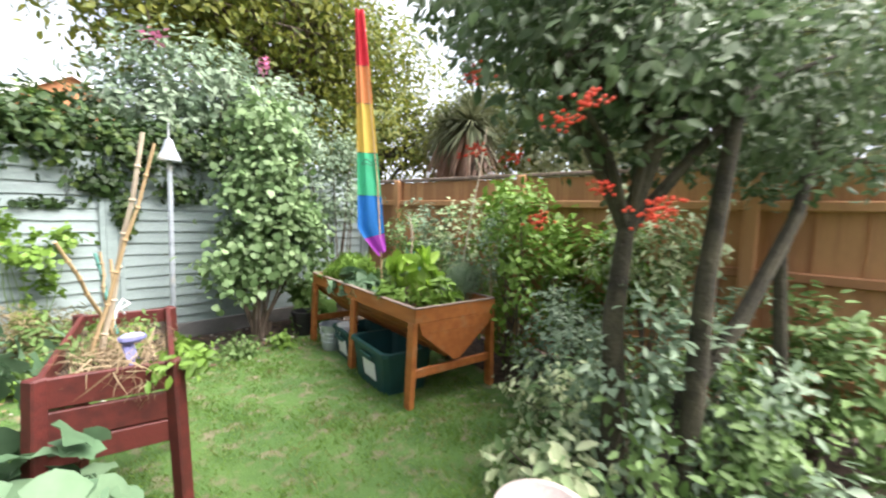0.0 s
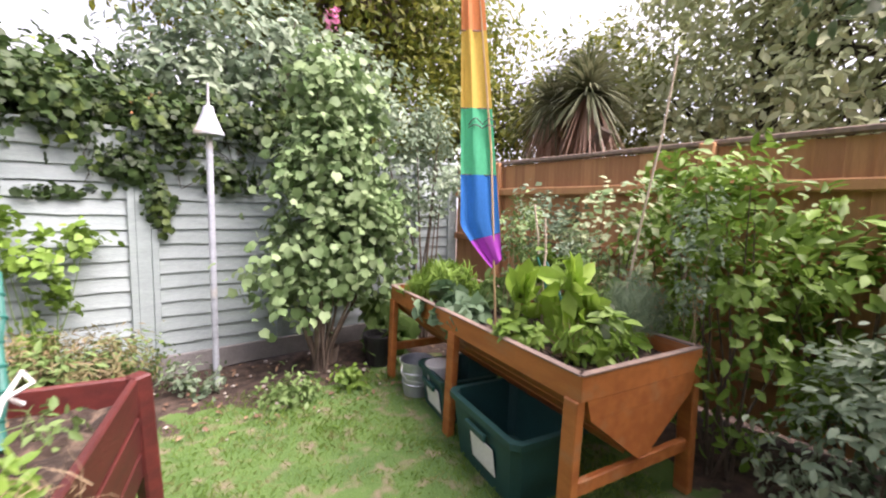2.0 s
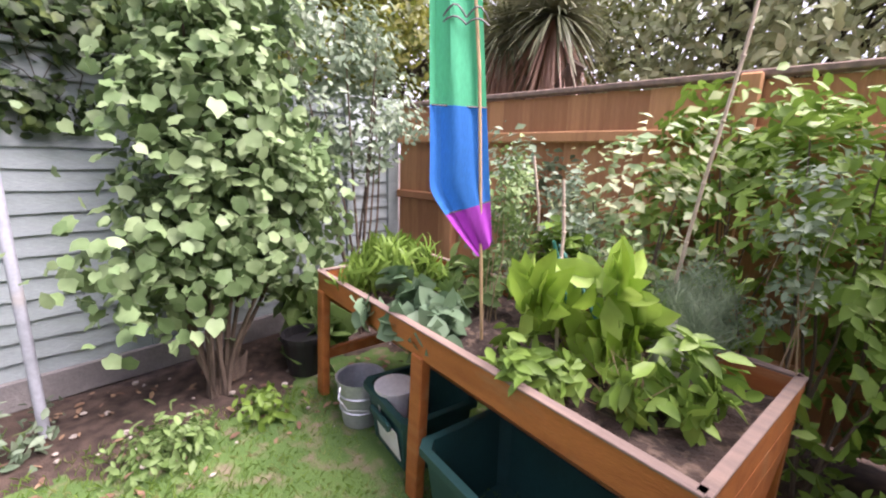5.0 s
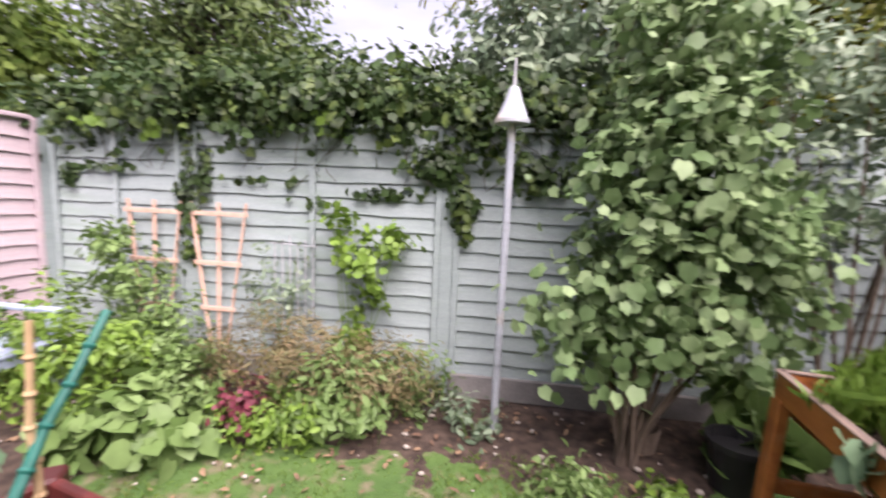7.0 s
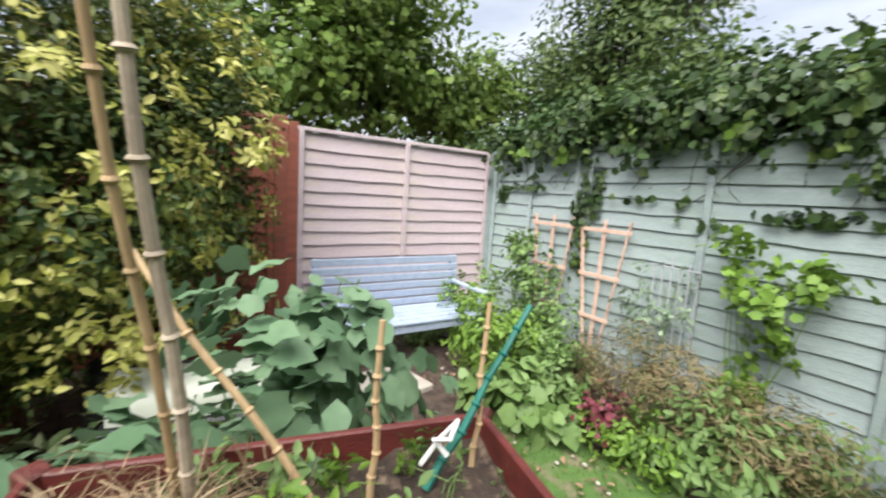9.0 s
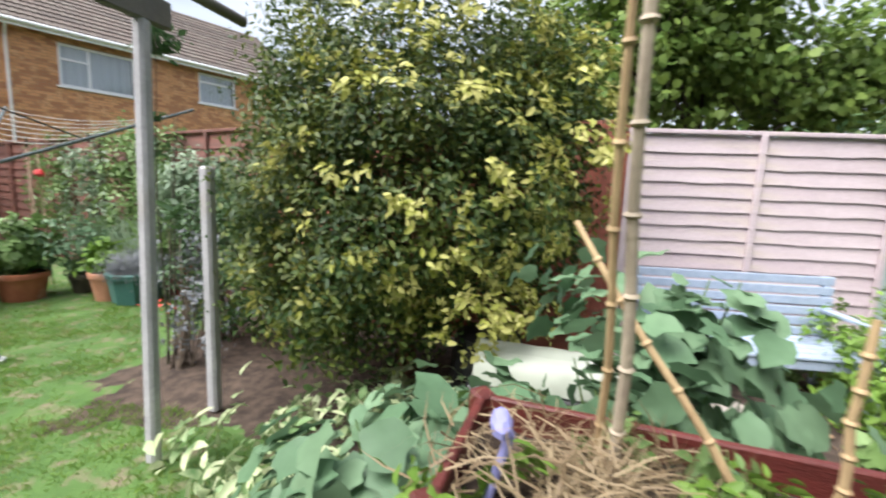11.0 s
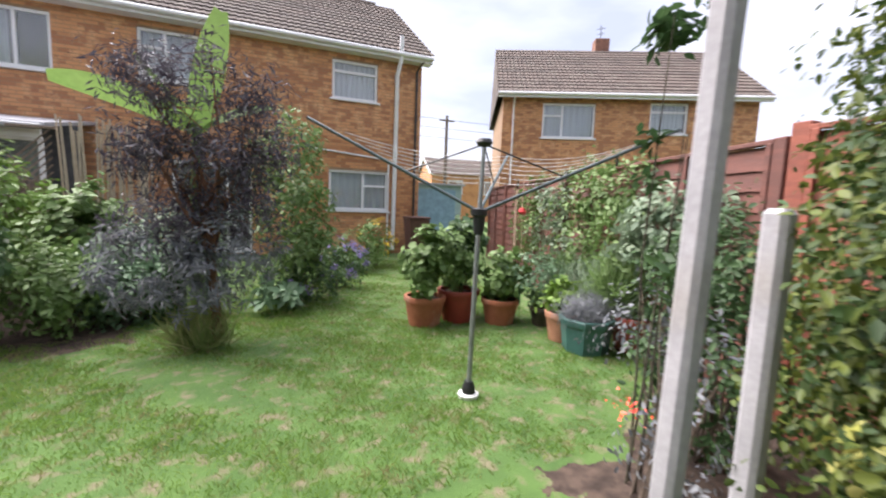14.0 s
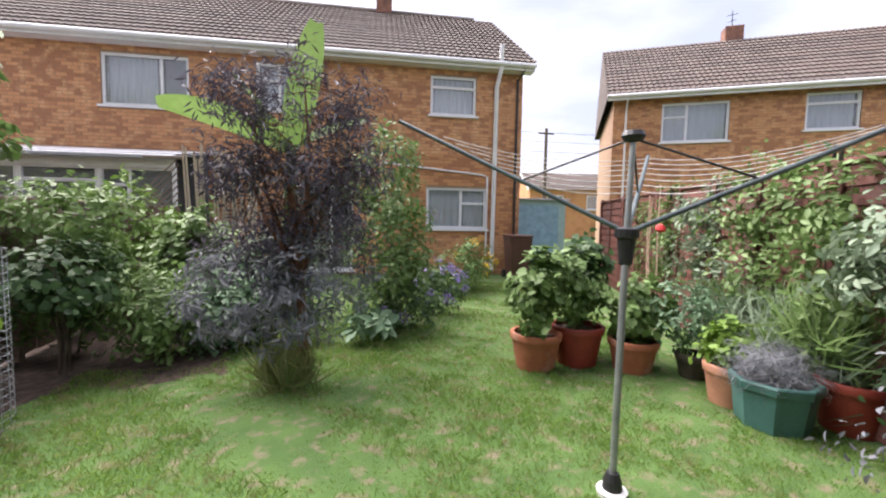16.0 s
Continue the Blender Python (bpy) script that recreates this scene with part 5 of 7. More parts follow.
# ---- milky cloche tunnel ----
def tunnel():
    root = thing("cloche_tunnel", "milky plastic cloche tunnel lying on a black tray", "cloche", (-1.20, 2.63, 0.25), rz=80)
    g, n, k, L = Geo(), 14, 10, 0.76
    for sgn, r in ((1, 0.17), (-1, 0.163)):
        vs, fs = [], []
        for i in range(k + 1):
            x = -L / 2 + L * i / k
            for j in range(n + 1):
                t = math.pi * j / n
                rr = r * (1 + 0.015 * math.sin(i * 2.4 + j))
                vs.append((x, rr * math.cos(t), 0.06 + rr * 1.0 * math.sin(t)))
        for i in range(k):
            for j in range(n):
                q = (i * (n + 1) + j, (i + 1) * (n + 1) + j, (i + 1) * (n + 1) + j + 1, i * (n + 1) + j + 1)
                fs.append(q if sgn > 0 else q[::-1])
        g.add(vs, fs)
    part("cover", g, MILK, root, smooth=True)
    part("tray", Geo().box((0, 0, 0.02), (L + 0.06, 0.40, 0.07), 0.012), BLACKPLASTIC, root)
    part("rim", Geo().beam((-L / 2, -0.195, 0.065), (L / 2, -0.195, 0.065), 0.012, 0.012), GREYMETAL, root)
    part("leg", Geo().box((-0.2, 0, -0.12), (0.12, 0.3, 0.24), 0.01), BLACKPLASTIC, root)
    part("leg", Geo().box((0.2, 0, -0.12), (0.12, 0.3, 0.24), 0.01), BLACKPLASTIC, root)


tunnel()
solo("compost_bin", Geo().lathe([(0.0, 0.0), (0.24, 0.0), (0.22, 0.30), (0.20, 0.42), (0.0, 0.43)], n=18), BLACKPLASTIC, "squat black plastic bin beneath the shrub", "bin", (-0.85, 2.95, 0))
solo("flower_pot", Geo().lathe([(0.0, 0.0), (0.09, 0.0), (0.12, 0.18), (0.135, 0.18), (0.135, 0.21), (0.115, 0.21), (0.11, 0.18), (0.0, 0.17)], n=20), TERRACOTTA, "small terracotta pot on the soil", "pot", (-1.55, 2.75, 0))


# ---- painted posts and beam ----
SITE = FAR_HALF
posts = thing("pergola", "grey painted garden post with flat beam and round rail", "pergola", (-2.00, 4.20, 0))
part("post", Geo().box((0.0, 0, 1.02), (0.055, 0.055, 2.05), 0.012, Euler((radians(0.6), radians(1.2), 0)).to_matrix()), POSTPAINT, posts)
part("beam", Geo().beam((0.13, -0.03, 1.97), (-3.0, 0.32, 2.06), 0.045, 0.11, 0.006), PERGOLAPAINT, posts)
part("round_rail", Geo().tube([(0.60, -0.03, 2.13), (-3.0, 0.26, 2.20)], 0.028, 12), PERGOLAPAINT, posts, smooth=True)
solo("short_post", Geo().box((0, 0, 0.68), (0.065, 0.065, 1.37), 0.014, Euler((0, 0, 0)).to_matrix()), POSTPAINT, "short pale grey painted wooden post", "post", (-1.56, 4.29, 0))


# ---- rotary clothes dryer ----
def dryer():
    b, h, t = Vector((-1.53, 6.13, 0)), Vector((-1.46, 6.22, 1.29)), Vector((-1.43, 6.25, 1.77))
    root = thing("rotary_dryer", "steel rotary clothes dryer with open arms and slack lines", "clothes dryer", tuple(b))
    part("ground_socket", Geo().lathe([(0.0, 0.0), (0.07, 0.0), (0.075, 0.03), (0.04, 0.04), (0.035, 0.09), (0.0, 0.09)], n=16), WHITEPLASTIC, root, "white plastic ground socket")
    part("collar", Geo().lathe([(0.05, 0.03), (0.045, 0.08), (0.03, 0.12), (0.02, 0.12)], n=16), BLACKPLASTIC, root)
    part("pole", Geo().tube([(0, 0, 0), h - b, t - b], [0.018, 0.017, 0.014], 12), STEEL, root, smooth=True)
    hb = h - b
    part("hub", Geo().lathe([(0.02, -0.16), (0.035, -0.14), (0.045, -0.02), (0.06, -0.01), (0.06, 0.03), (0.02, 0.04)], tuple(hb), n=14), BLACKPLASTIC, root, "black plastic hub")
    tb = t - b
    part("cap", Geo().lathe([(0.0, 0.04), (0.05, 0.035), (0.06, 0.01), (0.045, -0.01), (0.018, -0.02)], tuple(tb), n=14), BLACKPLASTIC, root)
    tips = [Vector((-2.57, 6.95, 1.95)), Vector((-0.02, 5.85, 1.95)), Vector((-0.62, 7.28, 1.86))]
    for p in tips:
        part("arm", Geo().tube([hb + Vector((0, 0, 0.01)), p - b], 0.013, 8), DARKPOLE, root, smooth=True)
        m = hb.lerp(p - b, 0.42)
        part("strut", Geo().tube([tb, m], 0.006, 6), BLACKPLASTIC, root)
    for q in range(7):
        f = 0.45 + q * 0.085
        pts = []
        for k in range(3):
            a, c = hb.lerp(tips[k] - b, f), hb.lerp(tips[(k + 1) % 3] - b, f)
            if k == 0:
                continue
            for j in range(8):
                s = j / 8
                pp = a.lerp(c, s)
                pp.z -= 0.10 * f * 4 * s * (1 - s)
                pts.append(pp)
        part("clothes_line", Geo().tube(pts, 0.0022, 4), WHITEPLASTIC, root, "thin pale line")
    return root


dryer()
for k, (x, y, z) in enumerate([(-0.62, 6.35, 1.62), (-0.30, 6.15, 1.74), (-0.15, 6.3, 1.78), (-0.85, 6.7, 1.55)]):
    peg = thing("clothes_peg", "dark wooden clothes peg hanging on the dryer line", "clothes peg", (x, y, z), "clothes pegs", rz=30 * k)
    part("peg_half", Geo().beam((0.0, -0.004, -0.05), (0.006, -0.004, 0.03), 0.010, 0.008, 0.002), DARKBARK, peg)
    part("peg_half", Geo().beam((0.0, 0.006, -0.05), (-0.006, 0.006, 0.03), 0.010, 0.008, 0.002), DARKBARK, peg)


# ---- pots along the red fence ----
def pot(name, label, at, r, h, material, n=26, taper=0.74, rim=0.03, group="garden pots", smooth=True):
    root = thing(name, label, "pot", at, group)
    g = Geo().lathe([(0.0, 0.0), (r * taper, 0.0), (r * taper * 1.02, 0.02), (r * 0.94, h - 0.06), (r * 0.86, h - 0.06), (r * 0.84, h - 0.05), (0.0, h - 0.055)], n=n)
    part("body", g, material, root, smooth=smooth)
    part("rim", Geo().lathe([(r * 0.93, h - 0.062), (r, h - 0.058), (r + 0.006, h - 0.01), (r, h), (r - rim, h), (r - rim, h - 0.05)], n=n), material, root, smooth=smooth)
    part("soil", Geo().lathe([(0.0, h - 0.045), (r * 0.5, h - 0.04), (r - rim * 0.8, h - 0.05)], n=n, wob=0.02), SOIL, root)
    return root


pot("terracotta_pot", "round terracotta pot with tomato plant on the lawn", (-1.23, 7.92, 0), 0.235, 0.33, TERRACOTTA)
pot("red_pot", "round brick red pot with herbs on the lawn", (-0.78, 7.99, 0), 0.25, 0.37, REDPOT)
pot("terracotta_pot", "low terracotta pot half hidden by leaves", (-0.35, 7.74, 0), 0.22, 0.29, TERRACOTTA)
pot("ridged_pot", "small dark ridged clay pot between larger pots", (0.08, 7.49, 0), 0.15, 0.22, DARKBARK)
pot("pale_pot", "pale terracotta pot tilted beside the teal planter", (-0.02, 7.0, 0), 0.19, 0.30, PALEPOT)
pot("teal_planter", "eight sided teal planter with grey lavender", (-0.02, 6.66, 0), 0.26, 0.33, TEALPOT, n=8, taper=0.8, smooth=False)
pot("red_pot", "glossy red pot beside the black trough", (0.46, 6.54, 0), 0.21, 0.34, REDPOT)
pot("black_tub", "wide navy black plastic tub with leafy plants", (0.4, 5.99, 0), 0.27, 0.36, BLACKPLASTIC)
POTPLANTS = [
    (-1.23, 7.92, 0.30, "tomato plant with yellowing leaves in a terracotta pot", [(0, 0, 0.42, 0.26, 0.24, 0.42)], 900, 0.075, L_MID, "lobed"),
    (-0.82, 7.99, 0.33, "leafy herbs with small yellow flowers in a red pot", [(0, 0, 0.36, 0.28, 0.24, 0.36)], 900, 0.065, L_MID, "diamond"),
    (-0.68, 8.29, 0.10, "tall dark leaved plant behind the pots", [(0, 0, 0.75, 0.32, 0.26, 0.45)], 900, 0.08, L_DARK, "lobed"),
    (-0.35, 7.74, 0.25, "blackcurrant bush with toothed leaves in a pot", [(0, 0.05, 0.32, 0.30, 0.26, 0.36)], 800, 0.075, L_MID, "lobed"),
    (0.0, 7.49, 0.18, "rose bush with blue green leaves in a pot", [(0.05, 0.1, 0.32, 0.34, 0.3, 0.33)], 900, 0.06, L_SQUASH, "oval"),
    (-0.02, 7.0, 0.26, "yellow green leafy plant in a pale pot", [(0, 0, 0.18, 0.22, 0.2, 0.18)], 420, 0.055, L_BRIGHT, "lobed"),
    (-0.02, 6.66, 0.29, "grey lavender mound in a teal planter", [(0, 0, 0.10, 0.26, 0.24, 0.15)], 3600, 0.09, L_LILAC, "blade"),
    (0.46, 6.66, 0.30, "grassy green blades in a red pot", [(0, 0, 0.22, 0.26, 0.26, 0.28)], 900, 0.36, L_MID, "blade"),
    (0.45, 5.99, 0.32, "strawberry leaves in a black tub", [(0, 0, 0.12, 0.32, 0.3, 0.16)], 420, 0.09, L_SQUASH, "heart"),
    (0.55, 5.64, 0.1, "grey leaved shrub with fading pink flowers", [(0.0, 0.0, 0.55, 0.42, 0.45, 0.5), (0.0, -0.4, 0.9, 0.3, 0.3, 0.5)], 2600, 0.07, L_LILAC, "oval"),
]
for k, (x, y, z, lab, bl, n, s, m, sh) in enumerate(POTPLANTS):
    plant("potted_plant", lab, "plant", (x, y, z), bl, n, s, m, sh, stems=7, bark=L_MID, seed=60 + k, clump=0.04, stemr=0.006, droop=-0.5 if k == 7 else 0.3, group="potted plants", shell=0.25)


# ---- elder, shrubs and beds ----
def tree(name, label, at, trunk, limbs, blobs, n, size, material, shape="oval", bark=BARK, r=0.1, seed=1, clump=0.12, category="tree", group="trees", droop=0.3, twigs=30, shell=0.5, flat=0.6, extra=()):
    """A tapered trunk, limbs that fork, twigs, and a crown of many leaves in clumps."""
    root = thing(name, label, category, at, group)
    rng = random.Random(seed)
    g = Geo()
    pts = [Vector(p) for p in trunk]
    k = len(pts)
    g.tube(pts, [r * (1.15 if i == 0 else 1 - 0.5 * i / (k - 1)) for i in range(k)], 12)
    part("trunk", g, bark, root, smooth=True)
    g = Geo()
    ends = []
    top = pts[-1]
    for i in range(limbs):
        b = blobs[i % len(blobs)]
        e = Vector((b[0] + rng.uniform(-0.4, 0.4) * b[3], b[1] + rng.uniform(-0.4, 0.4) * b[4], b[2] + rng.uniform(-0.2, 0.5) * b[5]))
        s = pts[rng.randrange(max(1, k - 2), k)] if i else top
        m = s.lerp(e, 0.45) + Vector((rng.uniform(-1, 1), rng.uniform(-1, 1), rng.uniform(0, 1))) * 0.12 * (e - s).length
        part("limb", Geo().tube([s, s.lerp(m, 0.5) + Vector((0, 0, 0.02)), m, e], [r * 0.5, r * 0.4, r * 0.28, r * 0.08], 7), bark, root, smooth=True)
        ends += [m, m.lerp(e, 0.5), e]
    g = Geo()
    for i in range(twigs):
        s = ends[rng.randrange(len(ends))]
        b = blobs[rng.randrange(len(blobs))]
        e = Vector((b[0] + rng.uniform(-0.8, 0.8) * b[3], b[1] + rng.uniform(-0.8, 0.8) * b[4], b[2] + rng.uniform(-0.8, 0.8) * b[5]))
        if (e - s).length > 2.2 * max(b[3:6]):
            continue
        m = s.lerp(e, 0.5) + Vector((0, 0, 0.06 * (e - s).length))
        g.tube([s, m, e], [r * 0.12, r * 0.08, r * 0.03], 4)
    part("twig_growth", g, bark, root, kind="stuff")
    p, d = cloud(blobs, n, seed, clump, shell)
    part("crown", leafmesh("crown", p, d, size, material, shape, seed, droop=droop, flat=flat), material, root)
    for k2, (en, eb, nn, es, em, esh) in enumerate(extra):
        p, d = cloud(eb, nn, seed + 70 + k2, clump * 0.5, 0.75)
        part(en, leafmesh(en, p, d, es, em, esh, seed + 7 + k2, droop=droop), em, root, kind="stuff")
    return root


tree("black_elder", "dark purple cut leaved elder with slim red brown trunk", (-3.33, 7.88, 0), [(0, 0, 0), (0.01, 0, 0.35), (-0.02, 0.02, 0.8), (-0.04, 0, 1.3)], 9,
     [(0.0, 0, 1.65, 0.55, 0.45, 0.42), (-0.28, 0, 2.25, 0.34, 0.35, 0.32), (0.34, 0, 2.2, 0.30, 0.3, 0.30), (-0.5, 0, 1.75, 0.34, 0.3, 0.25), (0.45, 0.1, 1.75, 0.28, 0.3, 0.25), (-0.30, 0.1, 1.15, 0.45, 0.35, 0.35), (0.25, 0, 1.2, 0.35, 0.35, 0.3), (-0.62, 0, 2.35, 0.16, 0.2, 0.22), (0.05, 0, 2.5, 0.15, 0.2, 0.2)],
     8500, 0.082, L_PURPLE, "thin", REDBARK, 0.055, 3, 0.07, twigs=110, shell=0.2, droop=0.8,
     extra=[("pale_fronds", [(-0.45, -0.1, 0.75, 0.48, 0.3, 0.34), (0.2, -0.1, 0.90, 0.42, 0.3, 0.32), (-0.1, -0.15, 0.6, 0.4, 0.3, 0.3)], 3000, 0.09, L_LILAC, "thin")])
plant("dry_grass", "tuft of dry grass and stalks at the elder's foot", "grass tuft", (-3.45, 7.75, 0), [(0, 0, 0.05, 0.22, 0.16, 0.05)], 420, 0.32, L_DRYG, "blade", stems=14, bark=L_STRAW, seed=5, clump=0.03, stemr=0.004, spread=0.2, droop=-0.6)


def banana():
    root = thing("banana_plant", "banana plant with long bright green leaves behind the elder", "plant", (-3.55, 8.35, 0))
    part("stem", Geo().tube([(0, 0, 0), (0.02, 0, 1.0), (0.05, 0, 2.0)], [0.09, 0.07, 0.04], 10), L_MID, root, smooth=True)
    for k, (az, up1, out1, w, sag) in enumerate([(20, 1.22, 0.24, 0.30, 0.05), (186, 0.62, 1.10, 0.27, 0.28), (160, 0.75, 0.55, 0.16, 0.1), (5, 0.5, 0.7, 0.14, 0.2), (250, 0.4, 0.6, 0.14, 0.2)]):
        g, n = Geo(), 12
        vs = []
        a = radians(az)
        for i in range(n + 1):
            t = i / n
            up = up1 * t - sag * t * t
            out = out1 * t
            c = Vector((0.05 + math.cos(a) * out, math.sin(a) * out * 0.6, 1.95 + up))
            ww = w * math.sin(math.pi * min(1, 0.10 + t * 0.84)) ** 0.55
            sd = Vector((0.93, 0.25, -0.15)) if up1 > 1 else Vector((-math.sin(a) * 0.6, math.cos(a) * 0.6, 0.75))
            vs += [c - sd * ww * 0.5 + Vector((0, 0, 0.02)), c, c + sd * ww * 0.5 + Vector((0, 0, 0.02))]
        fs = []
        for i in range(n):
            q = i * 3
            fs += [(q, q + 1, q + 4, q + 3), (q + 1, q + 2, q + 5, q + 4)]
        part("leaf", g.add(vs, fs), L_BANANA, root, smooth=True)


banana()
plant("climbing_shrub", "tall leafy green shrub between elder and house", "shrub", (-2.55, 9.2, 0), [(0, 0, 1.2, 0.5, 0.45, 0.7), (-0.1, 0, 1.9, 0.42, 0.4, 0.45), (0.1, 0, 0.7, 0.4, 0.4, 0.45)], 3600, 0.075, L_MID, "oval", stems=8, seed=11, clump=0.06, group="shrubs")
plant("aster", "mound of violet asters at the lawn edge", "flowers", (-1.95, 10.0, 0), [(0, 0, 0.38, 0.45, 0.4, 0.38)], 1500, 0.055, L_DARK, "oval", stems=9, seed=12, clump=0.04, group="border plants",
      extra=[("flowers", [(0, -0.1, 0.5, 0.47, 0.38, 0.33)], 700, 0.035, L_ASTER, "diamond")])
plant("rudbeckia", "yellow flowering clump near the house wall", "flowers", (-0.8, 12.2, 0), [(0, 0, 0.5, 0.4, 0.35, 0.5)], 700, 0.07, L_MID, "oval", stems=8, seed=13, clump=0.05, group="border plants",
      extra=[("flowers", [(0, -0.1, 0.6, 0.42, 0.36, 0.45)], 260, 0.05, L_YELLOWF, "diamond")])
plant("border_shrub", "low grey violet shrub at the lawn edge", "shrub", (-2.5, 9.4, 0), [(0, 0, 0.32, 0.5, 0.4, 0.33)], 2000, 0.055, L_DARK, "oval", stems=8, seed=14, clump=0.05, group="border plants",
      extra=[("flowers", [(0, -0.15, 0.4, 0.4, 0.3, 0.25)], 160, 0.035, L_ASTER, "diamond")])
plant("bergenia", "broad leaved low plant at the lawn edge", "plant", (-2.75, 8.85, 0), [(0, 0, 0.18, 0.3, 0.25, 0.16)], 160, 0.15, L_SQUASH, "oval", stems=6, bark=L_MID, seed=15, clump=0.04, group="border plants")
plant("border_shrub", "leafy green shrub beside the conservatory", "shrub", (-1.3, 11.6, 0), [(0, 0, 0.4, 0.5, 0.4, 0.4)], 1200, 0.07, L_MID, "oval", stems=6, seed=16, clump=0.05, group="border plants")
WESTBED = [
    (-5.65, 8.7, "dense dark green shrub before the old board fence", [(0, 0, 0.75, 0.5, 0.5, 0.55), (0.1, -0.1, 1.35, 0.4, 0.4, 0.3)], 2600, 0.075, L_MID, "oval", 21),
    (-5.35, 8.2, "thin bare stemmed currant bush in the bed", [(0, 0, 0.75, 0.4, 0.35, 0.35)], 900, 0.07, L_DARK, "lobed", 22),
    (-4.9, 9.6, "light green currant bush before the reed screen", [(0, 0, 0.75, 0.5, 0.45, 0.6)], 2200, 0.085, L_MID, "lobed", 23),
    (-4.75, 8.45, "dark leafy currant bush at the lawn edge", [(0, 0, 0.42, 0.45, 0.35, 0.42)], 1800, 0.07, L_MID, "oval", 31),
    (-4.3, 8.75, "broad leaved green clump at the lawn edge", [(0, 0, 0.32, 0.42, 0.3, 0.32)], 1300, 0.07, L_SQUASH, "oval", 32),
    (-3.75, 9.0, "low shaded shrub behind the elder trunk", [(0, 0, 0.35, 0.5, 0.3, 0.36)], 1500, 0.07, L_DARK, "oval", 33),
    (-4.35, 9.2, "blue green leafy clump behind the elder", [(0, 0, 0.5, 0.55, 0.45, 0.45)], 1800, 0.09, L_SQUASH, "oval", 24),
    (-3.9, 10.0, "leafy green shrub behind the elder", [(0, 0, 0.7, 0.6, 0.5, 0.6)], 1800, 0.08, L_GREY, "oval", 25),
    (-6.0, 10.2, "bright leaved fern like bush by the conservatory", [(0, 0, 1.0, 0.7, 0.5, 0.75)], 2200, 0.09, L_BRIGHT, "oval", 26),
    (-7.2, 9.8, "large dark shrub along the garden side", [(0, 0, 0.9, 0.8, 0.7, 0.9)], 2200, 0.09, L_MID, "oval", 27),
    (-5.85, 7.9, "tall thin sapling with sparse leaves", [(0, 0, 1.7, 0.35, 0.4, 0.9), (0, 0, 2.4, 0.3, 0.3, 0.5)], 420, 0.09, L_MID, "heart", 28),
    (-5.3, 6.9, "leafy plants inside and behind the wire cage", [(0, 0, 0.4, 0.3, 0.3, 0.4)], 600, 0.08, L_BRIGHT, "heart", 29),
]
for x, y, lab, bl, n, s, m, sh, sd in WESTBED:
    plant("bed_shrub", lab, "shrub", (x, y, 0), bl, n, s, m, sh, stems=9, seed=sd, clump=0.06, group="bed shrubs", stemr=0.011)


def reed_screen():
    root = thing("reed_screen", "screen of weathered upright bamboo canes before the house", "screen", (-6.2, 11.2, 0), rz=-4)
    rng = random.Random(2)
    ms = [Geo().tube([(0, 0, 0.4), (0.01, 0, 1.4), (0.0, 0, 2.3)], 0.014, 6).mesh("cane", PALECANE) for k in range(3)]
    for i in range(30):
        ob = part("cane", ms[i % 3], PALECANE, root)
        ob.location = (0.62 + i * 0.037, rng.uniform(-0.02, 0.02), rng.uniform(-0.12, 0.12))
        ob.rotation_euler = (rng.uniform(-0.03, 0.03), rng.uniform(-0.05, 0.05), 0)
    part("rail", Geo().beam((0.5, 0.03, 1.2), (1.8, 0.03, 1.2), 0.03, 0.05), FENCECAP, root)
    part("lattice_frame", Geo().beam((0.0, 0, 2.2), (0.55, 0, 2.2), 0.03, 0.04), FENCECAP, root)
    g = Geo()
    for i in range(12):
        x = i * 0.1 - 0.5
        for s in (1, -1):
            a, b = (x, 1.2), (x + s * 1.0, 2.2)
            pts = []
            for t in range(11):
                px, pz = a[0] + (b[0] - a[0]) * t / 10, a[1] + (b[1] - a[1]) * t / 10
                if 0 <= px <= 0.55:
                    pts.append((px, 0.006 * s, pz))
            if len(pts) > 1:
                g.beam(pts[0], pts[-1], 0.006, 0.02, 0.001)
    part("lattice", g, FENCECAP, root)


reed_screen()


def cage():
    root = thing("wire_cage", "cylindrical wire mesh cage round young plants", "wire cage", (-5.32, 7.2, 0))
    g = Geo()
    r, h = 0.30, 1.12
    for i in range(24):
        t = 2 * math.pi * i / 24
        g.tube([(r * math.cos(t), r * math.sin(t), 0), (r * math.cos(t), r * math.sin(t), h)], 0.0018, 3)
    for k in range(23):
        z = h * k / 22
        g.tube([(r * math.cos(a * math.pi / 10), r * math.sin(a * math.pi / 10), z) for a in range(21)], 0.0018, 3)
    part("mesh", g, GREYMETAL, root)


cage()

# ---- climbers on the red fence ----
FV = [(0.25, 5.9), (0.55, 6.7), (0.85, 7.5), (1.15, 8.4), (1.5, 9.3), (1.9, 10.3)]
for k, (x, y) in enumerate(FV):
    plant("climber", "climbing rose spread over the red brown fence", "climber", (x - 0.02, y, 0), [(-0.12, 0, 1.45, 0.24, 0.6, 0.45), (-0.15, 0.1, 0.85, 0.22, 0.5, 0.45)] if k else [(-0.1, 0.1, 1.2, 0.2, 0.5, 0.4)], 1700, 0.07, [L_GREY, L_MID, L_MID][k % 3], "oval", stems=8, seed=80 + k, clump=0.06, group="fence climbers", shell=0.2)
plant("fence_herbs", "pale tall grasses and seed heads along the red fence", "plant", (0.55, 7.2, 0), [(0, 0, 0.35, 0.30, 0.8, 0.35)], 1800, 0.30, L_GREY, "blade", stems=10, seed=90, clump=0.05, spread=0.5, droop=-0.4, group="border plants")
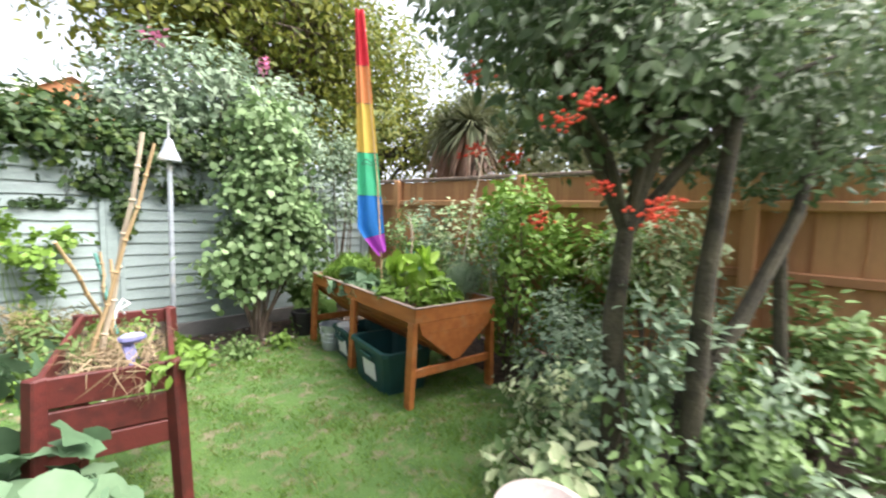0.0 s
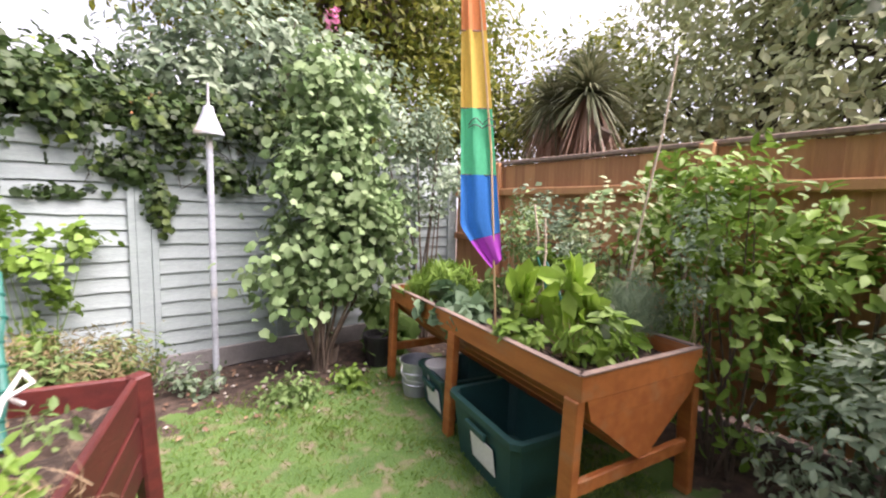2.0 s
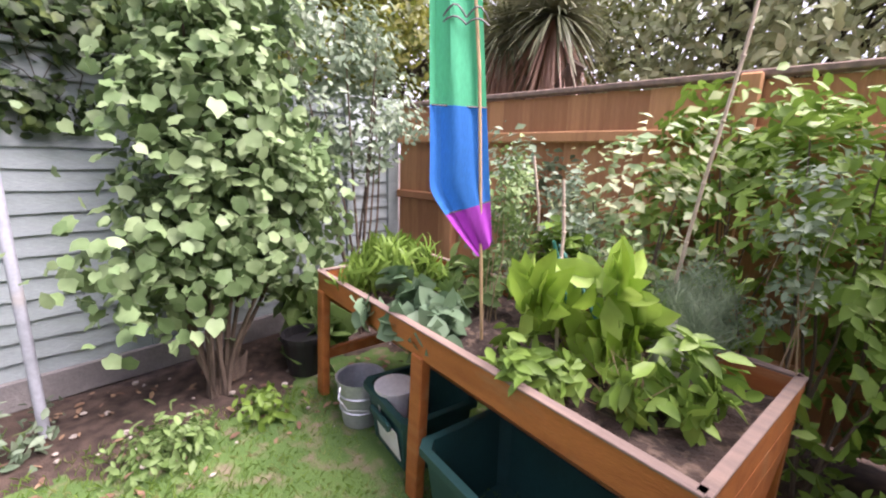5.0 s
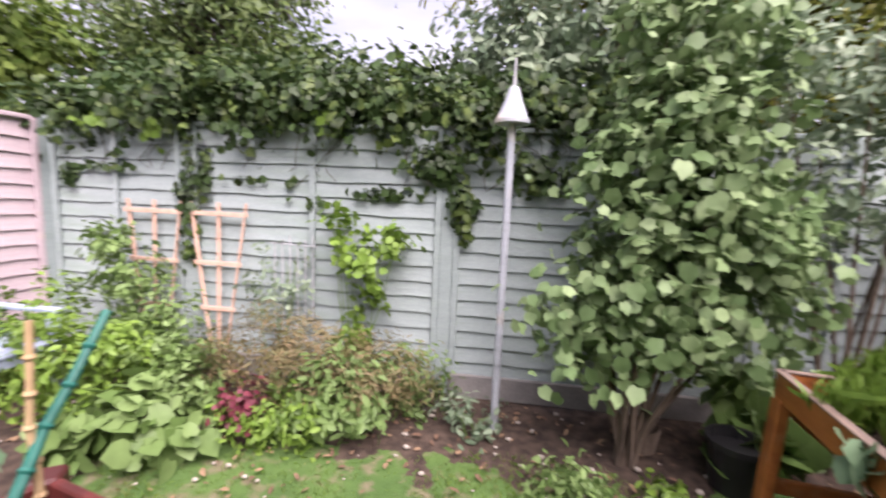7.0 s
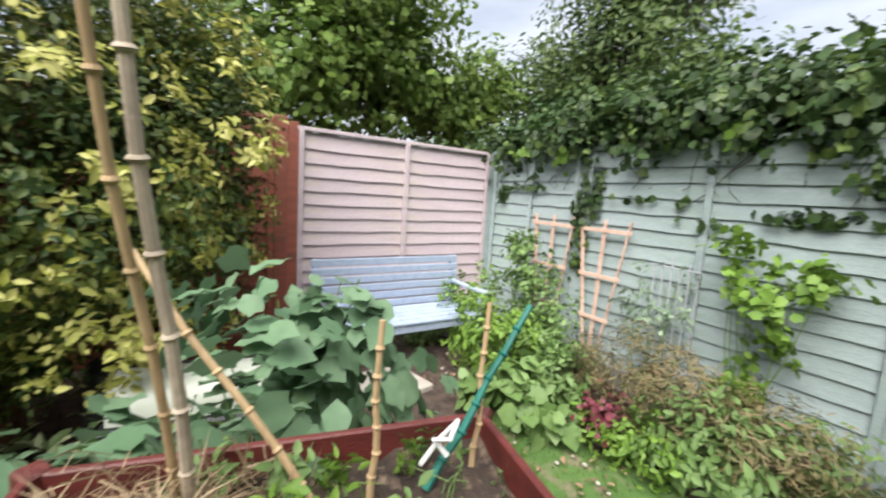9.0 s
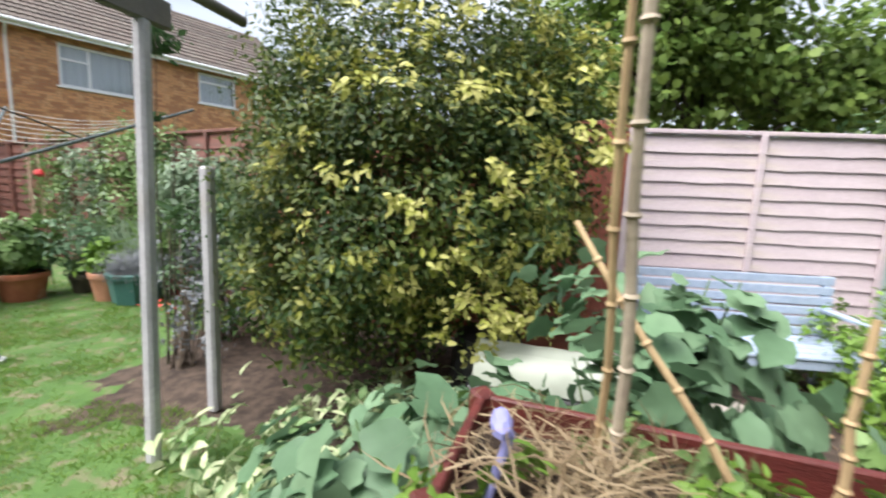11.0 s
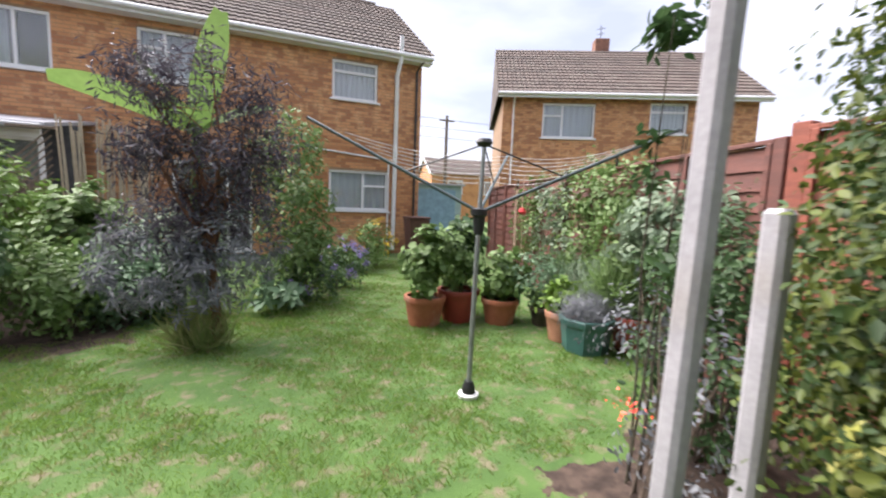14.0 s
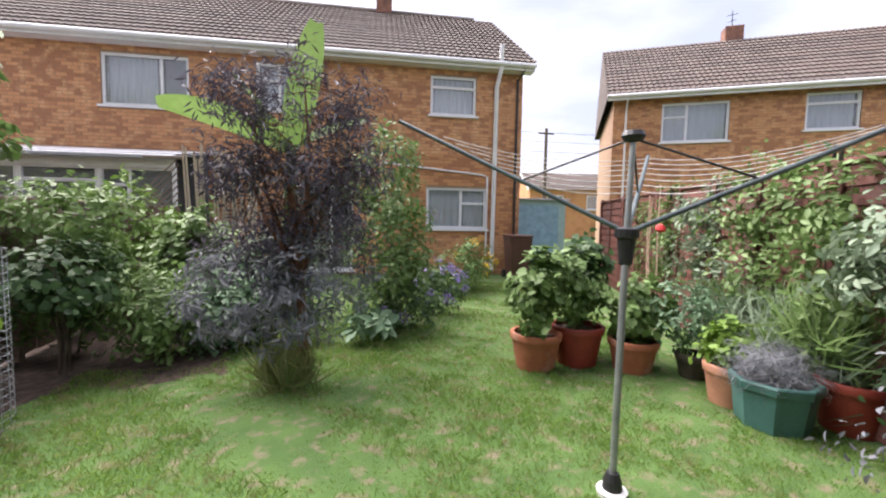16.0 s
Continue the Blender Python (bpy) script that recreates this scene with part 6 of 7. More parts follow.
rf = thing("red_flower", "single red flower on a thin stem before the fence", "flower", (0.0, 7.92, 0))
part("stem", Geo().tube([(0.05, 0, 0), (0.0, 0, 0.7), (0.0, 0, 1.28)], 0.005, 5), L_MID, rf)
part("bloom", Geo().blob((0, 0, 1.3), (0.05, 0.05, 0.04), jit=0.3), mat("red_petal", (0.6, 0.02, 0.02), rough=0.5), rf, smooth=True)
for k, (x, y) in enumerate([(0.2, 8.2), (0.3, 8.5), (0.0, 8.05)]):
    cane((x, y, 0.0), (x - 0.02, y, 1.75 - 0.1 * k), 0.008, TRELLIS, "tall salmon coloured cane among the pots", "tall_cane", "tall canes")
plant("young_tree", "slender young tree with dark round leaves by the posts", "tree", (-1.15, 5.0, 0), [(0.0, 0.0, 1.4, 0.14, 0.14, 0.5), (0.03, 0.0, 2.1, 0.12, 0.12, 0.45)], 170, 0.07, L_DARK, "oval", stems=3, bark=DARKBARK, seed=91, clump=0.03, stemr=0.007, group="shrubs")
plant("twiggy_shrub", "grey twiggy cotoneaster with few red berries near the posts", "shrub", (-1.20, 4.90, 0), [(0.1, 0, 0.45, 0.3, 0.35, 0.4), (0.35, 0.3, 0.7, 0.3, 0.3, 0.4)], 900, 0.035, L_LILAC, "oval", stems=22, bark=BARK, seed=92, clump=0.05, stemr=0.006, group="shrubs", shell=0.1,
      extra=[("berries", [(0.1, 0, 0.4, 0.3, 0.35, 0.3)], 40, 0.012, BERRY, "heart")])

plant("shade_shrub", "dense dark leaved shrub filling the corner behind the short post", "shrub", (-0.62, 5.0, 0), [(0, 0, 0.5, 0.38, 0.5, 0.5), (0.12, 0.1, 1.05, 0.30, 0.42, 0.42)], 3600, 0.05, L_DARK, "oval", stems=10, seed=93, clump=0.05, stemr=0.009, group="shrubs", shell=0.3)

# ---- great variegated shrub ----
SITE = Matrix.Identity(4)
BUSH = [(0, 0, 1.25, 0.82, 1.05, 0.92), (0.0, 0.1, 1.95, 0.62, 0.85, 0.62), (0.1, 0.65, 1.0, 0.6, 0.50, 0.75), (0.15, -0.60, 1.45, 0.52, 0.52, 0.85), (-0.3, 0.3, 0.75, 0.5, 0.6, 0.5), (0.15, 0.75, 1.75, 0.35, 0.35, 0.5), (0.15, -0.65, 2.0, 0.4, 0.42, 0.4)]
tree("variegated_shrub", "huge rounded shrub with yellow edged leaves beside the fence", (-0.70, 3.47, 0), [(0, 0, 0), (0.02, 0.02, 0.3), (0.0, 0, 0.7)], 14, BUSH, 66000, 0.040, L_VARI, "oval", REDBARK, 0.07, 31, 0.055, "shrub", "large shrubs", twigs=60, shell=0.6,
     extra=[("golden_growth", [(-0.35, -0.45, 0.62, 0.35, 0.45, 0.22), (-0.5, 0.5, 0.72, 0.25, 0.3, 0.25), (-0.4, -0.1, 1.3, 0.5, 0.8, 0.7), (0, 0, 2.1, 0.6, 0.75, 0.55), (-0.2, -0.9, 1.5, 0.4, 0.3, 0.6)], 8000, 0.048, L_GOLD, "oval")])
plant("ground_cover", "low variegated ground cover under the shrub", "plant", (-1.55, 3.55, 0), [(0, 0, 0.10, 0.55, 0.75, 0.12), (0.3, -0.4, 0.10, 0.5, 0.5, 0.12)], 1500, 0.085, L_CREAM, "oval", stems=0, seed=33, clump=0.05, group="ground plants")
plant("ground_cover", "comfrey like leaves beside the planter", "plant", (-1.75, 2.9, 0), [(0, 0, 0.16, 0.4, 0.5, 0.18)], 420, 0.13, L_MID, "oval", stems=5, bark=L_MID, seed=34, clump=0.05, group="ground plants")
plant("squash_plant", "broad lobed blue green leaves on tall stems by the dark planter", "plant", (-1.90, 2.45, 0), [(0, 0, 0.62, 0.34, 0.48, 0.36), (0.05, -0.05, 0.92, 0.26, 0.36, 0.20), (0.0, 0.65, 0.28, 0.3, 0.35, 0.2)], 620, 0.105, L_SQUASH, "lobed", stems=16, bark=L_MID, seed=35, clump=0.08, stemr=0.009, group="large leaved plants", shell=0.3, flat=0.35, droop=0.5)
plant("squash_plant", "broad blue green leaves on short stems beside the cloche", "plant", (-2.28, 3.22, 0), [(0, 0, 0.42, 0.26, 0.28, 0.28), (0.2, -0.15, 0.35, 0.25, 0.25, 0.22)], 300, 0.12, L_SQUASH, "lobed", stems=10, bark=L_MID, seed=37, clump=0.08, stemr=0.008, group="large leaved plants", shell=0.3, flat=0.35, droop=0.5)
plant("squash_plant", "broad blue green leaves leaning over the dark planter edge", "plant", (-2.26, 2.62, 0), [(0, 0, 0.70, 0.17, 0.30, 0.13), (0.1, 0.1, 0.45, 0.2, 0.3, 0.2)], 150, 0.11, L_SQUASH, "lobed", stems=7, bark=L_MID, seed=38, clump=0.06, stemr=0.007, group="large leaved plants", shell=0.3, flat=0.35, droop=0.5)
plant("squash_plant", "broad green leaves at the front of the dark planter", "plant", (-2.22, 3.42, 0), [(0, 0, 0.32, 0.26, 0.28, 0.26)], 190, 0.11, L_SQUASH, "lobed", stems=8, bark=L_MID, seed=36, clump=0.06, stemr=0.007, group="large leaved plants", shell=0.3, flat=0.35)

# ---- bed along the mint fence ----
SOUTHBED = [
    (-0.95, 0.32, "climbing plant wound round the fan trellis", [(0, 0, 0.55, 0.28, 0.16, 0.5), (0.15, 0, 0.9, 0.15, 0.1, 0.3)], 1100, 0.06, L_MID, "oval", 101),
    (-1.05, 0.72, "bushy green nettle like clump in the bed", [(0, 0, 0.28, 0.38, 0.32, 0.3)], 1500, 0.055, L_BRIGHT, "oval", 102),
    (-0.5, 0.55, "feathery yellow green clump in the bed corner", [(0, 0, 0.35, 0.35, 0.3, 0.38)], 1300, 0.05, L_BRIGHT, "diamond", 103),
    (-1.55, 0.95, "broad strawberry like leaves at the lawn edge", [(0, 0, 0.14, 0.38, 0.30, 0.15)], 260, 0.11, L_MID, "heart", 104),
    (-1.98, 0.74, "crimson leaved heuchera at the lawn edge", [(0, 0, 0.14, 0.17, 0.15, 0.14)], 330, 0.038, L_RED, "lobed", 105),
    (-2.15, 0.44, "bronze cut leaved acer spreading low in the bed", [(0, 0.02, 0.36, 0.52, 0.30, 0.26), (-0.55, 0.05, 0.30, 0.32, 0.24, 0.20)], 5600, 0.048, L_BROWN, "thin", 106),
    (-1.55, 0.38, "dry bronze stalks under the trellis", [(0, 0, 0.22, 0.22, 0.2, 0.2)], 700, 0.05, L_BROWN, "thin", 107),
    (-2.50, 0.18, "lime green climber on the mint fence", [(0, 0.02, 0.70, 0.16, 0.10, 0.52), (0.14, 0, 1.12, 0.10, 0.08, 0.2), (-0.2, 0, 1.02, 0.10, 0.08, 0.2)], 620, 0.052, L_BRIGHT, "lobed", 108),
    (-2.55, 0.60, "mid green leafy clump at the fence foot", [(0, 0, 0.22, 0.34, 0.26, 0.25)], 1100, 0.06, L_MID, "oval", 109),
    (-2.25, 0.78, "low green leafy weeds at the lawn edge", [(0, 0, 0.12, 0.34, 0.16, 0.14)], 700, 0.05, L_BRIGHT, "oval", 119),
    (-1.62, 0.72, "mixed green and bronze stems among the bed plants", [(0, 0, 0.22, 0.26, 0.22, 0.24)], 900, 0.05, L_MID, "oval", 125),
    (-1.95, 0.16, "thin grey green twiggy plant by the wire support", [(0, 0, 0.75, 0.26, 0.1, 0.3)], 260, 0.045, L_GREY, "oval", 110),
    (-2.85, 0.30, "leafy weeds along the fence foot", [(0, 0, 0.22, 0.28, 0.16, 0.2)], 700, 0.045, L_MID, "oval", 116),
    (-0.25, 0.85, "low leafy weeds by the bench", [(0, 0, 0.15, 0.25, 0.3, 0.16)], 600, 0.05, L_MID, "oval", 117),
    (-1.35, 0.42, "feathery dry and green stems under the trellis", [(0, 0, 0.38, 0.22, 0.18, 0.3)], 800, 0.05, L_MID, "diamond", 118),
    (-3.28, 0.48, "small variegated plant at the lamp's foot", [(0, 0, 0.09, 0.22, 0.18, 0.1)], 220, 0.05, L_GREY, "oval", 111),
    (-2.9, 0.30, "sparse green leaves on bare soil", [(0, 0, 0.12, 0.2, 0.16, 0.12)], 160, 0.045, L_MID, "oval", 112),
    (-3.75, 0.95, "low mint like weeds on bare soil", [(0, 0, 0.07, 0.24, 0.18, 0.08)], 320, 0.045, L_MID, "oval", 113),
    (-4.15, 0.95, "low bright weeds near the planter", [(0, 0, 0.08, 0.16, 0.14, 0.09)], 180, 0.06, L_BRIGHT, "oval", 114),
    (-4.72, 0.62, "large leaved rhubarb like plant behind the planter", [(0, 0, 0.38, 0.30, 0.22, 0.28)], 90, 0.20, L_MID, "heart", 115),
]
for x, y, lab, bl, n, s, m, sh, sd in SOUTHBED:
    plant("bed_plant", lab, "plant", (x, y, 0), bl, n, s, m, sh, stems=8, bark=L_MID if m is not L_BROWN else DARKBARK, seed=sd, clump=0.04, group="bed plants", stemr=0.005, shell=0.25)
plant("viburnum", "tall multi stemmed shrub with maple like leaves against the mint fence", "shrub", (-4.08, 0.58, 0), [(-0.1, 0, 1.05, 0.42, 0.36, 0.5), (-0.15, 0, 1.6, 0.46, 0.36, 0.42), (0.22, 0.05, 0.75, 0.26, 0.26, 0.3), (-0.42, 0.05, 0.95, 0.35, 0.3, 0.42), (-0.1, 0, 2.1, 0.4, 0.3, 0.35)], 5600, 0.068, L_VIB, "lobed", stems=15, bark=BARK, seed=120, clump=0.085, stemr=0.014, group="shrubs", shell=0.25, flat=0.7, droop=0.6)
plant("grey_shrub", "small leaved grey green shrub in the fence corner", "shrub", (-5.15, 0.45, 0), [(0, 0, 1.55, 0.55, 0.35, 0.35), (0.2, 0, 2.0, 0.5, 0.35, 0.3)], 2600, 0.055, L_GREY, "oval", stems=9, seed=121, clump=0.06, stemr=0.012, group="shrubs")
plant("buddleia", "tall buddleia with few pink flower spikes above the fence", "shrub", (-3.9, -0.5, 0), [(0, 0, 2.6, 0.9, 0.6, 0.6), (0.4, 0, 2.3, 0.6, 0.5, 0.4), (-0.8, 0, 2.5, 0.7, 0.5, 0.5)], 5200, 0.09, L_GREY, "oval", stems=12, seed=122, clump=0.08, stemr=0.018, group="shrubs", shell=0.35,
      extra=[("flower_spikes", [(0, 0.2, 2.8, 0.9, 0.5, 0.4)], 60, 0.07, L_PINKF, "diamond")])
wick = thing("wicker_basket", "small brown wicker basket at the shrub's foot", "basket", (-4.2, 0.42, 0.0))
for z in range(7):
    part("cane_ring", Geo().lathe([(0.085 + 0.003 * z, 0.02 * z), (0.095 + 0.003 * z, 0.02 * z + 0.008), (0.085 + 0.003 * z, 0.02 * z + 0.016)], n=16), BARK, wick)
solo("black_pot", Geo().lathe([(0.0, 0.0), (0.10, 0.0), (0.13, 0.22), (0.14, 0.22), (0.14, 0.25), (0.12, 0.25), (0.11, 0.2), (0.0, 0.2)], n=18), BLACKPLASTIC, "black plastic nursery pot behind the planter leg", "pot", (-4.56, 0.68, 0))

# ---- ivy over the mint fence ----
def ivy():
    root = thing("ivy", "thick dark ivy hanging over the top of the mint fence", "climber", (0, 0, 0))
    bl = [(-0.35, -0.12, 1.86, 0.38, 0.25, 0.14), (-0.9, -0.1, 1.90, 0.45, 0.28, 0.20), (-1.5, -0.1, 1.93, 0.5, 0.28, 0.22), (-2.1, -0.1, 1.95, 0.5, 0.28, 0.22), (-2.7, -0.12, 1.90, 0.5, 0.28, 0.20), (-3.2, -0.12, 1.84, 0.45, 0.26, 0.2), (-3.7, -0.15, 1.88, 0.5, 0.26, 0.22), (-4.3, -0.2, 1.95, 0.5, 0.26, 0.25), (0.15, -0.2, 1.82, 0.3, 0.3, 0.14),
          (-2.2, -0.5, 2.1, 0.9, 0.3, 0.25), (-1.0, -0.5, 2.1, 0.9, 0.3, 0.25)]
    p, d = cloud(bl, 16000, 7, 0.09, 0.5)
    part("foliage", leafmesh("foliage", p, d, 0.062, L_IVY, "lobed", 7, droop=0.8), L_IVY, root)
    hang = [(-1.18, 0.06, 1.25, 0.09, 0.04, 0.55), (-1.30, 0.05, 1.45, 0.05, 0.03, 0.25), (-0.2, 0.05, 1.40, 0.07, 0.03, 0.10), (-0.55, 0.05, 1.47, 0.25, 0.02, 0.02), (-2.95, 0.08, 1.55, 0.22, 0.05, 0.14), (-3.12, 0.08, 1.28, 0.10, 0.05, 0.22), (-2.6, 0.05, 1.36, 0.3, 0.03, 0.03), (-3.6, 0.08, 1.5, 0.25, 0.05, 0.15), (-1.95, 0.05, 1.40, 0.06, 0.02, 0.02), (-1.6, 0.05, 1.42, 0.2, 0.02, 0.015), (-2.15, 0.05, 1.28, 0.2, 0.02, 0.015)]
    p, d = cloud(hang, 850, 8, 0.0, 0.1)
    part("trailing_growth", leafmesh("trailing_growth", p, d + np.array([0, 1.0, -0.3]), 0.05, L_IVY, "lobed", 8, droop=1.2), L_IVY, root)
    part("new_growth", leafmesh("new_growth", *cloud(bl, 500, 9, 0.05, 0.9), 0.06, L_BRIGHT, "lobed", 9, droop=0.8), L_LIME, root, kind="stuff")
    g, rng = Geo(), random.Random(3)
    for i in range(26):
        x = -rng.uniform(0.1, 4.4)
        pts = [Vector((x, 0.04, 1.85))]
        for k in range(5):
            pts.append(pts[-1] + Vector((rng.uniform(-0.12, 0.12), 0.0, -rng.uniform(0.02, 0.14))))
        g.tube(pts, 0.003, 4)
    part("vine_growth", g, DARKBARK, root, kind="stuff")


ivy()

# ---- west side shrubs by the board fence ----
WEST = [
    (-5.6, 1.6, "tall pale flowering weeds along the board fence", [(0, 0, 0.9, 0.3, 0.5, 0.6)], 1100, 0.06, L_GREY, "diamond", 140),
    (-5.6, 2.6, "leafy rose bush before the board fence", [(0, 0, 0.95, 0.35, 0.5, 0.6), (0, 0, 1.45, 0.3, 0.4, 0.3)], 1500, 0.07, L_BRIGHT, "oval", 141),
    (-5.65, 3.4, "dark green shrub before the board fence", [(0, 0, 0.85, 0.4, 0.5, 0.6)], 1700, 0.085, L_BRIGHT, "oval", 142),
    (-5.45, 3.9, "pale green climber among the shrubs", [(0, 0, 1.1, 0.35, 0.4, 0.5)], 1200, 0.06, L_CREAM, "oval", 143),
    (-5.0, 3.55, "small leaved grey green shrub past the trough", [(0, 0, 0.42, 0.35, 0.35, 0.42)], 2200, 0.045, L_GREY, "oval", 144),
    (-4.6, 3.75, "variegated euonymus beside the path", [(0, 0, 0.25, 0.4, 0.35, 0.27)], 1500, 0.055, L_CREAM, "oval", 145),
    (-4.1, 3.85, "cream edged hosta like leaves by the path", [(0, 0, 0.14, 0.34, 0.28, 0.17)], 520, 0.085, L_CREAM, "oval", 146),
    (-5.2, 2.95, "tangled bright green climber stems behind the trough", [(0, 0, 0.75, 0.25, 0.45, 0.6), (0, 0, 1.25, 0.2, 0.35, 0.35)], 1300, 0.065, L_BRIGHT, "oval", 152),
    (-5.15, 2.3, "tall pale seeding stems behind the trough", [(0, 0, 0.9, 0.2, 0.4, 0.65)], 900, 0.055, L_CREAM, "diamond", 153),
    (-4.55, 4.4, "dense mixed shrub under the cotoneaster", [(0, 0, 0.34, 0.5, 0.45, 0.36)], 2400, 0.06, L_MID, "oval", 147),
    (-4.05, 4.95, "leafy undergrowth beneath the berry tree", [(0, 0, 0.22, 0.45, 0.4, 0.24)], 1400, 0.075, L_GREY, "oval", 148),
    (-4.2, 4.15, "dark ivy leaves climbing round the tree trunks", [(0, 0, 0.55, 0.2, 0.25, 0.5), (-0.35, 0.3, 0.6, 0.35, 0.3, 0.45)], 1500, 0.055, L_GREY, "oval", 151),
    (-5.35, 4.8, "green shrub at the board fence", [(0, 0, 0.45, 0.45, 0.5, 0.45)], 1500, 0.07, L_MID, "oval", 149),
    (-5.55, 5.8, "green shrub at the board fence", [(0, 0, 0.5, 0.4, 0.5, 0.5)], 1500, 0.07, L_MID, "oval", 150),
]
for x, y, lab, bl, n, s, m, sh, sd in WEST:
    plant("side_shrub", lab, "shrub", (x, y, 0), bl, n, s, m, sh, stems=9, seed=sd, clump=0.05, group="side shrubs", stemr=0.008, shell=0.35)

# ---- berry tree ----
root = tree("cotoneaster_tree", "leaning cotoneaster tree with grey green leaves and orange red berries", (-4.2, 4.12, 0), [(0, 0, 0), (0.0, 0.0, 0.5), (0.03, -0.02, 0.9), (0.0, 0.0, 1.3), (-0.05, 0.1, 1.7)], 12,
     [(0.2, -0.1, 2.0, 0.62, 0.42, 0.40), (-0.1, 0.15, 1.95, 0.5, 0.35, 0.38), (-0.7, 0.35, 2.0, 0.55, 0.5, 0.5), (-1.2, 0.55, 2.1, 0.6, 0.55, 0.6), (-0.4, -0.4, 2.35, 0.8, 0.6, 0.45), (0.45, -0.25, 2.3, 0.5, 0.5, 0.35)],
     12500, 0.062, leafmat("cotoneaster_leaf", (0.060, 0.10, 0.040), (0.135, 0.19, 0.10), (0.22, 0.27, 0.18), trans=0.35), "oval", DARKBARK, 0.062, 41, 0.06, "tree", "trees", twigs=60, shell=0.3)
g = Geo()
g.tube([(-0.1, 0.25, 0), (-0.08, 0.3, 0.6), (-0.1, 0.3, 1.1), (-0.2, 0.35, 1.9)], [0.05, 0.045, 0.04, 0.03], 10)
g.tube([(0.1, 0.15, 0), (-0.1, 0.22, 0.5), (-0.4, 0.4, 0.9), (-0.7, 0.55, 1.4), (-0.9, 0.6, 1.9)], [0.045, 0.04, 0.035, 0.03, 0.02], 9)
g.tube([(-0.7, 0.5, 0), (-0.7, 0.55, 0.6), (-0.75, 0.5, 1.2), (-0.8, 0.6, 1.7)], [0.04, 0.035, 0.03, 0.02], 8)
part("side_trunk", g, DARKBARK, root, smooth=True)
rngb = random.Random(12)
berry_mesh = Geo().blob((0, 0, 0), (0.006, 0.006, 0.006), 6, 4).mesh("berry", BERRY)
for k, (x, y, z) in enumerate([(-3.37, 4.28, 1.66), (-3.52, 4.13, 1.66), (-3.72, 4.18, 1.46), (-3.57, 4.43, 1.4), (-3.64, 4.0, 1.34), (-3.52, 3.78, 1.59), (-3.72, 3.83, 1.59), (-3.47, 3.83, 1.84), (-3.62, 4.38, 1.37)]):
    root = thing("berry_cluster", "cluster of orange red berries hanging in the leaves", "berries", (x, y, z), "berry clusters")
    for i in range(26):
        ob = part("berry", berry_mesh, BERRY, root)
        ob.location = (rngb.gauss(0, 0.026), rngb.gauss(0, 0.026), rngb.gauss(0, 0.016))
b = thing("bird_bath", "round pale stone bowl with brown dry leaves inside", "bird bath", (-3.60, 4.10, 0))
part("bowl", Geo().lathe([(0.0, 0.0), (0.11, 0.0), (0.08, 0.12), (0.09, 0.2), (0.17, 0.27), (0.18, 0.30), (0.15, 0.30), (0.10, 0.25), (0.0, 0.24)], n=26), mat("pale_stone", (0.50, 0.42, 0.40), (0.38, 0.32, 0.30), rough=0.9), b, smooth=True)
p, d = cloud([(0, 0, 0.255, 0.09, 0.09, 0.02)], 60, 5)
part("dry_leaves", leafmesh("dry_leaves", p, d, 0.05, LEAFLITTER, "oval", 5), LEAFLITTER, b)

# ---- trees beyond the fences ----
tree("ash_tree", "large yellow green tree with dark spreading limbs behind the fence", (-6.4, -3.0, 0), [(0, 0, 0), (0.1, 0, 1.5), (0.0, 0.1, 2.8), (0.2, 0, 3.6)], 16,
     [(0.5, 0, 5.2, 2.6, 1.8, 1.5), (2.0, 0.3, 4.3, 1.6, 1.2, 1.0), (-1.6, 0, 4.6, 1.8, 1.4, 1.2), (-0.2, 0, 3.6, 1.6, 1.0, 0.8), (1.2, 0, 6.4, 2.0, 1.6, 1.1)], 26000, 0.13, L_TREE, "oval", BARK, 0.24, 51, 0.22, twigs=120, shell=0.2)
tree("leafy_tree", "tall dark green tree behind the mint fence", (2.6, -5.5, 0), [(0, 0, 0), (0.1, 0, 2.0), (0.0, 0.2, 3.4)], 14,
     [(0, 0, 4.6, 2.3, 1.6, 1.9), (-1.6, 0.4, 3.4, 1.4, 1.0, 1.1), (1.8, 0, 4.0, 1.8, 1.4, 1.5), (-0.5, 0, 6.2, 1.8, 1.4, 1.2)], 17000, 0.15, L_TREE2, "oval", DARKBARK, 0.2, 52, 0.2, twigs=110, shell=0.2)
tree("leafy_tree", "spreading green tree behind the pink fence", (5.6, -1.2, 0), [(0, 0, 0), (0.1, 0, 1.6), (0.0, 0.2, 2.6)], 10,
     [(0, 0, 3.9, 1.6, 1.9, 1.4), (-0.6, 2.2, 3.5, 1.4, 1.9, 1.3), (0, -2.4, 3.6, 1.4, 1.6, 1.4), (-0.3, 1.0, 5.4, 1.6, 2.4, 1.2)], 17000, 0.15, L_TREE3, "lobed", DARKBARK, 0.14, 53, 0.18, twigs=70, shell=0.2)
plant("hedge", "dark hedge top beyond the fence corner", "hedge", (1.6, -1.6, 0), [(0, 0, 1.8, 1.2, 0.6, 0.5), (1.6, 1.0, 1.7, 0.9, 0.9, 0.45), (-1.2, 0.2, 2.0, 1.0, 0.5, 0.5)], 7000, 0.09, L_DARK, "oval", stems=10, seed=54, clump=0.1, stemr=0.02, group="shrubs")
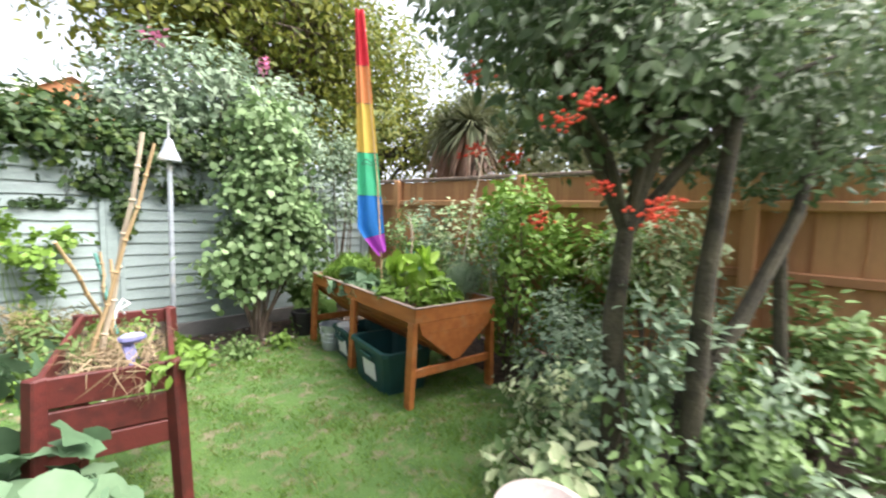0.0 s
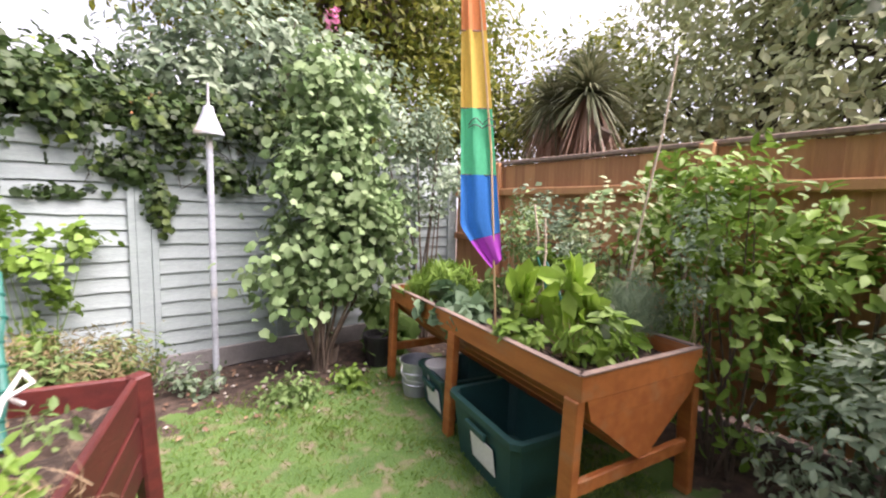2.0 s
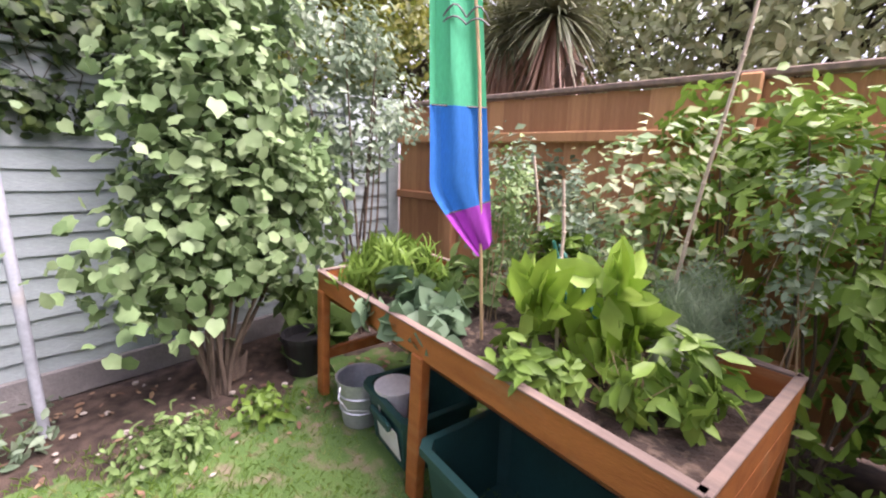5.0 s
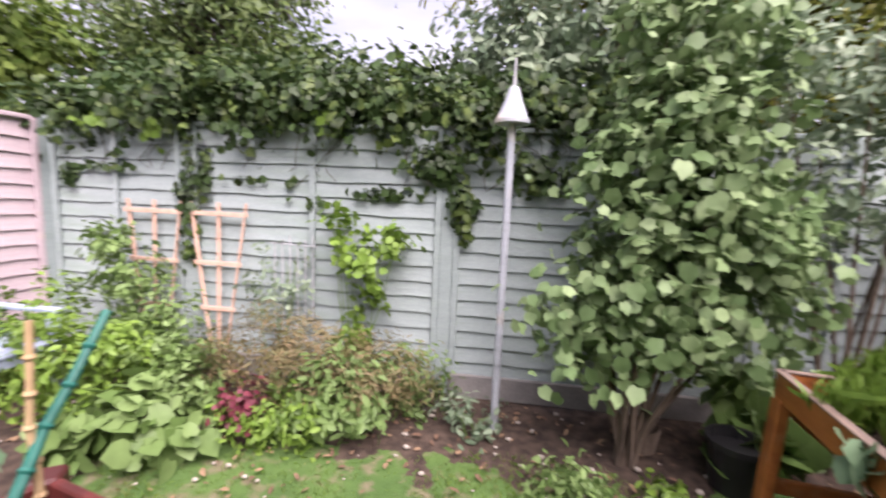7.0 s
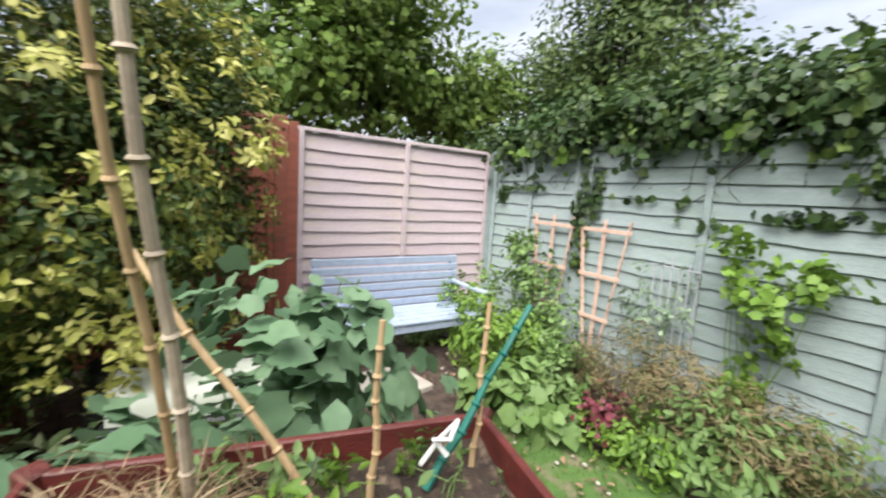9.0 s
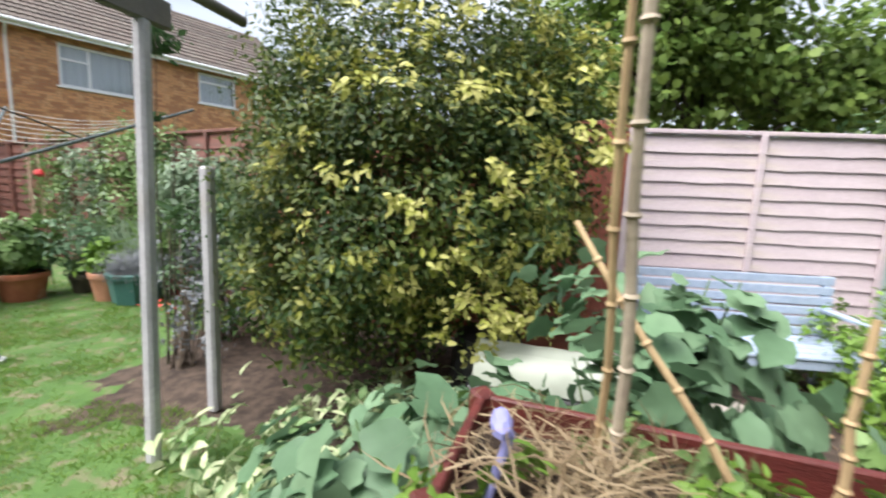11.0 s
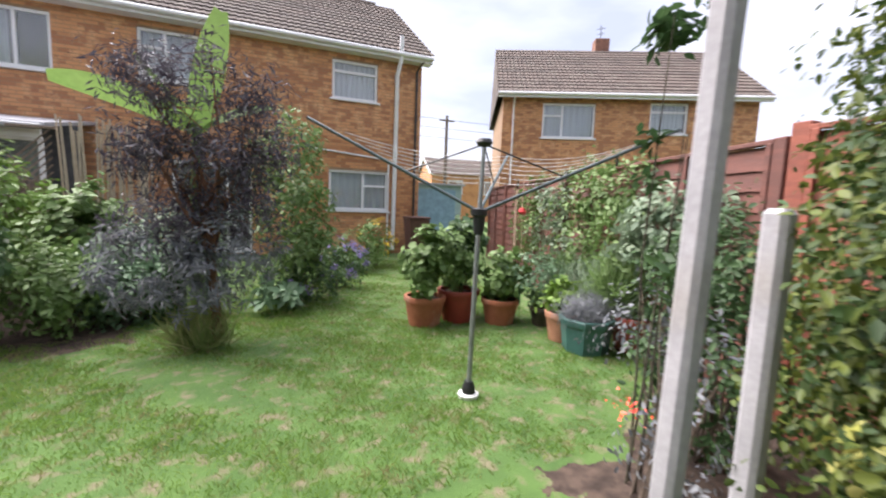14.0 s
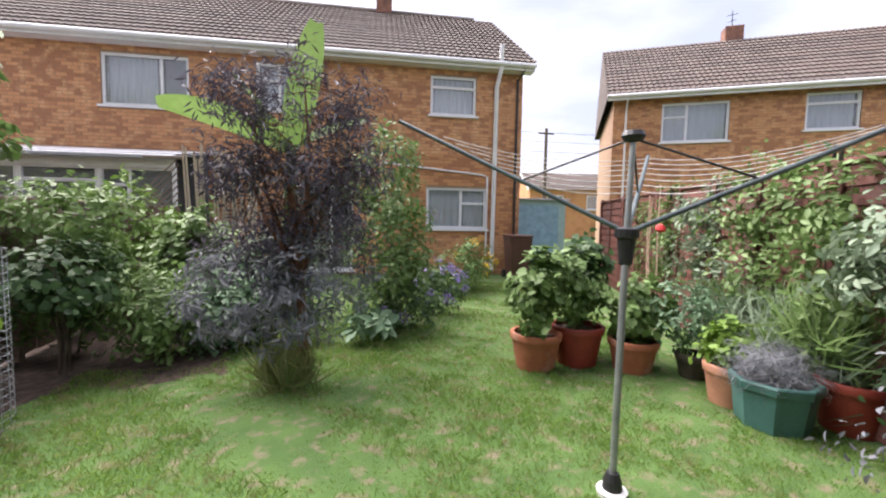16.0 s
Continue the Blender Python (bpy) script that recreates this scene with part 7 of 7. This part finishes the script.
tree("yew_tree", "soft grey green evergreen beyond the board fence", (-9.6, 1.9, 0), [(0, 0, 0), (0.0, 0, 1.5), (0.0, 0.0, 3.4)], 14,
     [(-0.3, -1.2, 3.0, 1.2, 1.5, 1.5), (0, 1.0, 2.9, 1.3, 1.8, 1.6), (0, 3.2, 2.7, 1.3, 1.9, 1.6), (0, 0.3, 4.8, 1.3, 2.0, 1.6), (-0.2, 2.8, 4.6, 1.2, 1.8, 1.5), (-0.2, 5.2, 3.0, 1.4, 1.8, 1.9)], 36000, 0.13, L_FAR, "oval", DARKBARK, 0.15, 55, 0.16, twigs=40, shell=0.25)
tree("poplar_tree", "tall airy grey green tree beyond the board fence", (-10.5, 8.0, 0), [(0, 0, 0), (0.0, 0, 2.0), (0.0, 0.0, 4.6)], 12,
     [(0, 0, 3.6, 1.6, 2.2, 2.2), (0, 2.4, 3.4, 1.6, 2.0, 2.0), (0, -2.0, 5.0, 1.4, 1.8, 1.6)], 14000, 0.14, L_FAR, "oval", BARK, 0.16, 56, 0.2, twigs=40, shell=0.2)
tree("holly_tree", "yellow green leafy tree in the far fence corner", (-7.6, -2.2, 0), [(0, 0, 0), (0.0, 0, 1.4), (0.0, 0.0, 2.4)], 10,
     [(0, 0, 3.0, 1.2, 1.1, 1.1), (-1.2, 0.8, 2.8, 1.0, 1.1, 1.0), (-2.0, 1.6, 3.2, 1.2, 1.2, 1.3), (0.8, -0.3, 2.6, 1.0, 0.8, 0.8)], 14000, 0.11, L_TREE, "oval", DARKBARK, 0.12, 57, 0.14, twigs=60, shell=0.2)


def cordyline():
    root = thing("cordyline", "cordyline palm with arching sword leaves and dry brown skirt", "palm tree", (-7.5, 0.32, 0), "trees")
    part("trunk", Geo().tube([(0, 0, 0), (0.05, 0, 1.2), (0.0, 0, 2.2)], [0.14, 0.10, 0.10], 10), BARK, root, smooth=True)
    part("trunk", Geo().tube([(0, 0, 1.2), (0.3, 0.45, 1.8), (0.35, 0.75, 2.2)], [0.10, 0.09, 0.08], 10), BARK, root, smooth=True)
    rng = random.Random(6)
    for cx, cy, cz in ((-0.1, -0.35, 2.75), (0.2, 0.40, 2.70), (-0.2, 0.1, 3.0)):
        for nm, m, num, L, lo, hi in (("sword_leaves", L_CORD, 330, 0.72, -0.7, 1.3), ("dry_skirt", L_SKIRT, 150, 0.80, -1.5, -0.7)):
            g = Geo()
            for i in range(num):
                az, el = rng.uniform(0, 6.283), rng.uniform(lo, hi)
                dx = Vector((math.cos(az) * math.cos(el), math.sin(az) * math.cos(el), math.sin(el)))
                sd = Vector((-math.sin(az), math.cos(az), 0)) * 0.016
                c = Vector((cx, cy, cz))
                ln = L * rng.uniform(0.7, 1.1)
                vs = []
                for k in range(5):
                    t = k / 4
                    p = c + dx * ln * t + Vector((0, 0, -0.42 * ln * t * t))
                    w = 1 - 0.85 * t * t
                    vs += [p - sd * w, p + sd * w]
                g.add(vs, [(k * 2, k * 2 + 1, k * 2 + 3, k * 2 + 2) for k in range(4)])
            part(nm, g, m, root, kind="stuff")


cordyline()


# ---- fallen leaves, stones, grass ----
def litter():
    rng = np.random.default_rng(17)
    n = 420
    p = np.stack([rng.uniform(-5.6, -0.3, n), rng.uniform(0.15, 1.25, n), rng.uniform(0.005, 0.03, n)], 1)
    d = np.tile(np.array([[0, 0, 1.0]]), (n, 1))
    solo("fallen_leaves", leafmesh("fallen_leaves", p, d, 0.045, LEAFLITTER, "oval", 4, flat=0.25), LEAFLITTER, "scattered dry fallen leaves on the soil", "leaves", kind="stuff")
    g = Geo()
    r = random.Random(8)
    for i in range(150):
        s = r.uniform(0.006, 0.02)
        g.blob((r.uniform(-5.5, -0.3), r.uniform(0.15, 1.3), s * 0.5 + 0.004), (s, s * 0.8, s * 0.6), 6, 4, 0.3, r)
    solo("pebbles", g, PAVING, "small pale stones on the soil", "stones", kind="stuff")


litter()


def grass():
    rng = np.random.default_rng(23)

    def area(n, x0, x1, y0, y1):
        return np.stack([rng.uniform(x0, x1, n), rng.uniform(y0, y1, n)], 1)

    near = area(78000, -5.0, -1.3, 0.45, 5.4)
    far_part = np.concatenate([area(110000, -5.6, 0.3, 5.3, 9.5), area(30000, -3.2, 0.5, 9.5, 13.0)])
    turn = np.array(FAR_HALF.to_3x3())[:2, :2]
    q = np.concatenate([near, far_part @ turn.T + np.array(FAR_HALF.translation)[:2]])
    site = np.concatenate([near, far_part])
    patch = 0.5 + 0.4 * np.sin(q[:, 0] * 2.3 + np.sin(q[:, 1] * 1.9) * 1.4) * np.cos(q[:, 1] * 2.1 + 0.7) + 0.3 * np.sin(q[:, 0] * 6.1 + q[:, 1] * 4.7 + np.sin(q[:, 1] * 11)) + 0.25 * np.sin(q[:, 0] * 13 + np.cos(q[:, 1] * 9) * 2)
    keep = (patch + rng.uniform(-0.3, 0.7, len(q)) > 0.30)
    keep &= ~((q[:, 0] > -1.5 + 0.2 * np.sin(q[:, 1] * 3)) & (q[:, 1] < 4.9))
    keep &= q[:, 1] > 0.80 + 0.14 * np.sin(q[:, 0] * 2.2)
    keep &= ~((q[:, 1] < 1.6) & (rng.uniform(0.0, 1.6, len(q)) > q[:, 1]))
    keep &= ~((q[:, 0] < -4.75 + 0.2 * np.sin(q[:, 1] * 2)) & (q[:, 1] > 2.4) & (q[:, 1] < 6.8))
    keep &= ~((site[:, 0] < -5.15) & (site[:, 1] >= 6.8)) & ~((site[:, 0] < -4.2) & (site[:, 1] > 8.2))
    q, patch = q[keep], patch[keep]
    n = len(q)
    h = 0.026 * (0.6 + 0.5 * np.clip(patch, 0, 1.4)) * rng.uniform(0.6, 1.5, n)
    far = np.clip((q[:, 1] - 6) / 5, 0, 1)
    az = rng.uniform(0, 2 * np.pi, n)
    w = 0.0022 + 0.0022 * far
    lean = rng.normal(0, 0.55, (n, 2)) * h[:, None]
    b = np.stack([np.cos(az) * w, np.sin(az) * w], 1)
    v = np.zeros((n, 4, 3))
    v[:, 0, :2], v[:, 1, :2] = q - b, q + b
    v[:, 2, :2], v[:, 2, 2] = q + lean * 0.4 + b * 0.7, h * 0.65
    v[:, 3, :2], v[:, 3, 2] = q + lean, h
    me = bpy.data.meshes.new("grass")
    f = np.arange(n)[:, None] * 4
    loops = np.concatenate([f + 0, f + 1, f + 2, f + 0, f + 2, f + 3], 1).ravel()
    me.vertices.add(n * 4)
    me.vertices.foreach_set("co", v.astype(np.float32).ravel())
    me.loops.add(len(loops))
    me.loops.foreach_set("vertex_index", loops.astype(np.int32))
    me.polygons.add(n * 2)
    me.polygons.foreach_set("loop_start", (np.arange(n * 2) * 3).astype(np.int32))
    me.polygons.foreach_set("loop_total", np.full(n * 2, 3, np.int32))
    me.materials.append(L_GRASS)
    me.update(calc_edges=True)
    solo("grass", me, L_GRASS, "short uneven lawn grass with thin worn patches", "grass", kind="stuff")


grass()
